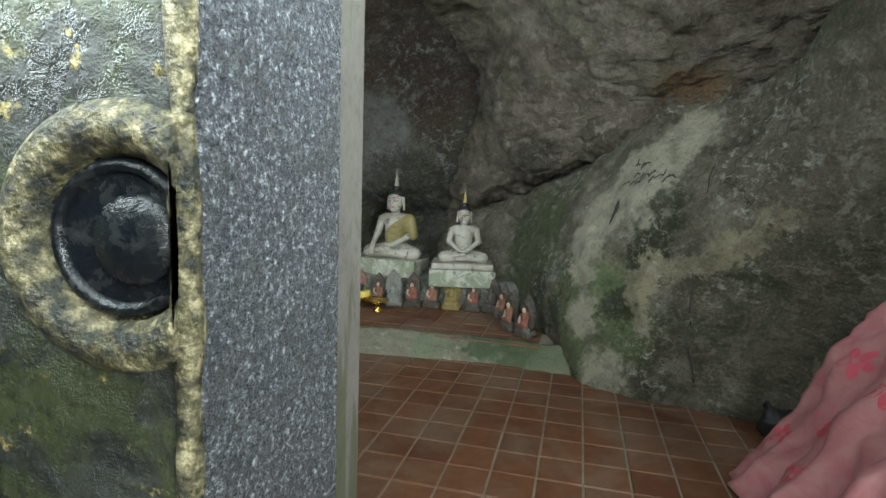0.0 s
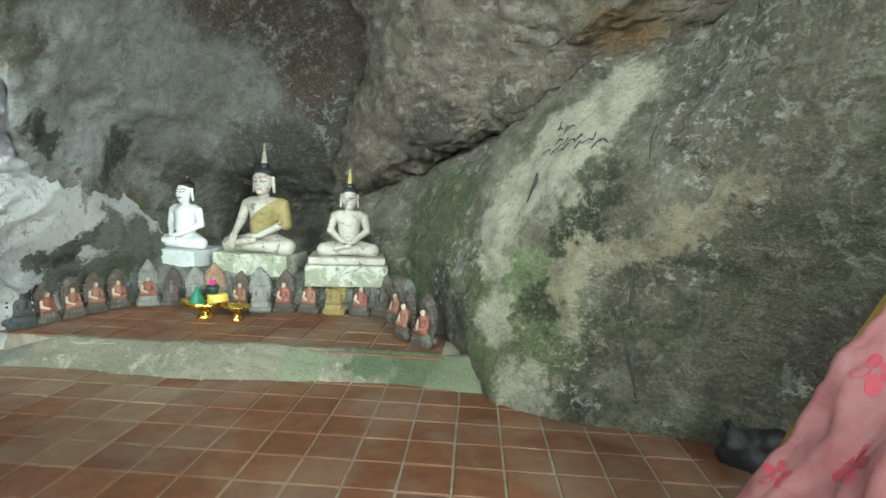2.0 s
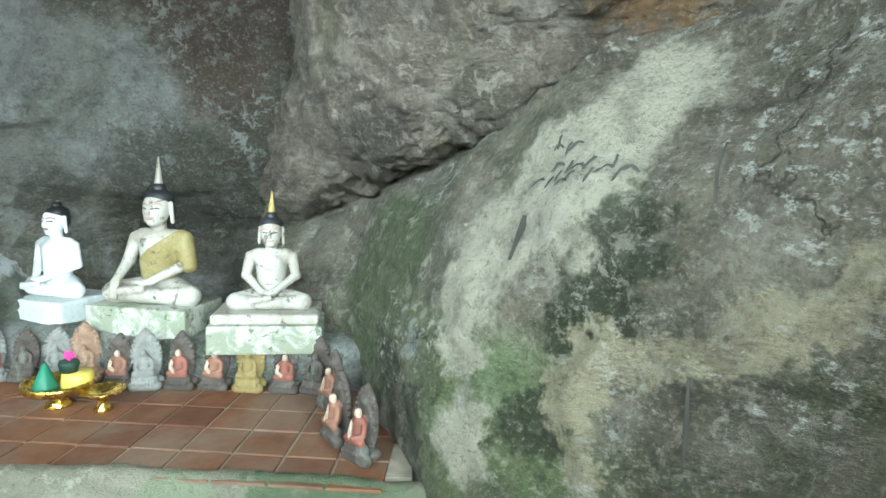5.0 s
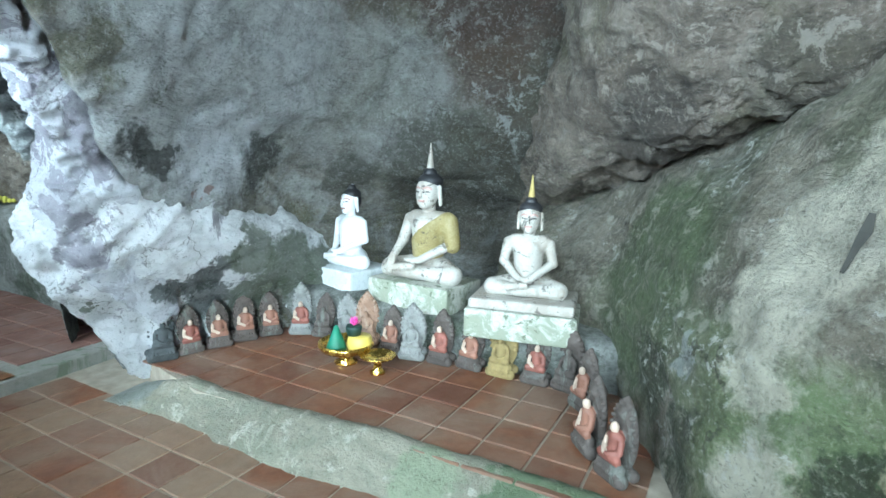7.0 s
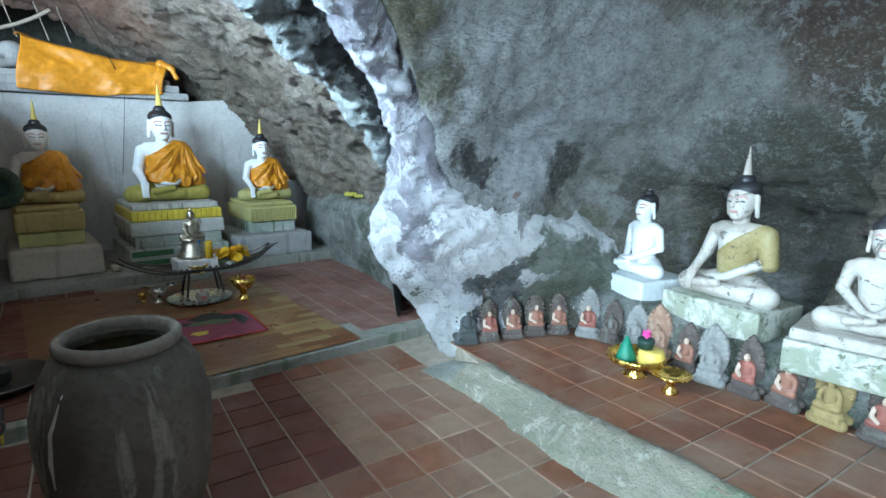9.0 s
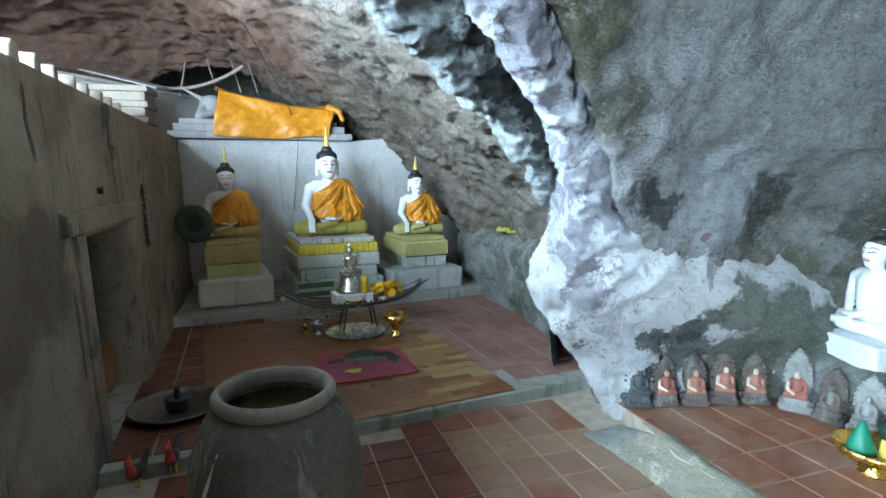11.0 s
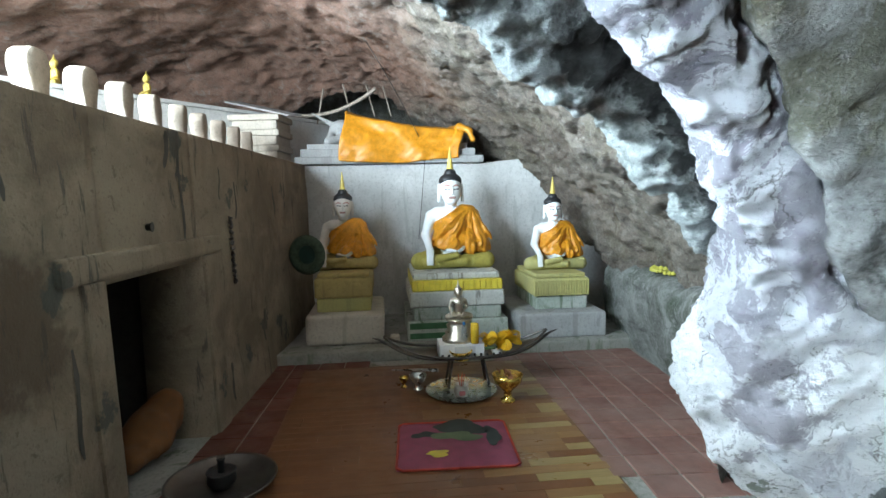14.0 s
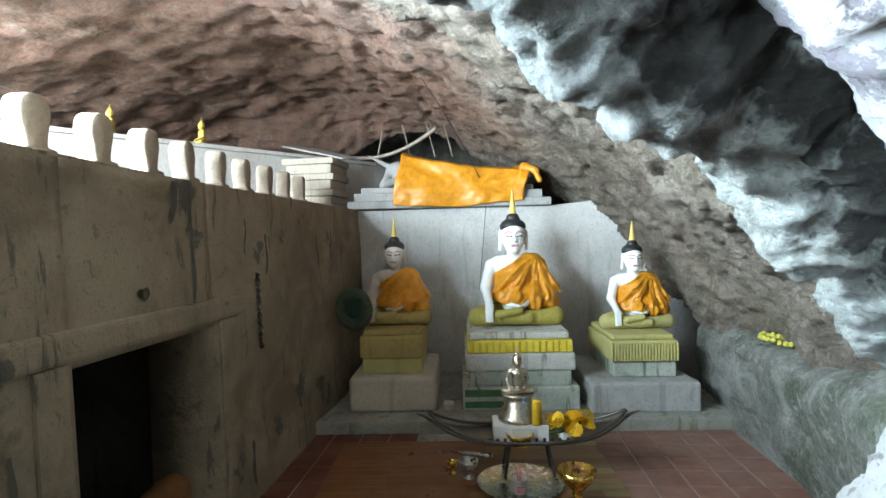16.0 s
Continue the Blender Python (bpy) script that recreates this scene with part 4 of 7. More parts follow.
# ---- added slabs that stop sky light leaking into the cave ----
for nm, x0, x1, y0, y1, z0, z1 in (("rock_mass_north", -12.4, 4.6, 8.2, 8.6, -0.5, 5.4), ("rock_mass_west", -12.4, -12.0, -5.0, 8.2, -0.5, 5.4),
                                   ("rock_mass_east", 4.2, 4.6, 0.6, 8.2, -0.5, 5.4), ("rock_mass_roof", -4.5, 4.2, 0.6, 8.2, 5.0, 5.4),
                                   ("rock_mass_roof_west", -12.0, -4.5, -5.0, 8.2, 5.0, 5.4), ("rock_mass_terrace", -12.0, -4.5, -5.4, -5.0, -0.5, 5.4)):
    slab(nm, ROCK_RECESS, x0, x1, y0, y1, z0, z1, "added rock-coloured slab that keeps sky light out of the cave", "rock")


# ---- floors ----
slab("ground", GROUT, -60, 60, -60, 60, -0.6, -0.008, "grey cement bedding between the floor tiles", "ground")
PLATFORM, UPPER = 0.15, 0.09
bm = bmesh.new()
outline = ((-1.7, 4.74), (0.92, 4.72), (0.92, 7.3), (-2.6, 7.3), (-2.42, 5.0), (-2.2, 4.9))
foot_ring, top_ring = ([bm.verts.new((x, y, z)) for x, y in outline] for z in (-0.02, PLATFORM - 0.008))
bm.faces.new(top_ring)
for k in range(len(outline)):
    j = (k + 1) % len(outline)
    bm.faces.new((foot_ring[k], foot_ring[j], top_ring[j], top_ring[k]))
tagged(part("platform_base", bm, GROUT), "raised cement platform under the row of statues", "platform", kind="structure")
tagged(part("upper_floor_base", boxed(-8.2, -2.95, 1.2, 6.4, -0.02, UPPER - 0.008, bevel=0.012), CEMENT), "grey cement step and raised shrine floor", "floor", kind="structure")


def bent_strip(name, x0, x1, line, profile, material, label, n=90, seed=0):
    """A rough cement curb along x: line(x) gives y, profile is (y, z) pairs."""
    vs, fs, k = [], [], len(profile)
    for i in range(n):
        x = x0 + (x1 - x0) * i / (n - 1)
        for y, z in profile:
            p = np.array([[x, line(x) + y, z]])
            z *= min(1, max(0.05, (x + 2.37) / 0.5)) if x < 0 else 1
            vs.append((x, line(x) + y + 0.07 * float(fbm(p, 0.3, 5, seed)[0]), z + (0.02 * float(fbm(p, 0.2, 3, seed + 5)[0]) if z > 0.02 else 0)))
    for i in range(n - 1):
        for j in range(k - 1):
            a = i * k + j
            fs.append((a, a + k, a + k + 1, a + 1))
    return tagged(mesh_object(name, vs, fs, material), label, "curb", kind="structure")


def curb_line(x):
    return 4.47 + 0.08 * max(0, -0.9 - x) - 0.16 * max(0, x - 0.2)


bent_strip("platform_curb", -2.35, 1.3, curb_line, [(0.04, -0.01), (0.07, 0.045), (0.13, 0.085), (0.2, 0.122), (0.24, 0.162), (0.3, 0.163), (0.34, 0.13)],
           CURB, "rough sloping cement curb with pale and green stains", 120, 61)


def bevelled_tile(name, s, h=0.012, b=0.004):
    a, c = s / 2, s / 2 - b
    vs = [(-a, -a, 0), (a, -a, 0), (a, a, 0), (-a, a, 0), (-a, -a, h - b), (a, -a, h - b), (a, a, h - b), (-a, a, h - b), (-c, -c, h), (c, -c, h), (c, c, h), (-c, c, h)]
    fs = [(8, 9, 10, 11)] + [(i, (i + 1) % 4, 4 + (i + 1) % 4, 4 + i) for i in range(4)] + [(4 + i, 4 + (i + 1) % 4, 8 + (i + 1) % 4, 8 + i) for i in range(4)]
    me = bpy.data.meshes.new(name)
    me.from_pydata(vs, [], fs)
    return me


def lay_tiles(base, pitch, gap, turn, ox, oy, z, inside, choose):
    """Square tiles on a turned grid; each an object on a shared mesh."""
    meshes, ca, sa, rng, span = {}, math.cos(radians(turn)), math.sin(radians(turn)), random.Random(5), 40
    for i in range(-span, span):
        for j in range(-span, span):
            u, v = (i + 0.5) * pitch, (j + 0.5) * pitch
            x, y = ox + ca * u - sa * v, oy + sa * u + ca * v
            if not inside(x, y):
                continue
            mat = choose(x, y, i, j)
            if mat not in meshes:
                meshes[mat] = bevelled_tile("tile", pitch - gap)
                meshes[mat].materials.append(mat)
            ob = new("tile", meshes[mat])
            ob.parent = base
            ob.matrix_world = pose(x, y, z - 0.011 + rng.uniform(-0.0015, 0.0015), rng.uniform(-0.25, 0.25), rng.uniform(-0.25, 0.25), turn)


# ---- walls round the shrine ----
def face_y(x, z):
    return 1.93 + 0.085 * (-4.2 - x) - 0.03 * z


def wall_block(name, x0, x1, z0, z1, label):
    nx, nz = max(2, int((x1 - x0) / 0.06)), max(2, int((z1 - z0) / 0.06))
    vs, fs = [], []
    for i in range(nx + 1):
        for k in range(nz + 1):
            x, z = x0 + (x1 - x0) * i / nx, z0 + (z1 - z0) * k / nz
            edge = min(i, nx - i, k, nz - k) / 2
            p = np.array([[x, 0, z]])
            vs.append((x, face_y(x, z) + min(1, edge) * 0.035 * float(fbm(p, 0.6, 5, 71)[0]), z))
    m = (nx + 1) * (nz + 1)
    vs += [(x, 1.5, z) for x, _, z in vs]
    r = nz + 1
    for i in range(nx):
        for k in range(nz):
            a = i * r + k
            fs.append((a, a + 1, a + r + 1, a + r))
            fs.append((m + a, m + a + r, m + a + r + 1, m + a + 1))
    loop = [i * r for i in range(nx + 1)] + [nx * r + k for k in range(1, r)] + [i * r + nz for i in range(nx - 1, -1, -1)] + [k for k in range(nz - 1, 0, -1)]
    for a, b in zip(loop, loop[1:] + loop[:1]):
        fs.append((a, b, m + b, m + a))
    return tagged(mesh_object(name, vs, fs, WALL_PLASTER), label, "wall", kind="structure")


D0, D1, DTOP = -4.36, -3.3, 1.34
STAINED = "stained brown plaster retaining wall with cracks and black drips"
wall_block("wall_near", D1, -0.3, -0.02, 2.2, STAINED)
wall_block("wall_far", -8.0, D0, -0.02, 2.2, STAINED)
wall_block("wall_lintel", D0, D1, DTOP, 2.2, STAINED)
slab("wall_doorway_back", SHADE_PLASTER, -5.2, -2.8, -2.1, -2.0, -0.02, 1.958, "plaster wall deep inside the low doorway, painted dark as shade", "wall")
slab("wall_doorway_side", SHADE_PLASTER, -4.75, -4.6, -2.0, 1.497, -0.02, 1.958, "plaster side of the low doorway, painted dark as shade", "wall")
slab("wall_doorway_end", SHADE_PLASTER, -3.0, -2.85, -2.0, 1.497, -0.02, 1.958, "plaster end of the low doorway, painted dark as shade", "wall")
slab("terrace_floor", CEMENT, -11.8, -1.2, -5.0, 1.497, 1.96, 2.1, "pale cement terrace behind the parapet", "floor")
slab("parapet_cap", PLASTER, -8.0, -0.3, 1.05, 1.62, 2.203, 2.255, "plaster cap along the retaining wall", "trim", 0.008)

bm = bmesh.new()
prof = [(1.75, -0.02), (6.35, -0.02), (6.25, 0.9), (6.1, 1.5), (5.85, 1.95), (5.5, 2.22), (5.2, 2.26), (4.5, 2.2), (1.75, 2.19)]
front = [bm.verts.new((-7.72, y, z)) for y, z in prof]
back = [bm.verts.new((-8.1, y, z)) for y, z in prof]
bm.faces.new(front)
bm.faces.new(back[::-1])
for i in range(len(prof)):
    j = (i + 1) % len(prof)
    bm.faces.new((front[j], front[i], back[i], back[j]))
bmesh.ops.recalc_face_normals(bm, faces=bm.faces)
tagged(part("wall_back", bm, PLASTER_PALE), "pale bluish whitewashed wall with a curved shoulder behind statues", "wall", kind="structure")
tw = tagged(part("terrace_wall", boxed(-3.6, 2.6, -0.08, 0.08, 2.1, 2.93), LIMEWASH), "bright sunlit whitewashed terrace wall", "wall", kind="structure")
tw.matrix_world = pose(-6.9, 0.1, 0, 0, 0, -41)
tc = tagged(part("terrace_wall_cap", boxed(-3.6, 2.6, -0.11, 0.11, 2.933, 2.98, bevel=0.008), LIMEWASH), "whitewashed cap of the terrace wall", "trim", kind="structure")
tc.matrix_world = tw.matrix_world
tagged(part("statue_ledge", boxed(-7.72, -5.95, 1.6, 5.95, 0.075, 0.2, bevel=0.02), CEMENT), "low mossy cement ledge along the back wall", "ledge", kind="structure")

# door lintel and jamb mouldings
bm = bmesh.new()
box(bm, -4.7, -2.95, 0, 0.06, 1.37, 1.5, bevel=0.02)
for v in bm.verts:
    v.co.y += face_y(v.co.x, v.co.z) - 0.03
tagged(part("door_lintel", bm, WALL_PLASTER), "chipped plaster lintel moulding over the low doorway", "trim", kind="structure")
for x0, x1 in ((-4.62, -4.4), (-3.26, -3.1)):
    bm = boxed(x0, x1, 0, 0.05, 0.08 if x0 < -4 else 0.0, 1.368, bevel=0.015)
    for v in bm.verts:
        v.co.y += face_y(v.co.x, v.co.z) - 0.025
    tagged(part("door_jamb", bm, WALL_PLASTER), "worn plaster jamb of the low doorway", "trim", kind="structure")

# gate post with a round boss in relief
gate = thing("gate_post", pose(0, 0, 0), "mossy wet concrete gate post with a round boss in relief", "post")
bm = bmesh.new()
box(bm, -0.75, 0.155, 0.712, 1.099, -0.01, 3.6, bevel=0.012)
part("shaft", bm, WET_CONCRETE, gate)
bm = boxed(0.1, 0.168, 0.714, 1.1, -0.01, 3.6, bevel=0.006)
for v in bm.verts:
    v.co.x += 0.06 * (v.co.y - 0.714) / 0.386
part("side_face", bm, GRANULAR, gate, "rough granular grey side")
part("door_frame", boxed(0.02, 0.19, 1.102, 1.38, -0.01, 3.6, bevel=0.01), FRAME_GREY, gate, "smooth pale grey frame with moss specks")
part("corner_bead", tube([(0.148, 0.708, z) for z in np.linspace(-0.01, 3.6, 60)], [0.02 + 0.006 * math.sin(9 * z) * math.sin(23 * z) for z in np.linspace(-0.01, 3.6, 60)], 12), LICHEN_BEAD, gate, "worn corner bead with yellow lichen", True)
for nm, R, r, depth in (("outer_ring", 0.152, 0.04, 1.0), ("inner_ring", 0.1, 0.012, 1.6)):
    bm = bmesh.new()
    n, k = 72, 12
    rings = []
    for i in range(n):
        a = 2 * math.pi * i / n
        rings.append([bm.verts.new((0.057 + (R + r * math.cos(b)) * math.cos(a), 0.712 - depth * r * math.sin(b), 1.406 + (R + r * math.cos(b)) * math.sin(a))) for b in (2 * math.pi * q / k for q in range(k))])
    for i in range(n):
        for q in range(k):
            bm.faces.new((rings[i][q], rings[(i + 1) % n][q], rings[(i + 1) % n][(q + 1) % k], rings[i][(q + 1) % k]))
    for v in bm.verts:
        v.co.x = min(v.co.x, 0.15)
    bmesh.ops.recalc_face_normals(bm, faces=bm.faces)
    part(nm, bm, LICHEN_BEAD if nm == "outer_ring" else BLACK_BOSS, gate, "" if nm == "outer_ring" else "wet black inner ring", True)
boss = part("boss", lathe([(0.062, 0), (0.062, 0.022), (0.055, 0.03), (0.02, 0.034), (0.001, 0.034)], 40), BLACK_BOSS, gate, "glossy wet black boss", True)
boss.matrix_world = pose(0.085, 0.712, 1.406, 90)
dish = part("dish", lathe([(0.09, 0), (0.09, 0.008), (0.001, 0.008)], 48), BLACK_BOSS, gate, "wet black hollow round the boss")
dish.matrix_world = pose(0.057, 0.712, 1.406, 90)

# ---- smooth bodies from blended solids ----


def solids(p, prims, k):
    """Blended distance of p to the solids, and which one is nearest."""
    out, best, which = None, None, None
    for n, s in enumerate(prims):
        if s[0] == "e":
            c, r = np.array(s[1]), np.array(s[2])
            q = (p - c) / r
            l = np.linalg.norm(q, axis=1)
            d = (l - 1) * r.min() * (0.6 + 0.4 * r.max() / r.min() / (1 + r.max() / r.min()) * 2)
        else:
            a, b = np.array(s[1]), np.array(s[2])
            t = np.clip(((p - a) @ (b - a)) / ((b - a) @ (b - a)), 0, 1)
            d = np.linalg.norm(p - a - t[:, None] * (b - a), axis=1) - (s[3][0] + (s[3][1] - s[3][0]) * t)
        if out is None:
            out, best, which = d, d.copy(), np.zeros(len(p), int)
        else:
            last = 4 if s[0] == "e" else 5
            kk = s[last] if len(s) > last else k
            h = np.clip(0.5 + 0.5 * (out - d) / kk, 0, 1)
            out = out * (1 - h) + d * h - kk * h * (1 - h)
            nearer = d < best
            which[nearer], best = n, np.minimum(best, d)
    return out, which


def blob(prims, lo, hi, cell, k=0.03, cut=None):
    """A closed mesh of blended solids by surface nets: verts, quads, solid for each quad."""
    axes = [np.arange(a, b + cell, cell) for a, b in zip(lo, hi)]
    shape = [len(a) for a in axes]
    p = np.stack(np.meshgrid(*axes, indexing="ij"), -1).reshape(-1, 3)
    d, _ = solids(p, prims, k)
    if cut:
        d = cut(p, d)
    g = d.reshape(shape)
    n0, n1, n2 = (s - 1 for s in shape)
    acc, cnt = np.zeros((n0, n1, n2, 3)), np.zeros((n0, n1, n2))
    base = np.stack(np.meshgrid(np.arange(n0), np.arange(n1), np.arange(n2), indexing="ij"), -1).astype(float)
    corner = [(i, j, l) for i in (0, 1) for j in (0, 1) for l in (0, 1)]
    for a in corner:
        for ax in range(3):
            if a[ax]:
                continue
            b = list(a)
            b[ax] = 1
            ga = g[a[0]:a[0] + n0, a[1]:a[1] + n1, a[2]:a[2] + n2]
            gb = g[b[0]:b[0] + n0, b[1]:b[1] + n1, b[2]:b[2] + n2]
            cross = (ga < 0) != (gb < 0)
            t = np.where(cross, ga / np.where(cross, ga - gb, 1), 0)
            for c in range(3):
                acc[..., c] += cross * (a[c] + (t if c == ax else 0))
            cnt += cross
    on = cnt > 0
    ids = np.full(on.shape, -1)
    ids[on] = np.arange(on.sum())
    vs = (base[on] + acc[on] / cnt[on][:, None]) * cell + np.array([a[0] for a in axes])
    quads = []
    for ax in range(3):
        o1, o2 = [(1, 2), (2, 0), (0, 1)][ax]
        sl = [slice(1, -1)] * 3
        sl[ax] = slice(0, -1)
        nx = [slice(1, -1)] * 3
        nx[ax] = slice(1, None)
        ga, gb = g[tuple(sl)], g[tuple(nx)]
        w = np.argwhere((ga < 0) != (gb < 0))
        inside = (ga < 0)[tuple(w.T)]
        w = w + 1
        w[:, ax] -= 1
        e1, e2 = np.eye(3, dtype=int)[o1], np.eye(3, dtype=int)[o2]
        q = np.stack([ids[tuple((w - e1 - e2).T)], ids[tuple((w - e2).T)], ids[tuple(w.T)], ids[tuple((w - e1).T)]], 1)
        q[~inside] = q[~inside][:, ::-1]
        quads.append(q)
    quads = np.concatenate(quads)
    quads = quads[(quads >= 0).all(1)]
    _, which = solids(vs[quads].mean(1), prims, k)
    return vs, quads, which


def body_mesh(name, prims, mats, lo, hi, cell, k=0.03, cut=None):
    """mats: the material list; each solid names its slot."""
    vs, qs, which = blob(prims, lo, hi, cell, k, cut)
    me = bpy.data.meshes.new(name)
    me.from_pydata(vs.tolist(), [], qs.tolist())
    for m in mats:
        me.materials.append(m)
    me.polygons.foreach_set("material_index", np.array([prims[w][3 if prims[w][0] == "e" else 4] for w in which], dtype=np.int32))
    me.shade_smooth()
    me.update()
    return me


def torso():
    return [("c", (0, 0.03, 0.14), (0, 0.03, 0.47), (0.125, 0.16), 0), ("c", (-0.14, 0.03, 0.55), (0.14, 0.03, 0.55), (0.08, 0.08), 0)]


def seated(lap):
    """Body of a seated cross-legged figure, facing -y; 0.62 to the shoulders."""
    s = torso()
    for q in (-1, 1):
        s += [("c", (q * 0.12, 0.06, 0.1), (q * 0.34, -0.08, 0.085), (0.11, 0.085), 1), ("c", (q * 0.34, -0.1, 0.075), (-q * 0.1, -0.21, 0.085), (0.085, 0.05), 1)]
    s += [("c", (-0.16, -0.25, 0.12), (0.02, -0.255, 0.15), (0.04, 0.03), 1, 0.015)]
    arms = []
    if lap:
        arms += [("c", (-0.21, 0.03, 0.54), (-0.255, 0.03, 0.34), (0.058, 0.047), 0, 0.018), ("c", (-0.255, 0.03, 0.34), (-0.07, -0.18, 0.2), (0.046, 0.034), 0, 0.018)]
    else:
        arms += [("c", (-0.21, 0.03, 0.54), (-0.265, 0.0, 0.34), (0.058, 0.05), 0, 0.018), ("c", (-0.265, 0.0, 0.34), (-0.245, -0.18, 0.21), (0.047, 0.034), 0, 0.018)]
        arms += [("c", (-0.272 + 0.019 * f, -0.205, 0.2), (-0.274 + 0.019 * f, -0.238, 0.055), (0.013, 0.009), 0, 0.006) for f in range(4)]
    arms += [("c", (0.21, 0.03, 0.54), (0.255, 0.03, 0.34), (0.058, 0.047), 0, 0.018), ("c", (0.255, 0.03, 0.34), (0.05, -0.2, 0.2), (0.046, 0.034), 0, 0.018), ("e", (0.0, -0.205, 0.2), (0.1, 0.05, 0.024), 0, 0.015)]
    return s + arms


def head():
    """Oval head with downcast eyes, long ears, black hair and a tapering spire."""
    s = [("c", (0, 0.03, 0.56), (0, 0.02, 0.68), (0.066, 0.06), 0), ("e", (0, 0.02, 0.83), (0.108, 0.118, 0.125), 0), ("e", (0, -0.015, 0.78), (0.1, 0.1, 0.135), 0), ("e", (0, -0.06, 0.682), (0.045, 0.04, 0.034), 0),
         ("c", (0, -0.11, 0.825), (0, -0.128, 0.768), (0.009, 0.017), 0, 0.012), ("c", (-0.026, -0.102, 0.722), (0.026, -0.102, 0.722), (0.01, 0.01), 4, 0.004)]
    for q in (-1, 1):
        s += [("c", (q * 0.024, -0.107, 0.803), (q * 0.068, -0.086, 0.806), (0.0075, 0.006), 2, 0.003), ("c", (q * 0.018, -0.104, 0.835), (q * 0.05, -0.092, 0.848), (0.006, 0.006), 4, 0.003),
              ("c", (q * 0.05, -0.092, 0.848), (q * 0.08, -0.066, 0.832), (0.006, 0.005), 4, 0.003), ("c", (q * 0.112, 0.02, 0.845), (q * 0.122, 0.03, 0.69), (0.021, 0.017), 0, 0.008)]
    return s + [("e", (0, 0.04, 0.895), (0.119, 0.118, 0.08), 2, 0.004), ("e", (0, 0.07, 0.82), (0.11, 0.09, 0.12), 2, 0.004), ("e", (0, 0.03, 0.972), (0.062, 0.062, 0.05), 2, 0.012), ("c", (0, 0.03, 1.0), (0, 0.03, 1.24), (0.036, 0.005), 3, 0.006)]


LO, HI = (-0.48, -0.36, -0.02), (0.48, 0.28, 1.3)


def joined(name, mats, *bodies):
    """One mesh out of several blended bodies: (solids, low, high, cell, blend)."""
    vs, qs, slots, n = [], [], [], 0
    for prims, lo, hi, cell, k in bodies:
        v, q, which = blob(prims, lo, hi, cell, k)
        vs.append(v)
        qs.append(q + n)
        n += len(v)
        slots += [prims[w][3 if prims[w][0] == "e" else 4] for w in which]
    me = bpy.data.meshes.new(name)
    me.from_pydata(np.concatenate(vs).tolist(), [], np.concatenate(qs).tolist())
    for m in mats:
        me.materials.append(m)
    me.polygons.foreach_set("material_index", np.array(slots, dtype=np.int32))
    me.shade_smooth()
    me.update()
    return me


def statue(m, scale, lap, mats, label):
    ob = new("seated_statue", joined("seated_statue", mats + [LIP], (seated(lap), LO, (0.48, 0.28, 0.68), 0.0125, 0.03), (head(), (-0.16, -0.17, 0.58), (0.16, 0.19, 1.27), 0.0068, 0.02)))
    ob.matrix_world = m @ Matrix.Scale(scale, 4)
    return tagged(ob, label, "statue")


def robe(m, scale, label, inflate=0.022):
    """A satin cloth gathered on the left shoulder, its folds fanning out from there; the right shoulder is bare."""
    sol = torso() + [("c", (0.21, 0.03, 0.54), (0.27, 0.02, 0.34), (0.066, 0.075), 0), ("c", (0.27, 0.02, 0.34), (0.3, -0.02, 0.22), (0.085, 0.1), 0), ("c", (0.27, 0.02, 0.33), (0.03, -0.17, 0.22), (0.06, 0.045), 0), ("c", (-0.1, 0.0, 0.22), (0.16, -0.05, 0.22), (0.11, 0.12), 0)]

    def cut(p, d):
        a = np.arctan2(p[:, 2] - 0.66, p[:, 0] - 0.2)
        far = np.clip(np.hypot(p[:, 2] - 0.66, p[:, 0] - 0.2) / 0.3, 0, 1.3)
        fold = far * (0.011 * np.sin(17 * a + 5 * fbm(p, 0.22, 3, 5)) + 0.006 * np.sin(39 * a + 7 * fbm(p, 0.15, 2, 8))) + 0.03 * fbm(p, 0.12, 3, 21)
        d = d - inflate - fold
        d = np.maximum(d, 0.8 * (p[:, 2] - 0.585 - 0.62 * p[:, 0]))
        return np.maximum(d, 0.2 - p[:, 2] - 0.05 * np.sin(5 * p[:, 0] + 0.6) + 0.04 * fbm(p, 0.1, 2, 3))

    ob = new("robe", body_mesh("robe", sol, [ORANGE], (-0.4, -0.34, 0.1), (0.5, 0.3, 0.74), 0.0105, 0.05, cut))
    ob.matrix_world = m @ Matrix.Scale(scale, 4)
    return tagged(ob, label, "robe")


# ---- three statues on the rock shelf ----
SHELF = 0.47
rock("statue_shelf", [
    [(-2.3, 6.1, 0.1), (-2.3, 6.0, 0.3), (-2.3, 6.05, 0.45), (-2.3, 6.4, 0.47), (-2.3, 7.3, 0.49)],
    [(-1.4, 6.02, 0.1), (-1.4, 5.98, 0.3), (-1.4, 6.02, 0.45), (-1.4, 6.3, 0.47), (-1.4, 7.3, 0.49)],
    [(-0.4, 5.86, 0.1), (-0.4, 5.82, 0.3), (-0.4, 5.86, 0.45), (-0.4, 6.1, 0.48), (-0.4, 7.3, 0.49)],
    [(0.6, 5.8, 0.1), (0.6, 5.76, 0.3), (0.6, 5.8, 0.45), (0.6, 6.0, 0.48), (0.6, 7.3, 0.49)],
], 80, 50, ROCK_LEDGE, "mossy grey rock shelf that carries the white statues", 0.05, 81)


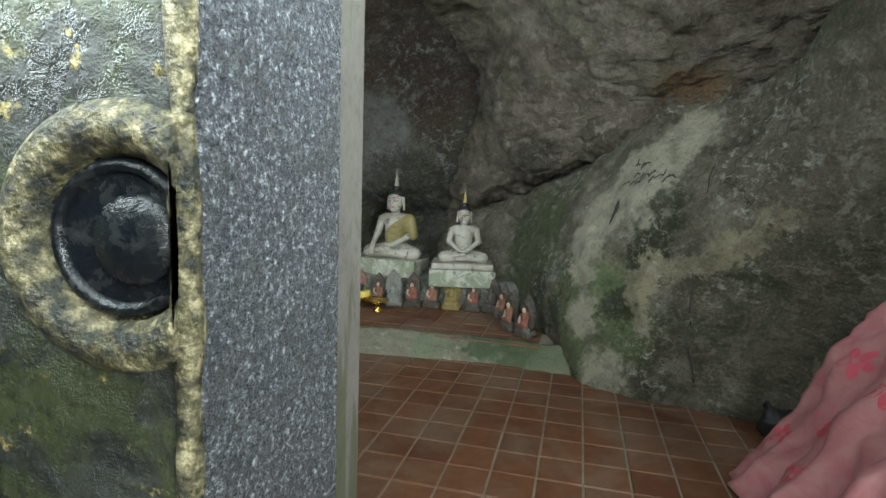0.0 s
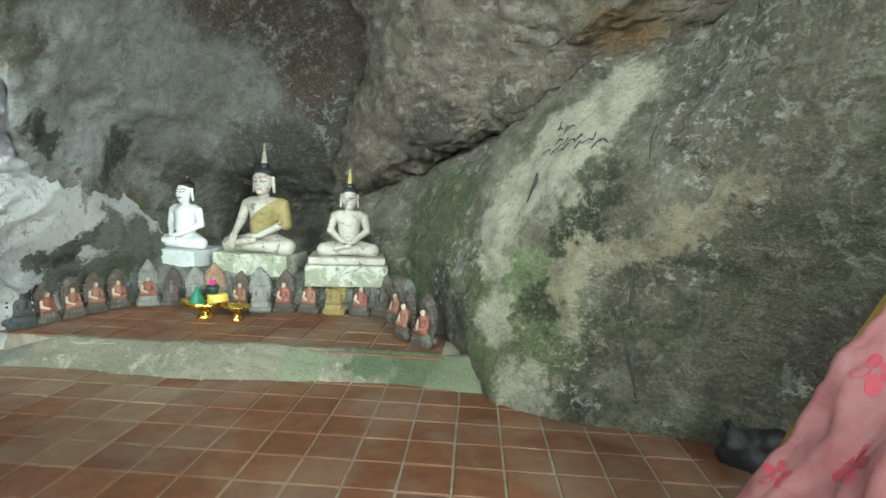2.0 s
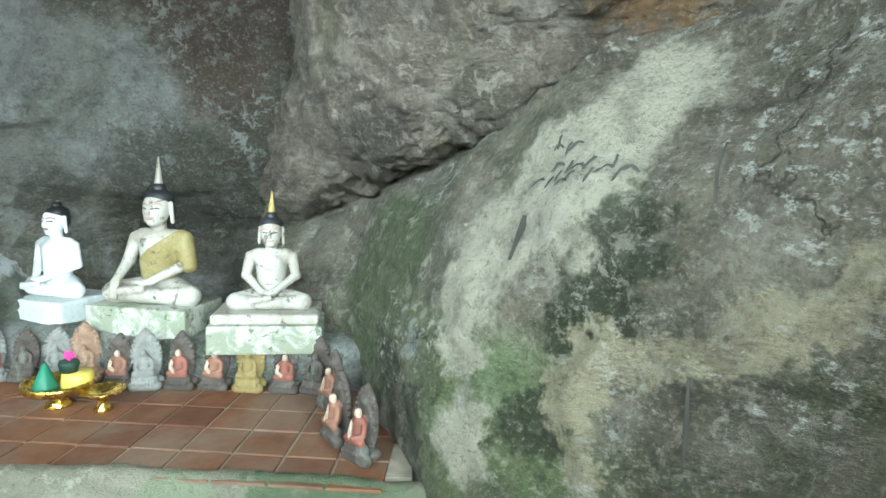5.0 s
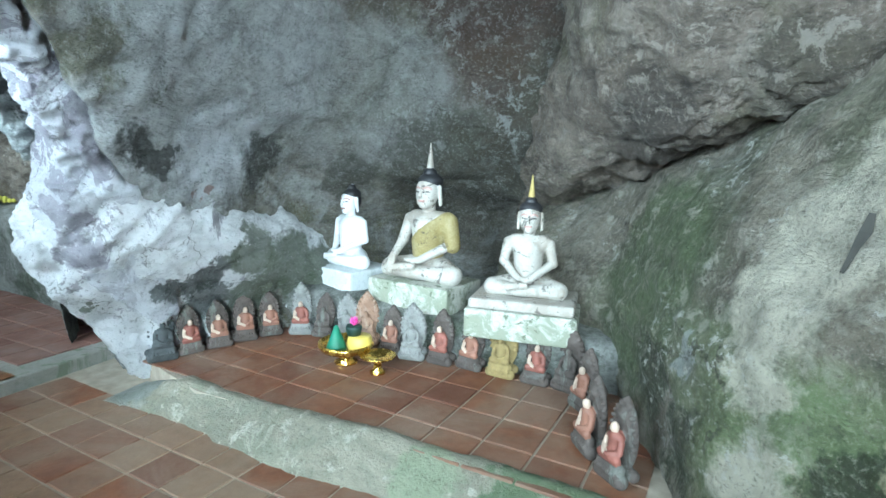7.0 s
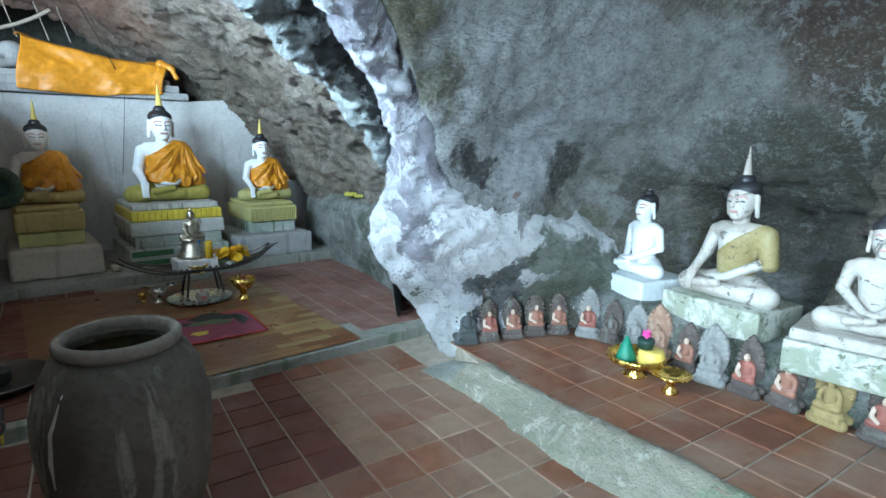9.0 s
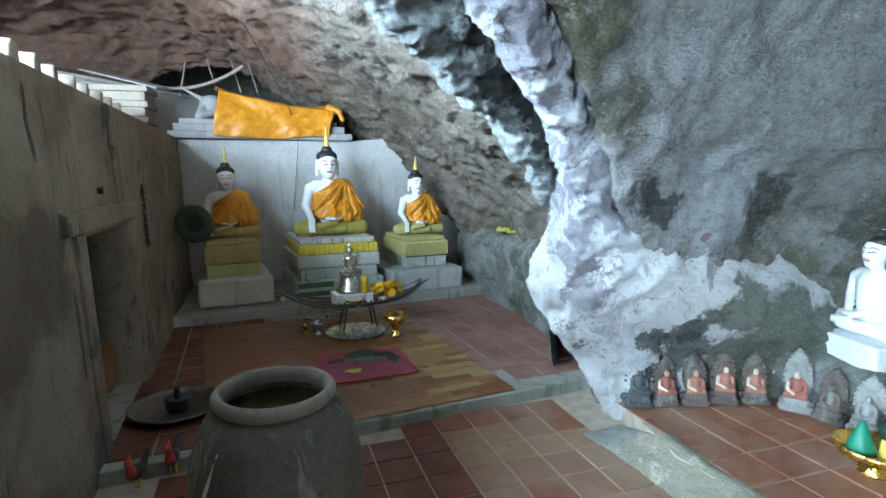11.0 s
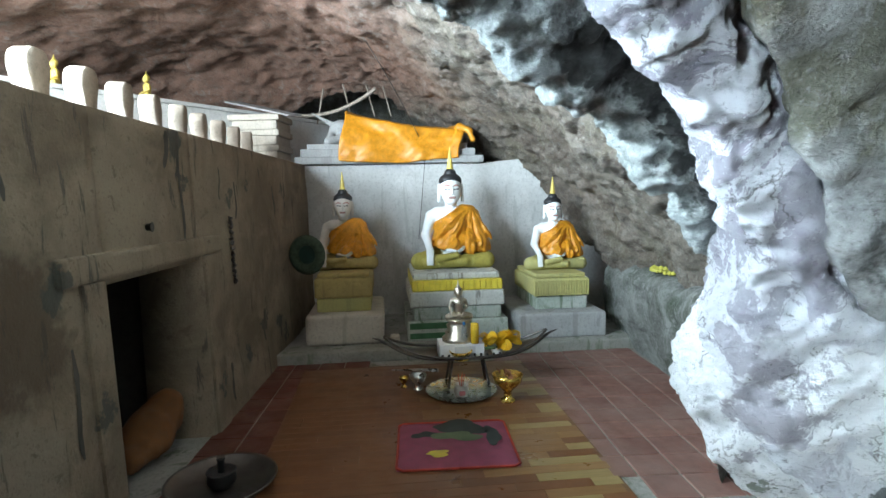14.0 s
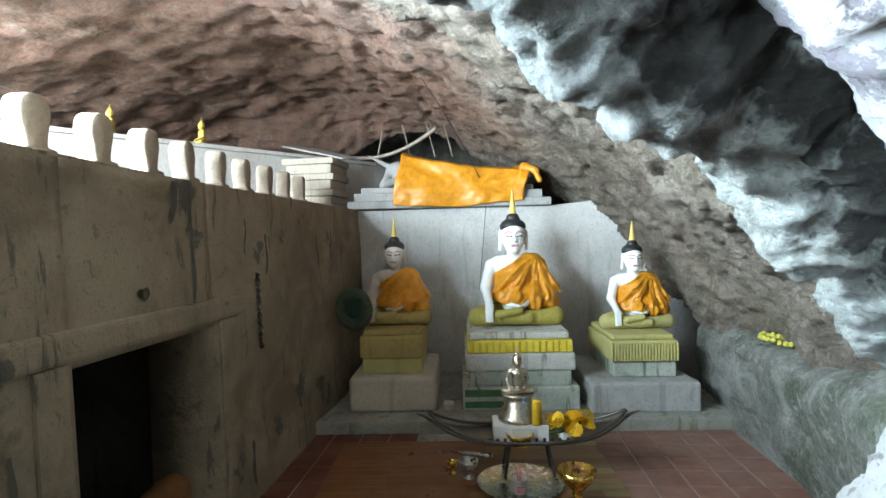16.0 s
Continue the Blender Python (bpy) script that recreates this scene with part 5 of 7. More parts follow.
def plinth(m, w, d, h, tier, mat, label):
    t = thing("plinth", m, label, "plinth")
    part("body", boxed(-w / 2, w / 2, -d / 2, d / 2, -0.06, h - tier, bevel=0.018), mat, t)
    if tier > 0.01:
        part("top_tier", boxed(-w / 2 * 0.94, w / 2 * 0.94, -d / 2 * 0.94, d / 2 * 0.94, h - tier + 0.001, h, bevel=0.025, seg=3), PEELING_WHITE, t)
    return t


FRONT = "white statues on the rock shelf"
for x, y, turn, h, base, w, lap, mats, lab in (
        (-1.72, 6.42, -16, 0.84, 0.62, 0.62, True, [WHITE, WHITE, BLACK, WHITE], "white seated statue with black hair and white spire"),
        (-0.9, 6.22, -10, 1.03, 0.63, 0.72, False, [PEELING_WHITE, PEELING_WHITE, BLACK, PEELING_WHITE], "weathered white statue with an olive-gold sash and peeling face"),
        (-0.05, 5.98, 6, 0.8, 0.66, 0.72, True, [PEELING_WHITE, PEELING_WHITE, BLACK, GOLD_DULL], "worn white seated statue with black hair and yellow spire")):
    plinth(pose(x, y, SHELF - 0.01, 0, 0, turn), w, 0.5, base - SHELF + 0.01, 0.07 if x > -0.5 else 0.0, PLINTH_WHITE if x < -1.5 else PEELING_MOSS,
           "mossy whitewashed block plinth on the rock shelf")
    tagged(statue(pose(x, y + 0.02, base - 0.005, 0, 0, turn), h / 1.24, lap, mats, lab), group=FRONT)
ob = new("sash", body_mesh("sash", torso() + [("c", (0.225, 0.03, 0.54), (0.27, 0.02, 0.33), (0.066, 0.06), 0)], [PEELING_OLIVE], (-0.4, -0.34, 0.1), (0.46, 0.3, 0.72), 0.0155, 0.05,
                           lambda p, d: np.maximum(np.maximum(d - 0.012, 0.8 * (p[:, 2] - 0.47 - 0.85 * p[:, 0])), 0.2 - p[:, 2])))
ob.matrix_world = pose(-0.9, 6.24, 0.625, 0, 0, -10) @ Matrix.Scale(1.03 / 1.24, 4)
tagged(ob, "olive-gold painted sash over one shoulder of a statue", "sash")

# ---- three robed statues on the back ledge ----
BACKROW = "robed statues on the back ledge"


def petals(parent, y0, y1, x, z0, z1, n, mat):
    for i in range(n):
        w = (y1 - y0) / n
        bm = boxed(x - 0.03, x + 0.012, y0 + w * i + 0.004, y0 + w * (i + 1) - 0.004, z0, z1, bevel=0.012)
        part("petal", bm, mat, parent)


ped = thing("pedestal", pose(0, 0, 0), "stepped white pedestal with a yellow petal band and green stripes", "pedestal")
part("foot", boxed(-7.45, -6.22, 3.39, 4.49, 0.195, 0.42, bevel=0.02), MOSSY_WHITE, ped)
part("green_stripe", boxed(-6.3, -6.215, 3.41, 3.8, 0.225, 0.29, bevel=0.01), GREEN_PAINT, ped, "green painted stripe")
part("green_stripe", boxed(-6.3, -6.215, 3.41, 3.85, 0.33, 0.4, bevel=0.01), GREEN_PAINT, ped, "green painted stripe")
part("neck", boxed(-7.4, -6.26, 3.46, 4.42, 0.421, 0.56, bevel=0.015), MOSSY_WHITE, ped)
part("slab", boxed(-7.45, -6.24, 3.42, 4.46, 0.561, 0.73, bevel=0.03, seg=3), WORN_WHITE, ped)
part("band", boxed(-7.45, -6.27, 3.45, 4.43, 0.731, 0.85, bevel=0.01), YELLOW_PAINT, ped, "yellow painted band")
petals(ped, 3.44, 4.44, -6.262, 0.735, 0.85, 16, YELLOW_PAINT)
part("plate", boxed(-7.4, -6.3, 3.46, 4.42, 0.851, 0.92, bevel=0.025, seg=3), WORN_WHITE, ped)
ped = thing("pedestal", pose(0, 0, 0), "grey and pale yellow pedestal with a fluted skirt", "pedestal")
part("foot", boxed(-7.3, -6.1, 4.57, 5.56, 0.195, 0.47, bevel=0.03, seg=3), WORN_GREY, ped)
part("neck", boxed(-7.2, -6.32, 4.83, 5.42, 0.471, 0.62, bevel=0.015), MOSSY_WHITE, ped)
part("skirt", boxed(-7.22, -6.3, 4.8, 5.44, 0.621, 0.82, bevel=0.03, seg=3), FADED_YELLOW, ped)
petals(ped, 4.8, 5.44, -6.292, 0.625, 0.8, 22, FADED_YELLOW)
part("plate", boxed(-7.2, -6.34, 4.83, 5.41, 0.821, 0.87, bevel=0.02), FADED_YELLOW, ped)
ped = thing("pedestal", pose(0, 0, 0), "cream and dull gold pedestal with rounded foot", "pedestal")
part("foot", boxed(-7.3, -6.2, 2.31, 3.14, 0.195, 0.53, bevel=0.06, seg=4), CREAM, ped)
part("neck", boxed(-7.2, -6.36, 2.42, 3.0, 0.531, 0.68, bevel=0.015), FADED_YELLOW, ped)
part("body", boxed(-7.22, -6.34, 2.4, 3.02, 0.681, 0.9, bevel=0.03), GOLD_DULL, ped)
part("plate", boxed(-7.2, -6.38, 2.43, 2.99, 0.901, 0.95, bevel=0.02), GOLD_DULL, ped)
for x, y, z, h, face, sp in ((-6.84, 2.7, 0.945, 1.12, SHADED_SKIN, GOLD_PAINT), (-6.86, 3.96, 0.915, 1.42, WHITE, GOLD_PAINT), (-6.82, 5.19, 0.865, 1.1, WHITE, GOLD_PAINT)):
    m = pose(x, y, z, 0, 0, 90)
    tagged(statue(m, h / 1.24, False, [face, GOLD_DULL if y < 3 else (YELLOW_OLIVE if y < 4.5 else FADED_YELLOW), BLACK, sp], "white-faced seated statue with black hair and gold spire"), group=BACKROW)
    tagged(robe(m, h / 1.24, "shiny orange satin robe draped over a seated statue"), group="orange robes")

# ---- upper shelf with reclining statue under a cloth ----
altar = thing("altar_table", pose(0, 0, 0), "grey stepped cement altar table on the back wall", "altar")
part("slab", boxed(-8.9, -7.62, 2.05, 4.5, 2.203, 2.3, bevel=0.02), WORN_GREY, altar)
part("upper_step", boxed(-8.85, -7.68, 2.12, 4.4, 2.301, 2.4, bevel=0.015), WORN_GREY, altar)
part("top_step", boxed(-8.8, -7.74, 2.2, 4.3, 2.401, 2.47, bevel=0.012), WORN_GREY, altar)
rec = [("c", (-8.2, 3.9, 2.58), (-8.2, 3.0, 2.68), (0.1, 0.17), 0), ("e", (-8.15, 2.62, 2.72), (0.12, 0.15, 0.12), 0), ("c", (-8.1, 2.75, 2.62), (-8.0, 2.45, 2.52), (0.06, 0.05), 0),
       ("c", (-8.0, 2.45, 2.52), (-8.12, 2.5, 2.7), (0.05, 0.04), 0), ("c", (-8.18, 2.5, 2.78), (-8.2, 2.2, 2.95), (0.04, 0.008), 0, 0.02), ("c", (-8.2, 3.9, 2.58), (-8.2, 4.25, 2.57), (0.1, 0.07), 0)]
ob = new("reclining_statue", body_mesh("reclining_statue", rec, [WORN_GREY], (-8.5, 2.1, 2.4), (-7.85, 4.4, 3.05), 0.02, 0.05))
tagged(ob, "grey stone reclining statue lying on the altar table", "statue")
vs, fs, nu, nv = [], [], 90, 60
for i in range(nu):
    for j in range(nv):
        u, v = i / (nu - 1), j / (nv - 1)
        y = 2.66 + 1.55 * u + 0.05 * math.sin(5 * v)
        top = 2.93 - 0.24 * u - 0.05 * math.sin(3.1 * u) + (0.04 if u > 0.93 else 0)
        low = 2.24 - 0.03 * math.sin(4 * u)
        if v < 0.35:
            x, z = -8.25 + 0.5 * v / 0.35, top - 0.05 * (v / 0.35) ** 3
        else:
            w = (v - 0.35) / 0.65
            x, z = -7.7 + 0.1 * w ** 0.5, top - 0.05 - (top - 0.05 - low) * w
        p = np.array([[y * 1.0, z * 0.6, v]])
        f = 0.07 * float(fbm(p, 0.4, 3, 91)[0]) + 0.016 * math.sin(9 * y + 8 * z) * min(1, 2 * v) + 0.004 * math.sin(21 * y - 33 * z + 2 * math.sin(5 * y)) * min(1, 2 * v)
        vs.append((x + f, y, z + 0.4 * f))
for i in range(nu - 1):
    for j in range(nv - 1):
        a = i * nv + j
        fs.append((a, a + nv, a + nv + 1, a + 1))
cl = mesh_object("cloth", vs, fs, ORANGE)
so = cl.modifiers.new("thick", "SOLIDIFY")
so.thickness = 0.006
tagged(cl, "crumpled shiny orange satin cloth over a reclining statue", "cloth")
knot = new("cloth_tail", body_mesh("cloth_tail", [("c", (-7.72, 4.2, 2.66), (-7.66, 4.34, 2.62), (0.07, 0.03), 0), ("c", (-7.66, 4.3, 2.64), (-7.62, 4.36, 2.5), (0.03, 0.035), 0)], [ORANGE], (-7.85, 4.05, 2.4), (-7.5, 4.5, 2.8), 0.016, 0.03))
tagged(knot, "knotted end of the orange satin cloth", "cloth")
cor = thing("carved_cornice", pose(-8.15, 1.6, 2.2, 0, 0, -8), "pale weathered stepped cornice with carved rows", "cornice")
for i, (w, h0, h1) in enumerate(((0.36, 0, 0.1), (0.33, 0.101, 0.2), (0.38, 0.201, 0.28), (0.33, 0.281, 0.4), (0.38, 0.401, 0.48), (0.34, 0.481, 0.6), (0.39, 0.601, 0.68))):
    part("course", boxed(-0.3, 0.28 + 0.12 * (w - 0.33) * 10 * 0.3, -w, w * 0.75, h0, h1, bevel=0.02), CREAM, cor)

# ---- parapet posts ----
POSTS = "lotus-bud posts on the parapet"
half = [(0.125, 0.0), (0.125, 0.035), (0.1, 0.05), (0.072, 0.06), (0.068, 0.085), (0.078, 0.13), (0.094, 0.18), (0.1, 0.21), (0.095, 0.245), (0.075, 0.275), (0.04, 0.293), (0.0, 0.297)]
bm = bmesh.new()
outline = [(w, z) for w, z in half] + [(-w, z) for w, z in half[-2::-1]]
faces = []
for y, s in ((-0.062, 0.9), (-0.05, 1.0), (0.05, 1.0), (0.062, 0.9)):
    faces.append([bm.verts.new((w * s, y * (1.35 if z < 0.055 else 1.0), z if z < 0.2 else 0.2 + (z - 0.2) * (0.5 + 0.5 * s))) for w, z in outline])
bm.faces.new(faces[0])
bm.faces.new(faces[-1][::-1])
for f0, f1 in zip(faces, faces[1:]):
    for i in range(len(outline)):
        j = (i + 1) % len(outline)
        bm.faces.new((f0[j], f0[i], f1[i], f1[j]))
bmesh.ops.recalc_face_normals(bm, faces=bm.faces)
for v in bm.verts:
    v.co += Vector((1, 1, 0.5)) * 0.008 * noise.noise(v.co * 16)
proto = thing("parapet_post", pose(-2.45, 0, 0), "weathered plaster parapet post with a rounded bud top", "post", POSTS)
part("bud", bm, WORN_POST, proto, "", True)
part("base", boxed(-0.11, 0.11, -0.1, 0.1, -0.03, 0.012, bevel=0.012), WORN_POST, proto)
rng = random.Random(3)
for k in range(10):
    x = -3.38 - 0.43 * k - 0.003 * k * k
    m = pose(x, 1.25 + 0.07 * (-3.8 - x), 2.27, rng.uniform(-3, 3), rng.uniform(-3, 3), rng.uniform(-10, 10))
    if k == 0:
        proto.matrix_world = m @ Matrix.Diagonal((0.88, 1.0, 1.13, 1))
    else:
        copy_thing(proto, m)
gme = body_mesh("gilt_statuette", seated(True) + head(), [GOLD_PAINT] * 5, LO, HI, 0.026, 0.03)
for x, y in ((-5.5, -1.15), (-6.6, -0.16), (-7.3, 0.45)):
    ob = new("gilt_statuette", gme)
    ob.matrix_world = pose(x, y, 2.978, 0, 0, 40) @ Matrix.Scale(0.27, 4)
    tagged(ob, "small gilt statuette on the terrace wall", "statue", "gilt statuettes")

# ---- small steles round the platform ----
def stele_mesh(mats, tall=1.0, round_back=False):
    """An arched, pointed back slab with a scalloped rim, a tiered lotus foot and a small seated figure before it."""
    w, t = (0.1 if round_back else 0.088), tall
    s = [("e", (0, 0.05, 0.19 * t), (w, 0.026, 0.165 * t), 0), ("c", (0, 0.05, 0.3 * t), (0, 0.05, 0.362 * t), (0.045, 0.012), 0, 0.02), ("c", (-0.075, 0.045, 0.03), (0.075, 0.045, 0.03), (0.03, 0.03), 3)]
    s += [("c", (-0.07, -0.02, 0.012), (0.07, -0.02, 0.012), (0.036, 0.036), 3, 0.006), ("c", (-0.055, -0.02, 0.062), (0.055, -0.02, 0.062), (0.03, 0.03), 3, 0.004)]
    s += [("e", (0.022 * k, -0.052, 0.04), (0.011, 0.012, 0.017), 3, 0.003) for k in range(-3, 4)]
    s += [("c", (-0.052, -0.035, 0.103), (0.052, -0.035, 0.103), (0.022, 0.022), 1, 0.008), ("c", (0, -0.005, 0.11), (0, 0.0, 0.19), (0.032, 0.034), 1, 0.008), ("c", (-0.03, 0, 0.19), (0.03, 0, 0.19), (0.02, 0.02), 1, 0.008),
          ("e", (0, -0.012, 0.238), (0.0195, 0.022, 0.026), 2, 0.004), ("c", (-0.048, -0.008, 0.178), (-0.052, -0.02, 0.135), (0.013, 0.012), 2, 0.005), ("c", (-0.052, -0.02, 0.135), (-0.01, -0.058, 0.122), (0.012, 0.01), 2, 0.005),
          ("c", (0.048, -0.008, 0.178), (0.052, -0.02, 0.135), (0.015, 0.015), 1, 0.005), ("c", (0.052, -0.02, 0.135), (0.01, -0.058, 0.122), (0.014, 0.011), 1, 0.005)]
    for a in np.linspace(-0.25, math.pi + 0.25, 15):
        r = 0.9 + (0.14 * max(0, math.sin(a)) ** 12)
        s.append(("e", (w * 0.92 * math.cos(a), 0.034, 0.19 * t + 0.163 * t * r * math.sin(a)), (0.011, 0.014, 0.011), 0, 0.008))
    for a in np.linspace(0.2, math.pi - 0.2, 12):
        s.append(("e", (0.05 * math.cos(a), 0.027, 0.21 * t + 0.075 * t * math.sin(a)), (0.008, 0.009, 0.008), 0, 0.003))
    return body_mesh("stele", s, mats, (-0.15, -0.11, -0.03), (0.15, 0.1, 0.43), 0.0068, 0.01)


STONE = [DARK_STONE, DARK_STONE, DARK_STONE, DARK_STONE]
KINDS = {
    "dark": (stele_mesh([BLACK_STONE] * 4), "small dark stone stele with a seated figure"),
    "red": (stele_mesh([DARK_STONE, RED_ROBE, SKIN, DARK_STONE]), "small stele with a red-robed seated monk figure"),
    "brown": (stele_mesh([DARK_STONE, BROWN_ROBE, SKIN, DARK_STONE]), "small stele with a brown-robed pale seated figure"),
    "pale": (stele_mesh([PALE_STONE, RED_ROBE, SKIN, PALE_STONE], tall=1.1), "pale grey stele with a red-robed seated figure"),
    "grey": (stele_mesh([PALE_STONE] * 4, tall=1.05, round_back=True), "grey-white stone stele with a seated figure"),
    "stone": (stele_mesh(STONE), "dull grey stone stele with a seated figure"),
    "rust": (stele_mesh([RUST_STONE] * 4, tall=1.1, round_back=True), "rust-brown oval stele with a carved figure"),
    "gilt": (stele_mesh([GOLD_STONE] * 4, tall=1.08, round_back=True), "dull golden oval stele with a seated figure"),
}
ROW = (("dark", -2.27, 4.99, 62, 1.1), ("red", -2.21, 5.17, 62, 1.0), ("brown", -2.13, 5.36, 58, 1.0), ("brown", -2.07, 5.54, 55, 1.05), ("brown", -1.98, 5.73, 48, 1.0), ("pale", -1.79, 5.86, 25, 1.08),
       ("stone", -1.6, 5.88, 10, 1.0), ("grey", -1.41, 5.9, 5, 1.0), ("rust", -1.22, 5.9, 8, 1.05), ("brown", -0.98, 5.82, 4, 1.0), ("grey", -0.78, 5.77, 2, 1.1), ("red", -0.57, 5.78, -3, 1.1),
       ("brown", -0.36, 5.79, -2, 1.08), ("gilt", -0.13, 5.76, -4, 1.12), ("red", 0.1, 5.74, -6, 1.05), ("stone", 0.3, 5.72, -15, 1.1), ("brown", 0.43, 5.5, -52, 1.05), ("brown", 0.52, 5.06, -62, 1.12), ("red", 0.66, 4.86, -48, 1.12))
for kind, x, y, turn, sc in ROW:
    me, lab = KINDS[kind]
    ob = new("stele", me)
    ob.matrix_world = pose(x, y, PLATFORM + 0.016, rng.uniform(-3, 3), rng.uniform(-3, 3), turn + rng.uniform(-6, 6)) @ Matrix.Scale(sc * 0.87, 4)
    tagged(ob, lab, "statue", "steles round the platform")

# ---- water jar ----
jar = thing("water_jar", pose(-1.57, 2.645, 0.0, 0, 0, 20), "big grey glazed clay water jar with runs of glaze, open", "jar")
outer = [(0.17, 0.0), (0.19, 0.015), (0.245, 0.16), (0.3, 0.36), (0.325, 0.56), (0.322, 0.68), (0.29, 0.8), (0.24, 0.88), (0.205, 0.905)]
bm = lathe(outer + [(0.185, 0.9), (0.22, 0.86), (0.27, 0.78), (0.298, 0.66), (0.295, 0.5), (0.26, 0.3), (0.18, 0.1), (0.001, 0.1)], 72)
for v in bm.verts:
    v.co += v.co.normalized() * 0.012 * noise.noise(v.co * 4)
part("body", bm, CLAY, jar, "", True)
part("rim", lathe([(0.19, 0.893), (0.212, 0.897), (0.228, 0.914), (0.229, 0.936), (0.215, 0.952), (0.196, 0.946), (0.184, 0.922), (0.19, 0.893)], 72, cap=False), CLAY_RIM, jar, "thick rolled rim", True)
part("water", lathe([(0.206, 0.868), (0.206, 0.87), (0.001, 0.8705)], 48), DARK_WATER, jar, "dark still water", True)
part("glaze_run", tube([(0.1, -0.262, 0.82), (0.09, -0.312, 0.7), (0.085, -0.32, 0.6), (0.085, -0.316, 0.5)], [0.004, 0.007, 0.008, 0.004]), CLAY_PALE, jar, "pale run of glaze", True)
for jar_part in jar.children:
    jar_part.scale = (0.92, 0.92, 1.0)

# ---- vinyl sheet and mat on the shrine floor ----
vinyl = thing("vinyl_sheet", pose(0, 0, 0), "brown wood-patterned vinyl flooring lying on the shrine floor", "flooring")
part("backing", boxed(-5.76, -3.03, 2.36, 4.5, 0.083, 0.0905, bevel=0.001), VINYL_BACK, vinyl)
strips = {}
rv = random.Random(12)
for i in range(31):
    x = -5.72 + 0.0885 * i
    off = rv.choice((0.0, 0.15, 0.3))
    for j in range(-1, 5):
        y0, y1 = max(2.37, 2.37 + off + 0.45 * j), min(4.49, 2.37 + off + 0.45 * (j + 1))
        if y1 - y0 < 0.1:
            continue
        far = (y0 + y1) / 2 + 0.12 * (x + 4) + rv.uniform(-0.25, 0.25)
        mm = VINYL_YELLOW if far > 4.25 and rv.random() < 0.55 else (VINYL_TAN if far > 3.45 and rv.random() < 0.75 else VINYL_BROWN)
        key = (round(y1 - y0, 2), mm.name)
        if key not in strips:
            b2 = boxed(-0.0435, 0.0435, -(y1 - y0) / 2 + 0.001, (y1 - y0) / 2 - 0.001, 0, 0.003, bevel=0.0008, seg=1)
            strips[key] = bpy.data.meshes.new("plank")
            b2.to_mesh(strips[key])
            b2.free()
            strips[key].materials.append(mm)
        o = new("plank", strips[key])
        o.parent = vinyl
        o.matrix_world = pose(x + 0.044, (y0 + y1) / 2, 0.0905)
mat_ob = thing("floor_mat", pose(-3.96, 3.6, 0.0945, 0, 0, -3), "magenta padded floor mat with dark printed shapes", "mat")
vs, fs, n = [], [], 24
for i in range(n):
    for j in range(n):
        u, v = i / (n - 1) - 0.5, j / (n - 1) - 0.5
        e = max(abs(u), abs(v)) * 2
        vs.append((0.68 * u, 0.76 * v, 0.022 * (1 - e ** 8) + 0.004 * math.sin(17 * u + 9 * v) * (1 - e) + 0.002))
for i in range(n - 1):
    for j in range(n - 1):
        a = i * n + j
        fs.append((a, a + n, a + n + 1, a + 1))
mesh_object("pad", vs, fs, MAGENTA, True, mat_ob)
part("piping", tube([(0.34 * math.copysign(min(1, abs(1.35 * math.cos(a))), math.cos(a)), 0.38 * math.copysign(min(1, abs(1.35 * math.sin(a))), math.sin(a)), 0.008) for a in np.linspace(0, 2 * math.pi, 61)], 0.008, 8), RED_TRIM, mat_ob, "red edge piping", True)


def flat_patch(name, cx, cy, rx, ry, z, mat, parent, seed, n=26):
    bm = bmesh.new()
    r = random.Random(seed)
    ph = [r.uniform(0, 6.3) for _ in range(4)]
    ring = []
    for i in range(n):
        a = 2 * math.pi * i / n
        w = 1 + 0.22 * math.sin(2 * a + ph[0]) + 0.16 * math.sin(3 * a + ph[1]) + 0.1 * math.sin(5 * a + ph[2])
        ring.append(bm.verts.new((cx + rx * w * math.cos(a), cy + ry * w * math.sin(a), z)))
    bm.faces.new(ring)
    bmesh.ops.triangulate(bm, faces=bm.faces[:])
    return part(name, bm, mat, parent)


flat_patch("printed_shape", -0.2, 0.05, 0.1, 0.2, 0.029, MAT_DARK, mat_ob, 1)
flat_patch("printed_shape", -0.06, 0.02, 0.07, 0.16, 0.0295, MAT_GREEN, mat_ob, 2)
flat_patch("printed_shape", -0.05, 0.26, 0.12, 0.06, 0.029, MAT_DARK, mat_ob, 3)
flat_patch("printed_shape", 0.18, -0.12, 0.04, 0.08, 0.0292, YELLOW_PAINT, mat_ob, 4)
flat_patch("printed_shape", -0.1, -0.2, 0.05, 0.08, 0.0292, MAT_DARK, mat_ob, 5)

# ---- offering set ----
Z = 0.0955
cx, cy = -5.0, 3.78


def turned(name, m, profile, mat, label, category, n=32):
    ob = part(name, lathe(profile, n), mat, None, "", True)
    ob.matrix_world = m
    return tagged(ob, label, category)


def bowl(R, h, wall=0.006, foot=0.5):
    return [(R * foot, 0), (R * foot, 0.006), (R * foot * 0.6, 0.012), (R * foot * 0.55, h * 0.35), (R * 0.75, h * 0.55), (R * 0.97, h * 0.85), (R, h), (R - wall, h), (R * 0.9, h * 0.82), (R * 0.6, h * 0.55), (0.001, h * 0.5)]


turned("round_tray", pose(-4.93, 3.78, Z), [(0.25, 0), (0.27, 0.004), (0.3, 0.022), (0.303, 0.025), (0.298, 0.026), (0.268, 0.012), (0.001, 0.008)], SILVER, "round dented aluminium tray on the floor", "tray", 56)
boat = thing("offering_boat", pose(-5.12, 3.86, Z), "dark metal boat-shaped offering stand with raised ends", "stand")
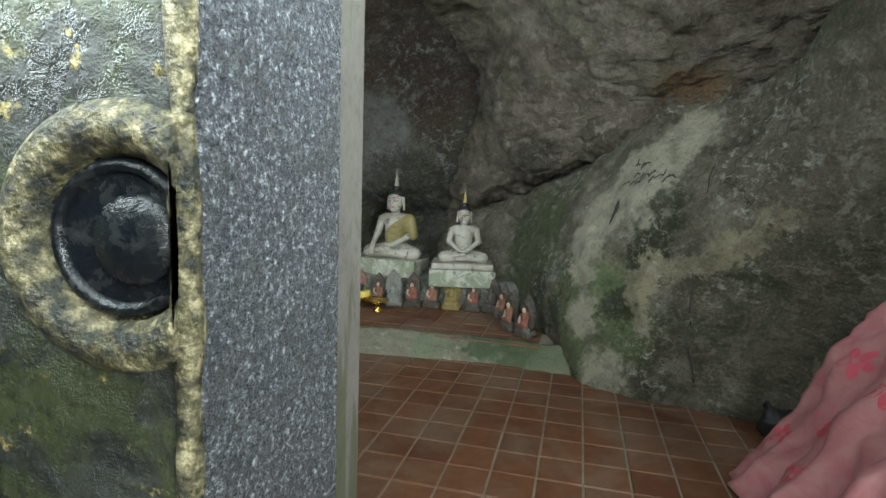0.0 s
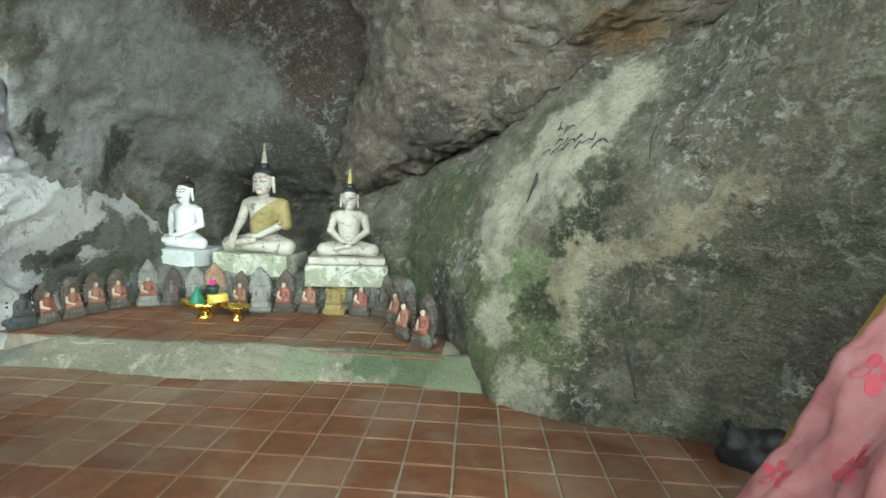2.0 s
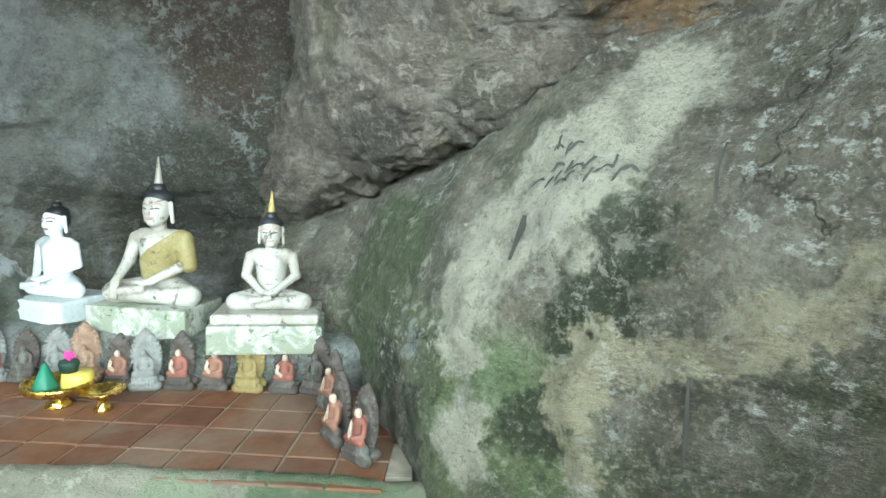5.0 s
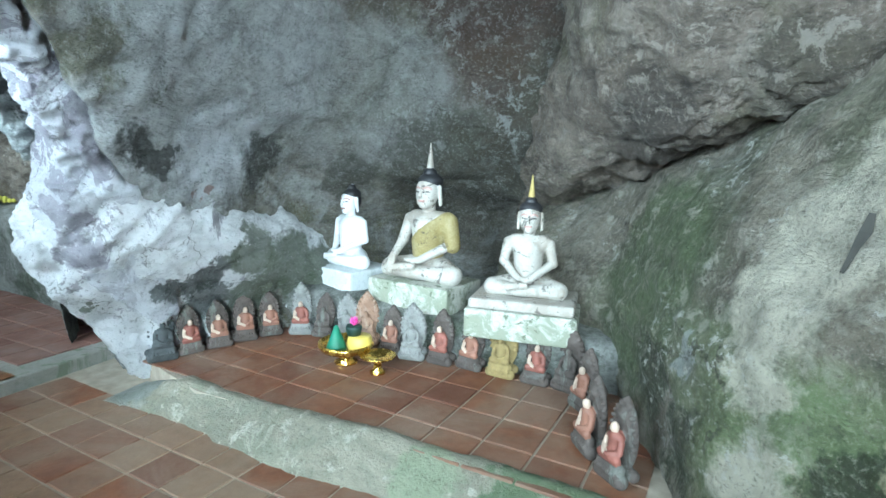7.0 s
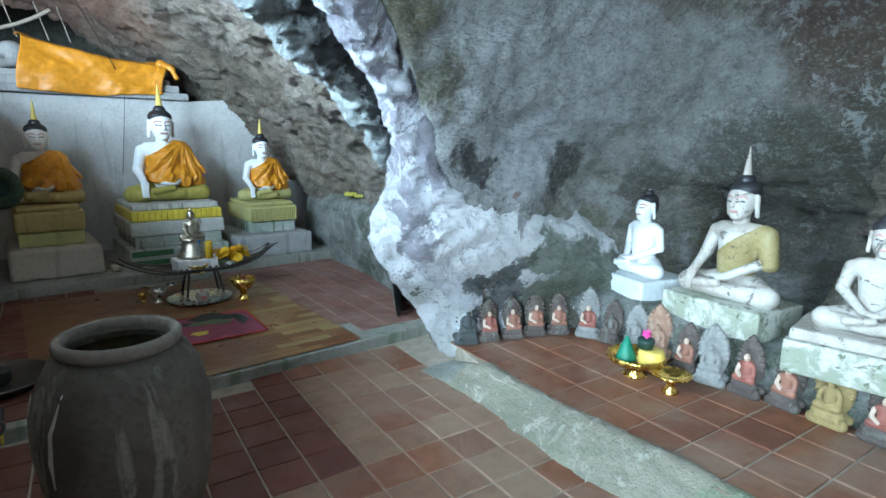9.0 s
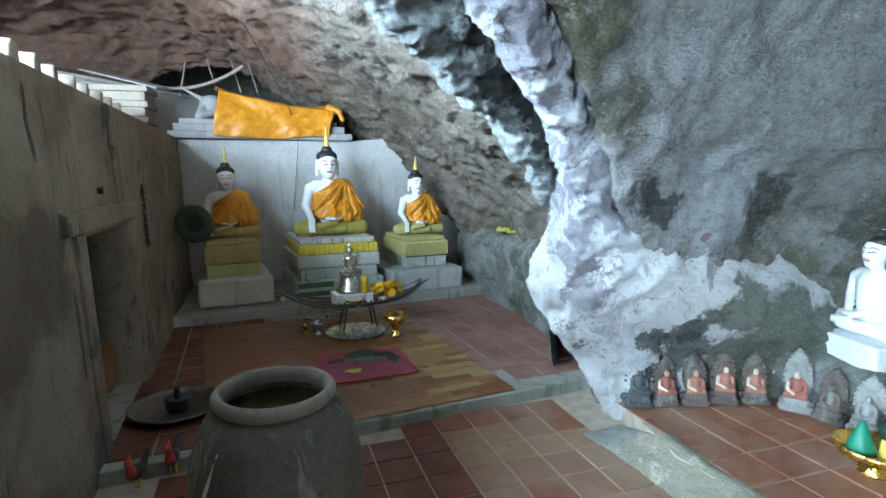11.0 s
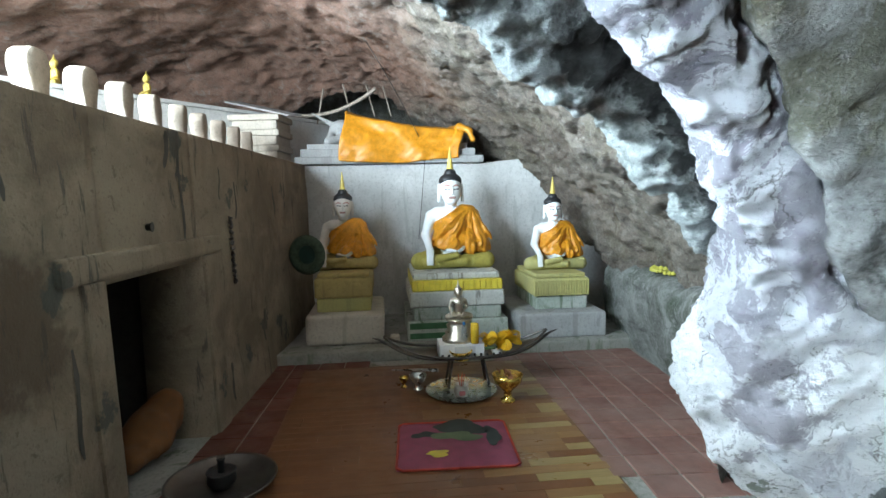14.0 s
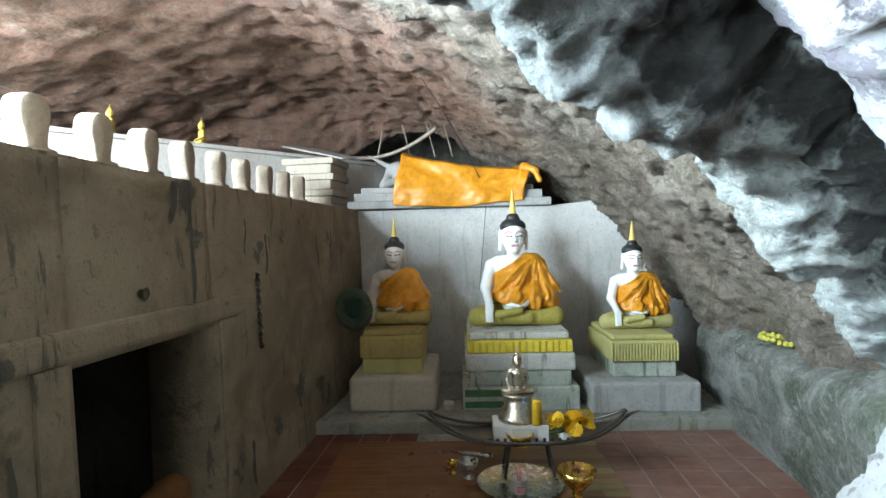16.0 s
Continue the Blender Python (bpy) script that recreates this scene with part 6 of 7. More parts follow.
vs, fs, nu, nv = [], [], 40, 12
for i in range(nu):
    u = i / (nu - 1) * 2 - 1
    half = 0.2 * (1 - abs(u) ** 2.4) + 0.012
    lift = 0.16 * abs(u) ** 3.2
    for j in range(nv):
        v = j / (nv - 1) * 2 - 1
        vs.append((half * v, 0.72 * u, 0.24 + lift + 0.05 * abs(v) ** 3 * (1 - abs(u))))
for i in range(nu - 1):
    for j in range(nv - 1):
        a = i * nv + j
        fs.append((a, a + nv, a + nv + 1, a + 1))
deck = mesh_object("deck", vs, fs, DARK_METAL, True, boat)
deck.modifiers.new("thick", "SOLIDIFY").thickness = 0.012
for u in (-1, 1):
    part("rail", tube([(u * (0.2 * (1 - abs(q) ** 2.4) + 0.012), 0.72 * q, 0.295 + 0.16 * abs(q) ** 3.2) for q in np.linspace(-1, 1, 31)], 0.011), DARK_METAL, boat, "", True)
    part("prow", tube([(0, u * 0.7, 0.39), (0, u * 0.76, 0.43), (0, u * 0.82, 0.45)], [0.014, 0.011, 0.004]), DARK_METAL, boat, "", True)
    for q in (-0.3, 0.3):
        part("leg", tube([(0.1 * u, 0.6 * q, 0.0), (0.07 * u, 0.45 * q, 0.24)], 0.012), DARK_METAL, boat, "", True)
for k in range(13):
    part("stud", lathe([(0.009, 0), (0.012, 0.012), (0.009, 0.024), (0.001, 0.026)], 8), BLACK, boat).matrix_world = pose(-5.12 + 0.165, 3.52 + 0.055 * k, Z + 0.29)
D = Z + 0.255
stand = thing("paper_box", pose(-5.14, 3.8, D), "white paper-covered box on the offering stand", "box")
part("carton", boxed(-0.12, 0.13, -0.19, 0.2, 0.0, 0.13, bevel=0.008), PAPER, stand)
part("paper_sheet", boxed(0.1325, 0.138, -0.06, 0.12, 0.0, 0.11, bevel=0.001), PAPER_GREY, stand, "printed grey paper sheet")
ob = new("silver_statuette", body_mesh("silver_statuette", seated(False) + head(), [SILVER_WORN] * 5, LO, HI, 0.019, 0.025))
ob.matrix_world = pose(-5.16, 3.8, D + 0.325, 0, 0, 90) @ Matrix.Scale(0.29, 4)
tagged(ob, "tarnished silver seated statuette on a tiered base", "statue")
turned("tiered_base", pose(-5.16, 3.8, D + 0.13), [(0.15, 0), (0.15, 0.03), (0.12, 0.045), (0.125, 0.08), (0.1, 0.095), (0.11, 0.14), (0.085, 0.155), (0.12, 0.185), (0.12, 0.197), (0.001, 0.198)], SILVER_WORN, "tarnished silver tiered base of a statuette", "base", 28)
bt = thing("water_bottle", pose(-5.04, 3.83, D + 0.13), "clear plastic water bottle with a blue cap", "bottle")
part("flask", lathe([(0.028, 0), (0.03, 0.01), (0.03, 0.11), (0.022, 0.14), (0.012, 0.155), (0.012, 0.165)], 20, True), CLEAR, bt, "", True)
part("cap", lathe([(0.014, 0.166), (0.014, 0.185), (0.012, 0.188)], 16, True), BLUE, bt, "blue screw cap")
jb = thing("juice_bottle", pose(-5.03, 3.92, D + 0.13), "amber yellow juice bottle on the box", "bottle")
part("flask", lathe([(0.033, 0), (0.036, 0.01), (0.036, 0.16), (0.03, 0.175), (0.012, 0.18)], 20, True), AMBER, jb, "", True)
turned("gold_bowl", pose(-4.98, 3.79, D + 0.01), bowl(0.1, 0.075, foot=0.75), BRASS, "ribbed golden bowl on the offering stand", "bowl")
bq = thing("flower_bunch", pose(-5.06, 4.12, D), "bunch of yellow marigold flowers in a small vase", "flowers")
part("vase", lathe([(0.04, 0), (0.045, 0.03), (0.06, 0.07), (0.055, 0.08), (0.001, 0.07)], 16), PAPER, bq, "", True)
part("leaves", boxed(-0.05, 0.05, -0.12, 0.12, 0.07, 0.09, bevel=0.008), LEAF, bq, "green leaves")
bm = bmesh.new()
for ring, (rr, zz, cnt) in enumerate(((0.034, 0, 12), (0.027, 0.01, 10), (0.018, 0.018, 8), (0.008, 0.024, 5))):
    for i in range(cnt):
        a = 2 * math.pi * i / cnt + ring * 0.4
        d = Vector((math.cos(a), math.sin(a), 0))
        t = Vector((-math.sin(a), math.cos(a), 0))
        p = [d * rr * 0.3 + Vector((0, 0, zz)), d * rr + t * 0.01 + Vector((0, 0, zz + 0.006)), d * rr * 1.15 + Vector((0, 0, zz + 0.002)), d * rr - t * 0.01 + Vector((0, 0, zz + 0.006))]
        bm.faces.new([bm.verts.new(q) for q in p])
flower_me = bpy.data.meshes.new("blossom")
bm.to_mesh(flower_me)
bm.free()
flower_me.materials.append(MARIGOLD)
rr = random.Random(8)
for k in range(26):
    f = new("blossom", flower_me)
    f.parent = bq
    f.matrix_world = pose(-5.02 + rr.uniform(-0.06, 0.07), 4.14 + rr.uniform(-0.14, 0.16), D + 0.1 + rr.uniform(0, 0.1), rr.uniform(-30, 30), rr.uniform(10, 70), rr.uniform(0, 360)) @ Matrix.Scale(1.45, 4)
pot = thing("incense_pot", pose(-4.78, 3.76, Z + 0.012), "small pale incense pot with pink flower motif and sticks", "pot")
part("body", lathe([(0.04, 0), (0.05, 0.01), (0.062, 0.05), (0.055, 0.09), (0.062, 0.105), (0.055, 0.105), (0.05, 0.085), (0.001, 0.08)], 24), PORCELAIN, pot, "", True)
part("motif", boxed(0.055, 0.064, -0.025, 0.025, 0.03, 0.065, bevel=0.01), PINK_PAINT, pot, "pink flower motif")
for k in range(5):
    part("incense_stick", tube([(0.012 * math.cos(k * 1.3), 0.012 * math.sin(k * 1.3), 0.08), (0.03 * math.cos(k * 1.3), 0.03 * math.sin(k * 1.3), 0.19)], 0.0022, 6), RED_TRIM, pot)
turned("silver_bowl", pose(-5.05, 3.42, Z), bowl(0.075, 0.13, foot=0.55), SILVER, "polished silver footed bowl on the floor", "bowl")
turned("brass_cup", pose(-5.12, 3.3, Z), bowl(0.04, 0.09, foot=0.7), BRASS, "small tarnished brass cup on the floor", "cup")
gb = turned("gold_cup", pose(-4.66, 4.12, Z), [(0.06, 0), (0.062, 0.01), (0.035, 0.03), (0.03, 0.08), (0.06, 0.11), (0.11, 0.16), (0.125, 0.22), (0.12, 0.22), (0.1, 0.16), (0.001, 0.13)], BRASS, "golden footed offering bowl with dried leaves", "bowl")
lv = thing("dried_leaves", pose(-4.66, 4.12, Z + 0.15), "dried brown leaves in a golden bowl", "leaves")
for k in range(14):
    bm = bmesh.new()
    bm.faces.new([bm.verts.new(q) for q in ((0, 0, 0), (0.02, 0.03, 0.012), (0, 0.07, 0.004), (-0.02, 0.03, 0.012))])
    o = part("leaf", bm, DRY_LEAF, lv)
    o.matrix_world = pose(-4.66 + rr.uniform(-0.05, 0.05), 4.12 + rr.uniform(-0.06, 0.05), Z + 0.16 + rr.uniform(0, 0.06), rr.uniform(-50, 50), rr.uniform(-50, 50), rr.uniform(0, 360))
sw = part("ladle", tube([(-5.2, 3.2, Z + 0.13), (-5.14, 3.45, Z + 0.14), (-5.08, 3.6, Z + 0.145)], [0.006, 0.012, 0.016]), SILVER, None, "", True)
tagged(sw, "long metal ladle lying across the bowls", "ladle")

# ---- by the doorway ----
pan = thing("iron_tray", pose(-3.62, 2.2, Z), "black round iron tray with an incense burner", "tray")
part("dish", lathe([(0.25, 0), (0.3, 0.05), (0.31, 0.055), (0.305, 0.062), (0.29, 0.052), (0.24, 0.008), (0.001, 0.006)], 48), DARK_METAL, pan, "", True)
part("burner", lathe([(0.06, 0.008), (0.08, 0.04), (0.08, 0.09), (0.085, 0.1), (0.075, 0.1), (0.001, 0.09)], 24), BLACK, pan, "", True)
part("candle_stub", lathe([(0.02, 0.09), (0.02, 0.16), (0.026, 0.17), (0.001, 0.175)], 12), BLACK, pan, "", True)


def rooster(m, label):
    s = [("e", (0, 0, 0.1), (0.035, 0.06, 0.04), 0), ("c", (0, -0.04, 0.11), (0, -0.055, 0.17), (0.026, 0.016), 1), ("e", (0, -0.062, 0.185), (0.017, 0.02, 0.018), 1), ("c", (0, -0.055, 0.2), (0, -0.04, 0.21), (0.008, 0.009), 1),
         ("c", (0, 0.05, 0.11), (0, 0.1, 0.17), (0.022, 0.012), 0), ("c", (-0.015, 0.0, 0.07), (-0.015, 0.0, 0.005), (0.008, 0.007), 2), ("c", (0.015, 0.0, 0.07), (0.015, 0.0, 0.005), (0.008, 0.007), 2)]
    ob = new("rooster_figurine", body_mesh("rooster_figurine", s, [BLACK, RED_TRIM, YELLOW_PAINT], (-0.06, -0.1, -0.01), (0.06, 0.14, 0.24), 0.007, 0.012))
    ob.matrix_world = m
    return tagged(ob, label, "figurine", "rooster figurines")


rooster(pose(-2.84, 2.03, 0.006, 0, 0, 60), "small black and red rooster figurine on the floor")
rooster(pose(-2.93, 2.2, 0.006, 0, 0, 75), "small black and red rooster figurine on the floor")
ob = new("folded_cloth", body_mesh("folded_cloth", [("e", (-4.15, 1.6, 0.24), (0.26, 0.16, 0.15), 0), ("e", (-4.3, 1.65, 0.34), (0.12, 0.12, 0.12), 0), ("e", (-3.95, 1.6, 0.2), (0.2, 0.14, 0.1), 0)], [DULL_ORANGE], (-4.6, 1.35, 0.06), (-3.6, 1.9, 0.55), 0.022, 0.08,
                                        lambda p, d: d + 0.05 * fbm(p, 0.15, 3, 7)))
tagged(ob, "dull orange cloth bundle lying in the doorway", "cloth")
wr = thing("wreath", pose(-6.5, 2.32, 1.15, 90, 0, 70), "faded round green wreath leaning in the corner", "wreath")
part("ring", lathe([(0.11, -0.03), (0.18, -0.045), (0.22, 0), (0.18, 0.045), (0.11, 0.03), (0.1, 0), (0.11, -0.03)], 36, cap=False), WREATH, wr, "", True)
part("disc", lathe([(0.1, -0.02), (0.1, 0.0), (0.001, 0.004)], 28), GREEN_DARK, wr)
gar = thing("garland", pose(-5.25, 5.76, 0.99), "yellow-green flower garland lying on the rock ledge", "garland")
bmg = bpy.data.meshes.new("bead")
bm = bmesh.new()
bmesh.ops.create_icosphere(bm, subdivisions=1, radius=0.024)
bm.to_mesh(bmg)
bm.free()
bmg.materials.append(GARLAND)
for k in range(20):
    a = 2 * math.pi * k / 20
    o = new("bead", bmg)
    o.parent = gar
    o.matrix_world = pose(-5.25 + 0.2 * math.cos(a), 5.76 + 0.08 * math.sin(a), 1.02 + rr.uniform(-0.008, 0.012))

# ---- chains, cables and roots ----
ch = part("hanging_chain", tube([(-4.9 + 0.004 * math.sin(k * 1.7), face_y(-4.9, 1.5 - 0.02 * k) + 0.03 + 0.005 * math.cos(k * 2.1), 1.62 - 0.021 * k) for k in range(26)], [0.012 if k % 2 else 0.02 for k in range(26)], 8), DARK_METAL)
tagged(ch, "dark bead chain hanging on the plaster wall", "chain")


def cable(name, a, b, sag, r, mat, label, cat):
    pts = [Vector(a).lerp(Vector(b), t) + Vector((0, 0, -sag * 4 * t * (1 - t))) for t in np.linspace(0, 1, 24)]
    return tagged(part(name, tube(pts, r, 6), mat, None, "", True), label, cat)


cable("hanging_wire", (-7.0, 2.9, 3.75), (-7.66, 3.65, 2.55), -0.06, 0.006, DARK_METAL, "thin dark wire hanging from the rock roof", "wire")
cable("hanging_wire", (-7.62, 3.72, 2.24), (-7.7, 3.62, 1.2), 0.01, 0.004, DARK_METAL, "thin cord hanging down the pale wall", "wire")
cable("dry_root", (-8.9, 1.9, 3.02), (-8.6, 3.1, 3.35), 0.13, 0.026, ROOT, "pale dry root spanning the dark hollow", "root")
cable("dry_root", (-9.1, 2.3, 3.45), (-9.0, 2.2, 2.9), 0.0, 0.012, ROOT, "thin dry root hanging from the roof", "root")
for y in (2.6, 2.95, 3.2):
    cable("dry_root", (-9.0, y, 3.5), (-8.9, y + 0.12, 3.0), 0.0, 0.009, ROOT, "thin dry root hanging from the roof", "root")
plank = tagged(part("roof_plank", boxed(-0.55, 0.55, -0.14, 0.14, -0.012, 0.012, bevel=0.004), WEATHERED_WOOD), "weathered grey plank leaning on the cornice", "plank")
plank.matrix_world = pose(-8.3, 1.55, 3.02, 8, 14, 62)
tagged(part("rubble", boxed(-6.35, -6.2, 3.2, 3.3, 0.2, 0.27, bevel=0.02), CREAM), "small broken plaster piece on the ledge", "rubble")

# ---- offerings on the platform ----
P = PLATFORM
gt = thing("gold_tray", pose(-1.15, 5.5, P + 0.002), "golden footed offering tray with a green cone and pink flower", "tray")
part("dish", lathe([(0.075, 0), (0.08, 0.01), (0.05, 0.03), (0.045, 0.06), (0.08, 0.085), (0.17, 0.1), (0.19, 0.13), (0.185, 0.15), (0.178, 0.15), (0.165, 0.115), (0.001, 0.105)], 40), BRASS, gt, "", True)
part("leaf_cone", lathe([(0.068, 0.108), (0.064, 0.13), (0.012, 0.265), (0.001, 0.27)], 24), GREEN_CONE, gt, "green folded-leaf cone", True).matrix_world = pose(-1.2, 5.46, P)
part("gold_box", lathe([(0.08, 0.108), (0.085, 0.13), (0.08, 0.19), (0.07, 0.2), (0.001, 0.2)], 24), GOLD_PAINT, gt, "", True).matrix_world = pose(-1.06, 5.53, P)
part("dark_cup", lathe([(0.045, 0.2), (0.055, 0.25), (0.05, 0.265), (0.001, 0.255)], 20), GREEN_DARK, gt, "", True).matrix_world = pose(-1.1, 5.52, P)
for k in range(14):
    bm = bmesh.new()
    bm.faces.new([bm.verts.new(q) for q in ((0, 0, 0), (0.016, 0.02, 0.03), (0, 0.03, 0.06), (-0.016, 0.02, 0.03))])
    part("petal", bm, HOT_PINK, gt).matrix_world = pose(-1.1, 5.52, P + 0.262, rr.uniform(-25, 25), 0, k * 137.5)
turned("gold_dish", pose(-0.87, 5.44, P + 0.001), [(0.05, 0), (0.052, 0.012), (0.028, 0.03), (0.026, 0.07), (0.06, 0.09), (0.115, 0.115), (0.118, 0.125), (0.11, 0.125), (0.06, 0.1), (0.001, 0.095)], BRASS, "small golden footed dish on the tiles", "dish", 36)

# ---- cloth and bag by the entrance ----
vs, fs, nu, nv = [], [], 60, 50
for i in range(nu):
    u = i / (nu - 1)
    for j in range(nv):
        v = j / (nv - 1)
        a = Vector((1.86, 3.0, 0.02)).lerp(Vector((2.62, 2.78, 1.5)), v ** 0.95)
        b = Vector((1.7, 1.9, 0.02)).lerp(Vector((2.7, 2.1, 1.7)), v ** 0.95)
        p = a.lerp(b, u)
        f = 0.03 * math.sin(15 * u + 3.2 * v) * (1 - 0.5 * v) + 0.02 * math.sin(37 * u + 9 * v) * (1 - v)
        q = 0.16 * float(fbm(np.array([[u * 2.2, v * 2.2, 0.3]]), 0.5, 4, 5)[0])
        spread = 0.1 * max(0, 0.18 - v) / 0.18
        vs.append((p.x - 0.8 * (f + q) - spread, p.y + 0.3 * f, max(0.012, p.z + 0.5 * (f + q))))
for i in range(nu - 1):
    for j in range(nv - 1):
        a = i * nv + j
        fs.append((a, a + 1, a + nv + 1, a + nv))
cur = thing("floral_cloth", pose(0, 0, 0), "pink cloth printed with red blossoms hanging to the floor", "cloth")
cl = mesh_object("drape", vs, fs, PINK_FLORAL, True, cur)
cl.modifiers.new("thick", "SOLIDIFY").thickness = 0.004
grid = np.array(vs).reshape(nu, nv, 3)
for k, (i, j, s) in enumerate(((8, 22, 0.1), (20, 30, 0.1), (4, 36, 0.07), (16, 13, 0.09), (30, 20, 0.1), (10, 42, 0.08), (28, 38, 0.1), (5, 8, 0.07), (36, 30, 0.1), (24, 6, 0.08))):
    o = grid[i, j]
    eu, ev = grid[i + 1, j] - o, grid[i, j + 1] - o
    eu, ev = eu / np.linalg.norm(eu), ev / np.linalg.norm(ev)
    nn = np.cross(eu, ev)
    bm = bmesh.new()
    for pet in range(5):
        a = 2 * math.pi * pet / 5 + k
        ring = []
        for q in range(10):
            b = 2 * math.pi * q / 10
            lu, lv = 0.055 + 0.042 * math.cos(b), 0.026 * math.sin(b)
            x, y = (lu * math.cos(a) - lv * math.sin(a)) * s / 0.1, (lu * math.sin(a) + lv * math.cos(a)) * s / 0.1
            ii, jj = min(nu - 2, max(0, i + x / np.linalg.norm(grid[i + 1, j] - o))), min(nv - 2, max(0, j + y / np.linalg.norm(grid[i, j + 1] - o)))
            i0, j0 = int(ii), int(jj)
            w = (grid[i0, j0] * (1 - ii + i0) + grid[i0 + 1, j0] * (ii - i0)) * (1 - jj + j0) + (grid[i0, j0 + 1] * (1 - ii + i0) + grid[i0 + 1, j0 + 1] * (ii - i0)) * (jj - j0)
            ring.append(bm.verts.new(w + nn * 0.007))
        bm.faces.new(ring)
    part("printed_blossom", bm, ROSE_PRINT, cur)
bd = thing("leaning_board", pose(2.14, 3.24, 0.0, 0, 25, -14), "mustard painted board leaning behind the cloth", "board")
part("plank", boxed(-0.02, 0.02, -0.05, 0.05, 0.0, 1.5, bevel=0.004), MUSTARD, bd)
bg = [("c", (2.2, 3.52, 0.07), (2.42, 3.42, 0.07), (0.085, 0.085), 0), ("c", (2.22, 3.5, 0.12), (2.36, 3.44, 0.15), (0.07, 0.06), 0), ("c", (2.18, 3.5, 0.15), (2.16, 3.52, 0.23), (0.02, 0.008), 0, 0.03)]
ob = new("bag", body_mesh("bag", bg, [BLACK_CLOTH], (2.0, 3.25, -0.02), (2.6, 3.7, 0.32), 0.012, 0.05, lambda p, d: d + 0.06 * fbm(p, 0.09, 4, 3)))
tagged(ob, "black crumpled bag at the foot of the rock", "bag")

# ---- painted marks and cracks laid on the surfaces ----
from mathutils.bvhtree import BVHTree


def surface(ob):
    me = ob.data
    return BVHTree.FromPolygons([v.co.copy() for v in me.vertices], [tuple(p.vertices) for p in me.polygons])


def ribbon(tree, pts, width, mat, name, lift=0.006):
    """A thin strip laid on a surface along pts."""
    bm = bmesh.new()
    last = None
    for i, p in enumerate(pts):
        p = Vector(p)
        d = (Vector(pts[min(i + 1, len(pts) - 1)]) - Vector(pts[max(i - 1, 0)])).normalized()
        hit, nrm, _, _ = tree.find_nearest(p)
        side = d.cross(nrm).normalized()
        w = width * (0.75 + 0.5 * random.random()) * (0.5 if i in (0, len(pts) - 1) else 1)
        q = []
        for sgn in (-0.5, 0.5):
            h, n2, _, _ = tree.find_nearest(hit + side * w * sgn)
            q.append(bm.verts.new(h + n2 * lift * (1 if n2.dot(Vector((0, 2, 1)) - h) > 0 else -1)))
        if last:
            bm.faces.new((last[0], last[1], q[1], q[0]))
        last = q
    return part(name, bm, mat)


random.seed(4)
rock_tree = surface(bpy.data.objects["right_rock_wall"])
marks = thing("painted_letters", pose(0, 0, 0), "faded black hand-painted writing on the pale rock", "writing")
ax, up = Vector((0.21, -0.33, 0.0)).normalized(), Vector((0.25, 0.1, 0.6)).normalized()
for k, (a, b, l, tilt) in enumerate(((0.0, 0.03, 0.05, 0.2), (0.06, 0.03, 0.05, 1.2), (0.03, -0.05, 0.06, 0.3), (0.1, -0.05, 0.05, 1.4), (0.15, -0.06, 0.06, 0.1), (0.2, -0.04, 0.06, 1.0), (-0.04, -0.12, 0.06, 0.4),
                                   (0.03, -0.12, 0.05, 1.3), (0.1, -0.13, 0.06, 0.2), (0.27, -0.06, 0.07, 0.5), (0.34, -0.07, 0.07, 1.2), (0.37, -0.05, 0.06, 0.1), (0.0, 0.06, 0.05, 1.5), (0.09, 0.04, 0.06, 0.6), (0.06, -0.09, 0.05, 1.5), (0.13, -0.1, 0.05, 0.8), (0.22, -0.09, 0.06, 1.4), (0.3, -0.02, 0.05, 1.5))):
    o = Vector((1.46, 4.52, 1.68)) + ax * a + up * b
    dd = ax * math.cos(tilt) + up * math.sin(tilt)
    ribbon(rock_tree, [o + dd * l * 1.2 * t + up * 0.012 * math.cos(5 * t) for t in np.linspace(-0.5, 0.5, 7)], 0.0125, INK, "stroke").parent = marks
st = thing("rock_stain", pose(0, 0, 0), "dark vertical crack and damp streak on the rock", "crack", kind="structure")
for pts, w in (([(1.345, 4.5, 1.42), (1.34, 4.5, 1.36), (1.33, 4.5, 1.3), (1.33, 4.5, 1.22)], 0.045), ([(1.86, 4.0, 1.72), (1.84, 3.98, 1.62), (1.84, 3.96, 1.5)], 0.015),
               ([(1.77, 3.9, 0.95), (1.76, 3.88, 0.82), (1.76, 3.87, 0.7), (1.77, 3.86, 0.6)], 0.02), ([(1.73, 3.88, 0.56), (1.76, 3.87, 0.45), (1.79, 3.85, 0.33), (1.82, 3.84, 0.2)], 0.02)):
    ribbon(rock_tree, pts, w, DAMP_STREAK, "streak").parent = st
wall_tree = {n: surface(bpy.data.objects[n]) for n in ("wall_far", "wall_lintel", "wall_near")}
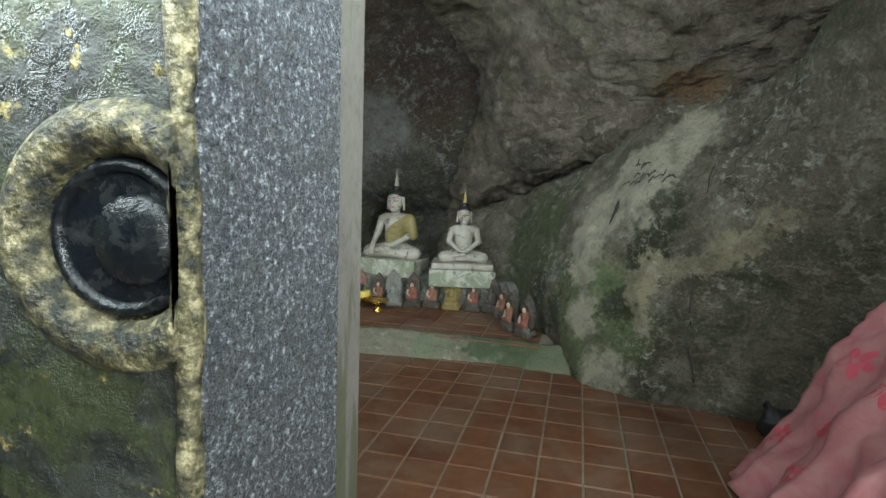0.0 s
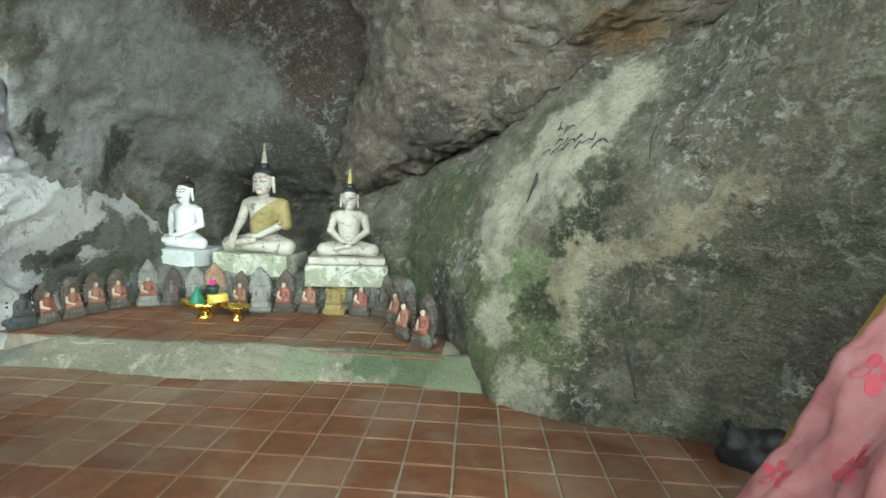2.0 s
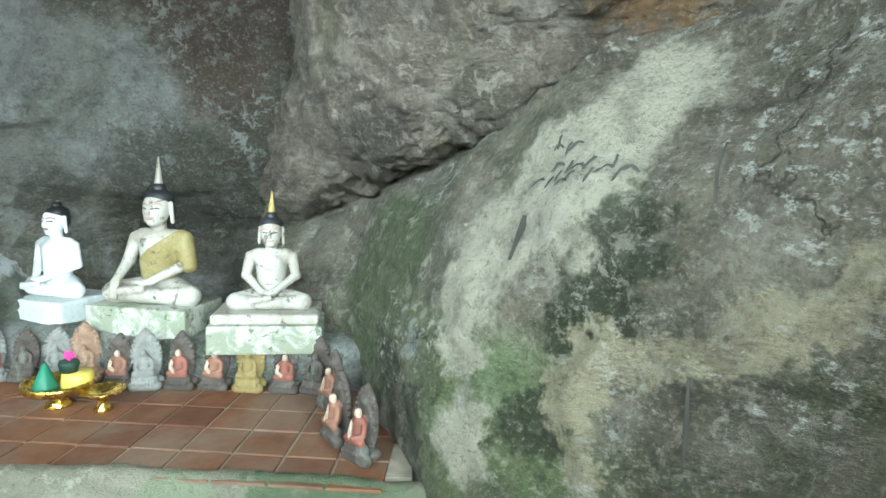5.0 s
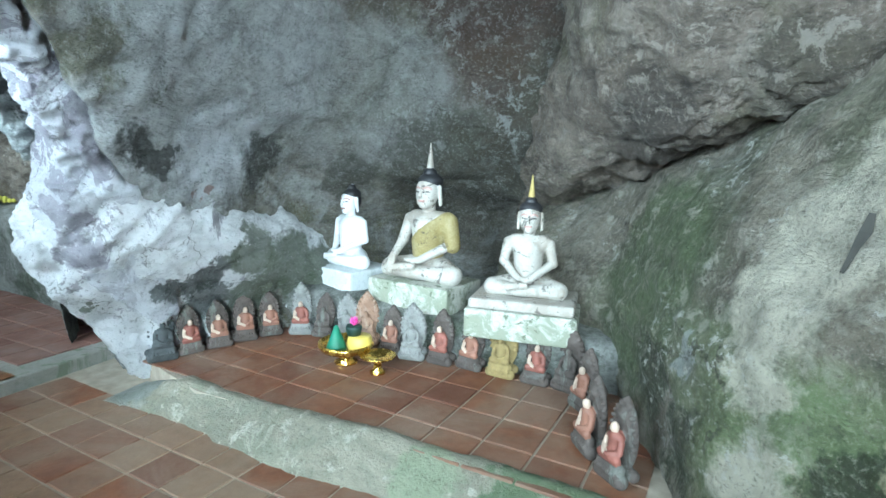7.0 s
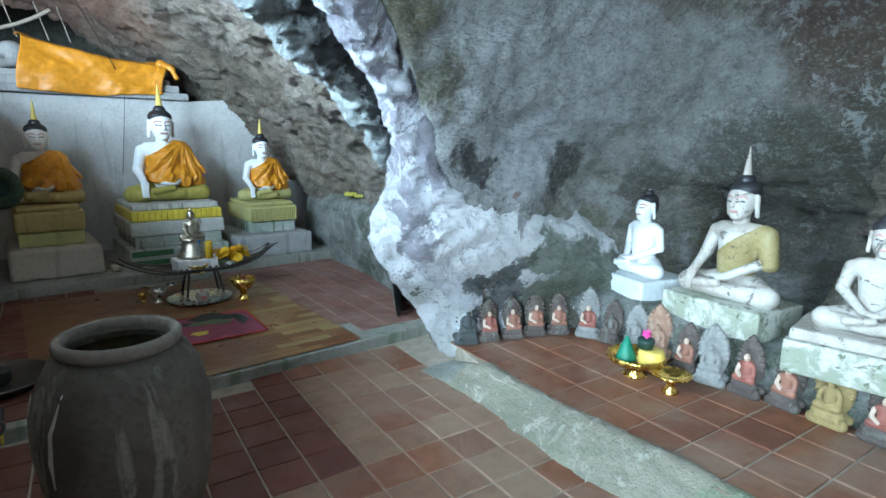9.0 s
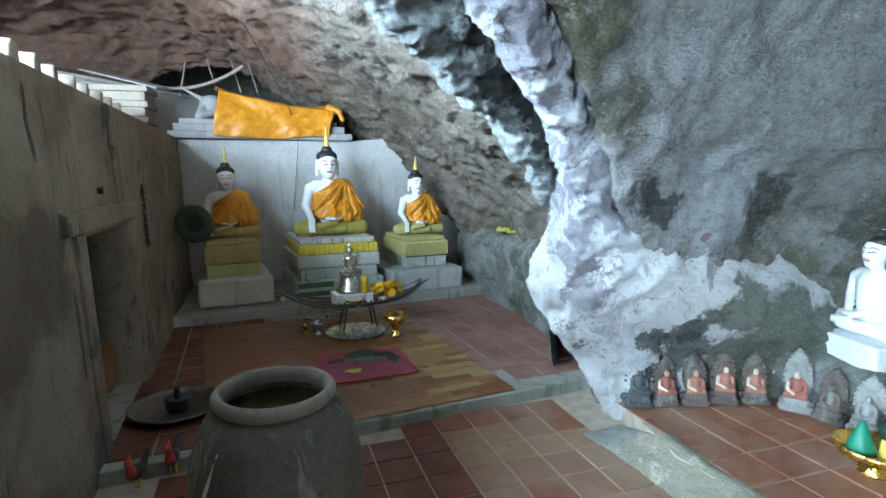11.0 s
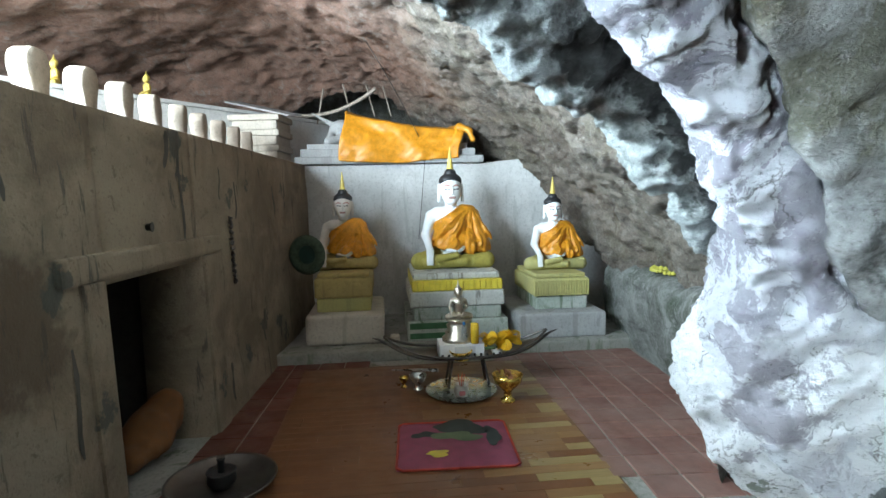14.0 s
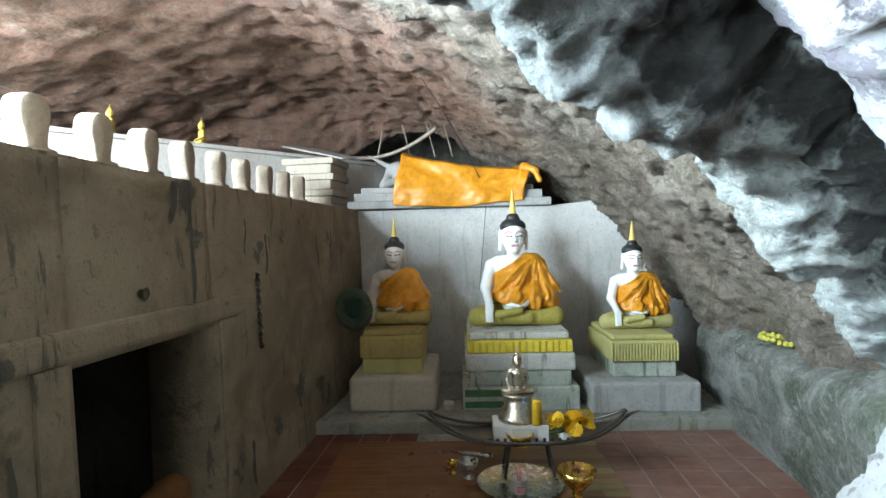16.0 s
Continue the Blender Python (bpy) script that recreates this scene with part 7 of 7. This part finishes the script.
for n, x, z0, z1, w in (("wall_lintel", -4.2, 2.19, 1.5, 0.035), ("wall_lintel", -4.05, 2.18, 1.95, 0.05), ("wall_far", -4.8, 2.0, 1.75, 0.02), ("wall_far", -5.1, 1.9, 1.6, 0.03), ("wall_far", -6.2, 1.9, 1.6, 0.04),
                        ("wall_far", -6.6, 1.95, 1.65, 0.04), ("wall_far", -5.6, 0.75, 0.45, 0.04), ("wall_far", -6.1, 0.6, 0.35, 0.05), ("wall_far", -4.75, 0.5, 0.2, 0.04), ("wall_near", -3.0, 1.1, 0.6, 0.03), ("wall_near", -2.7, 2.1, 1.75, 0.03)):
    pts = [(x + 0.03 * math.sin(5 * t + x * 7) * t, face_y(x, z0), z0 + (z1 - z0) * t) for t in np.linspace(0, 1, 9)]
    tagged(ribbon(wall_tree[n], pts, w, DARK_STAIN, "drip_stain", 0.004), "black drip stain running down the plaster wall", "stain", kind="structure")
hl = part("drain_hole", lathe([(0.026, 0), (0.03, 0.004), (0.022, 0.006), (0.02, -0.03), (0.001, -0.03)], 16), DARK_STAIN, None, "", True)
hl.matrix_world = pose(-3.757, face_y(-3.757, 1.6) + 0.012, 1.6, -90)
tagged(hl, "small round drain hole in the plaster wall", "hole", kind="structure")

# ---- floor tiles ----
floor_low = tagged(new("floor"), "worn terracotta tile floor of the cave", "floor", kind="structure")


def low_inside(x, y):
    return -2.9 < x < 2.6 and 1.0 < y < curb_line(x) + 0.16 and y > 2.0 - 0.9 * max(0, x + 0.3) and x + 0.72 * (y - 3.5) < 2.45


lay_tiles(floor_low, 0.2385, 0.012, -5.6, 1.256, 3.152, 0.0, low_inside,
          lambda x, y, i, j: TILE_RED if (x < -1.62 and y < 3.75 - 0.098 * (x + 2.55) and x > -3) else (TILE_PALE if (-2.7 < x < -0.9 and y > 3.3 and noise.noise(Vector((x * 1.7, y * 1.7, 3))) + 0.25 * noise.noise(Vector((i * 3.7, j * 5.1, 0))) > -0.08) else TILE))
floor_platform = tagged(new("floor_platform"), "terracotta tiles with pale joints on the platform", "floor", kind="structure")
lay_tiles(floor_platform, 0.265, 0.013, -6.0, -0.74, 5.274, PLATFORM, lambda x, y: 4.72 + 0.1 * max(0, -0.9 - x) < y < 6.1 and -2.35 + 0.25 * (y - 4.9) < x < 0.9, lambda x, y, i, j: TILE)
floor_upper = tagged(new("floor_upper"), "mauve-brown square tiles of the shrine floor", "floor", kind="structure")
lay_tiles(floor_upper, 0.25, 0.012, -3.0, -4.9, 4.69, UPPER, lambda x, y: (4.3 < y < 5.75 or 1.95 < y < 3.1) and -6.05 < x < -3.1 and (y < 3.2 or x + 0.9 * (5.0 - y) < -3.0), lambda x, y, i, j: TILE_MAUVE if y > 4 else TILE_RED)
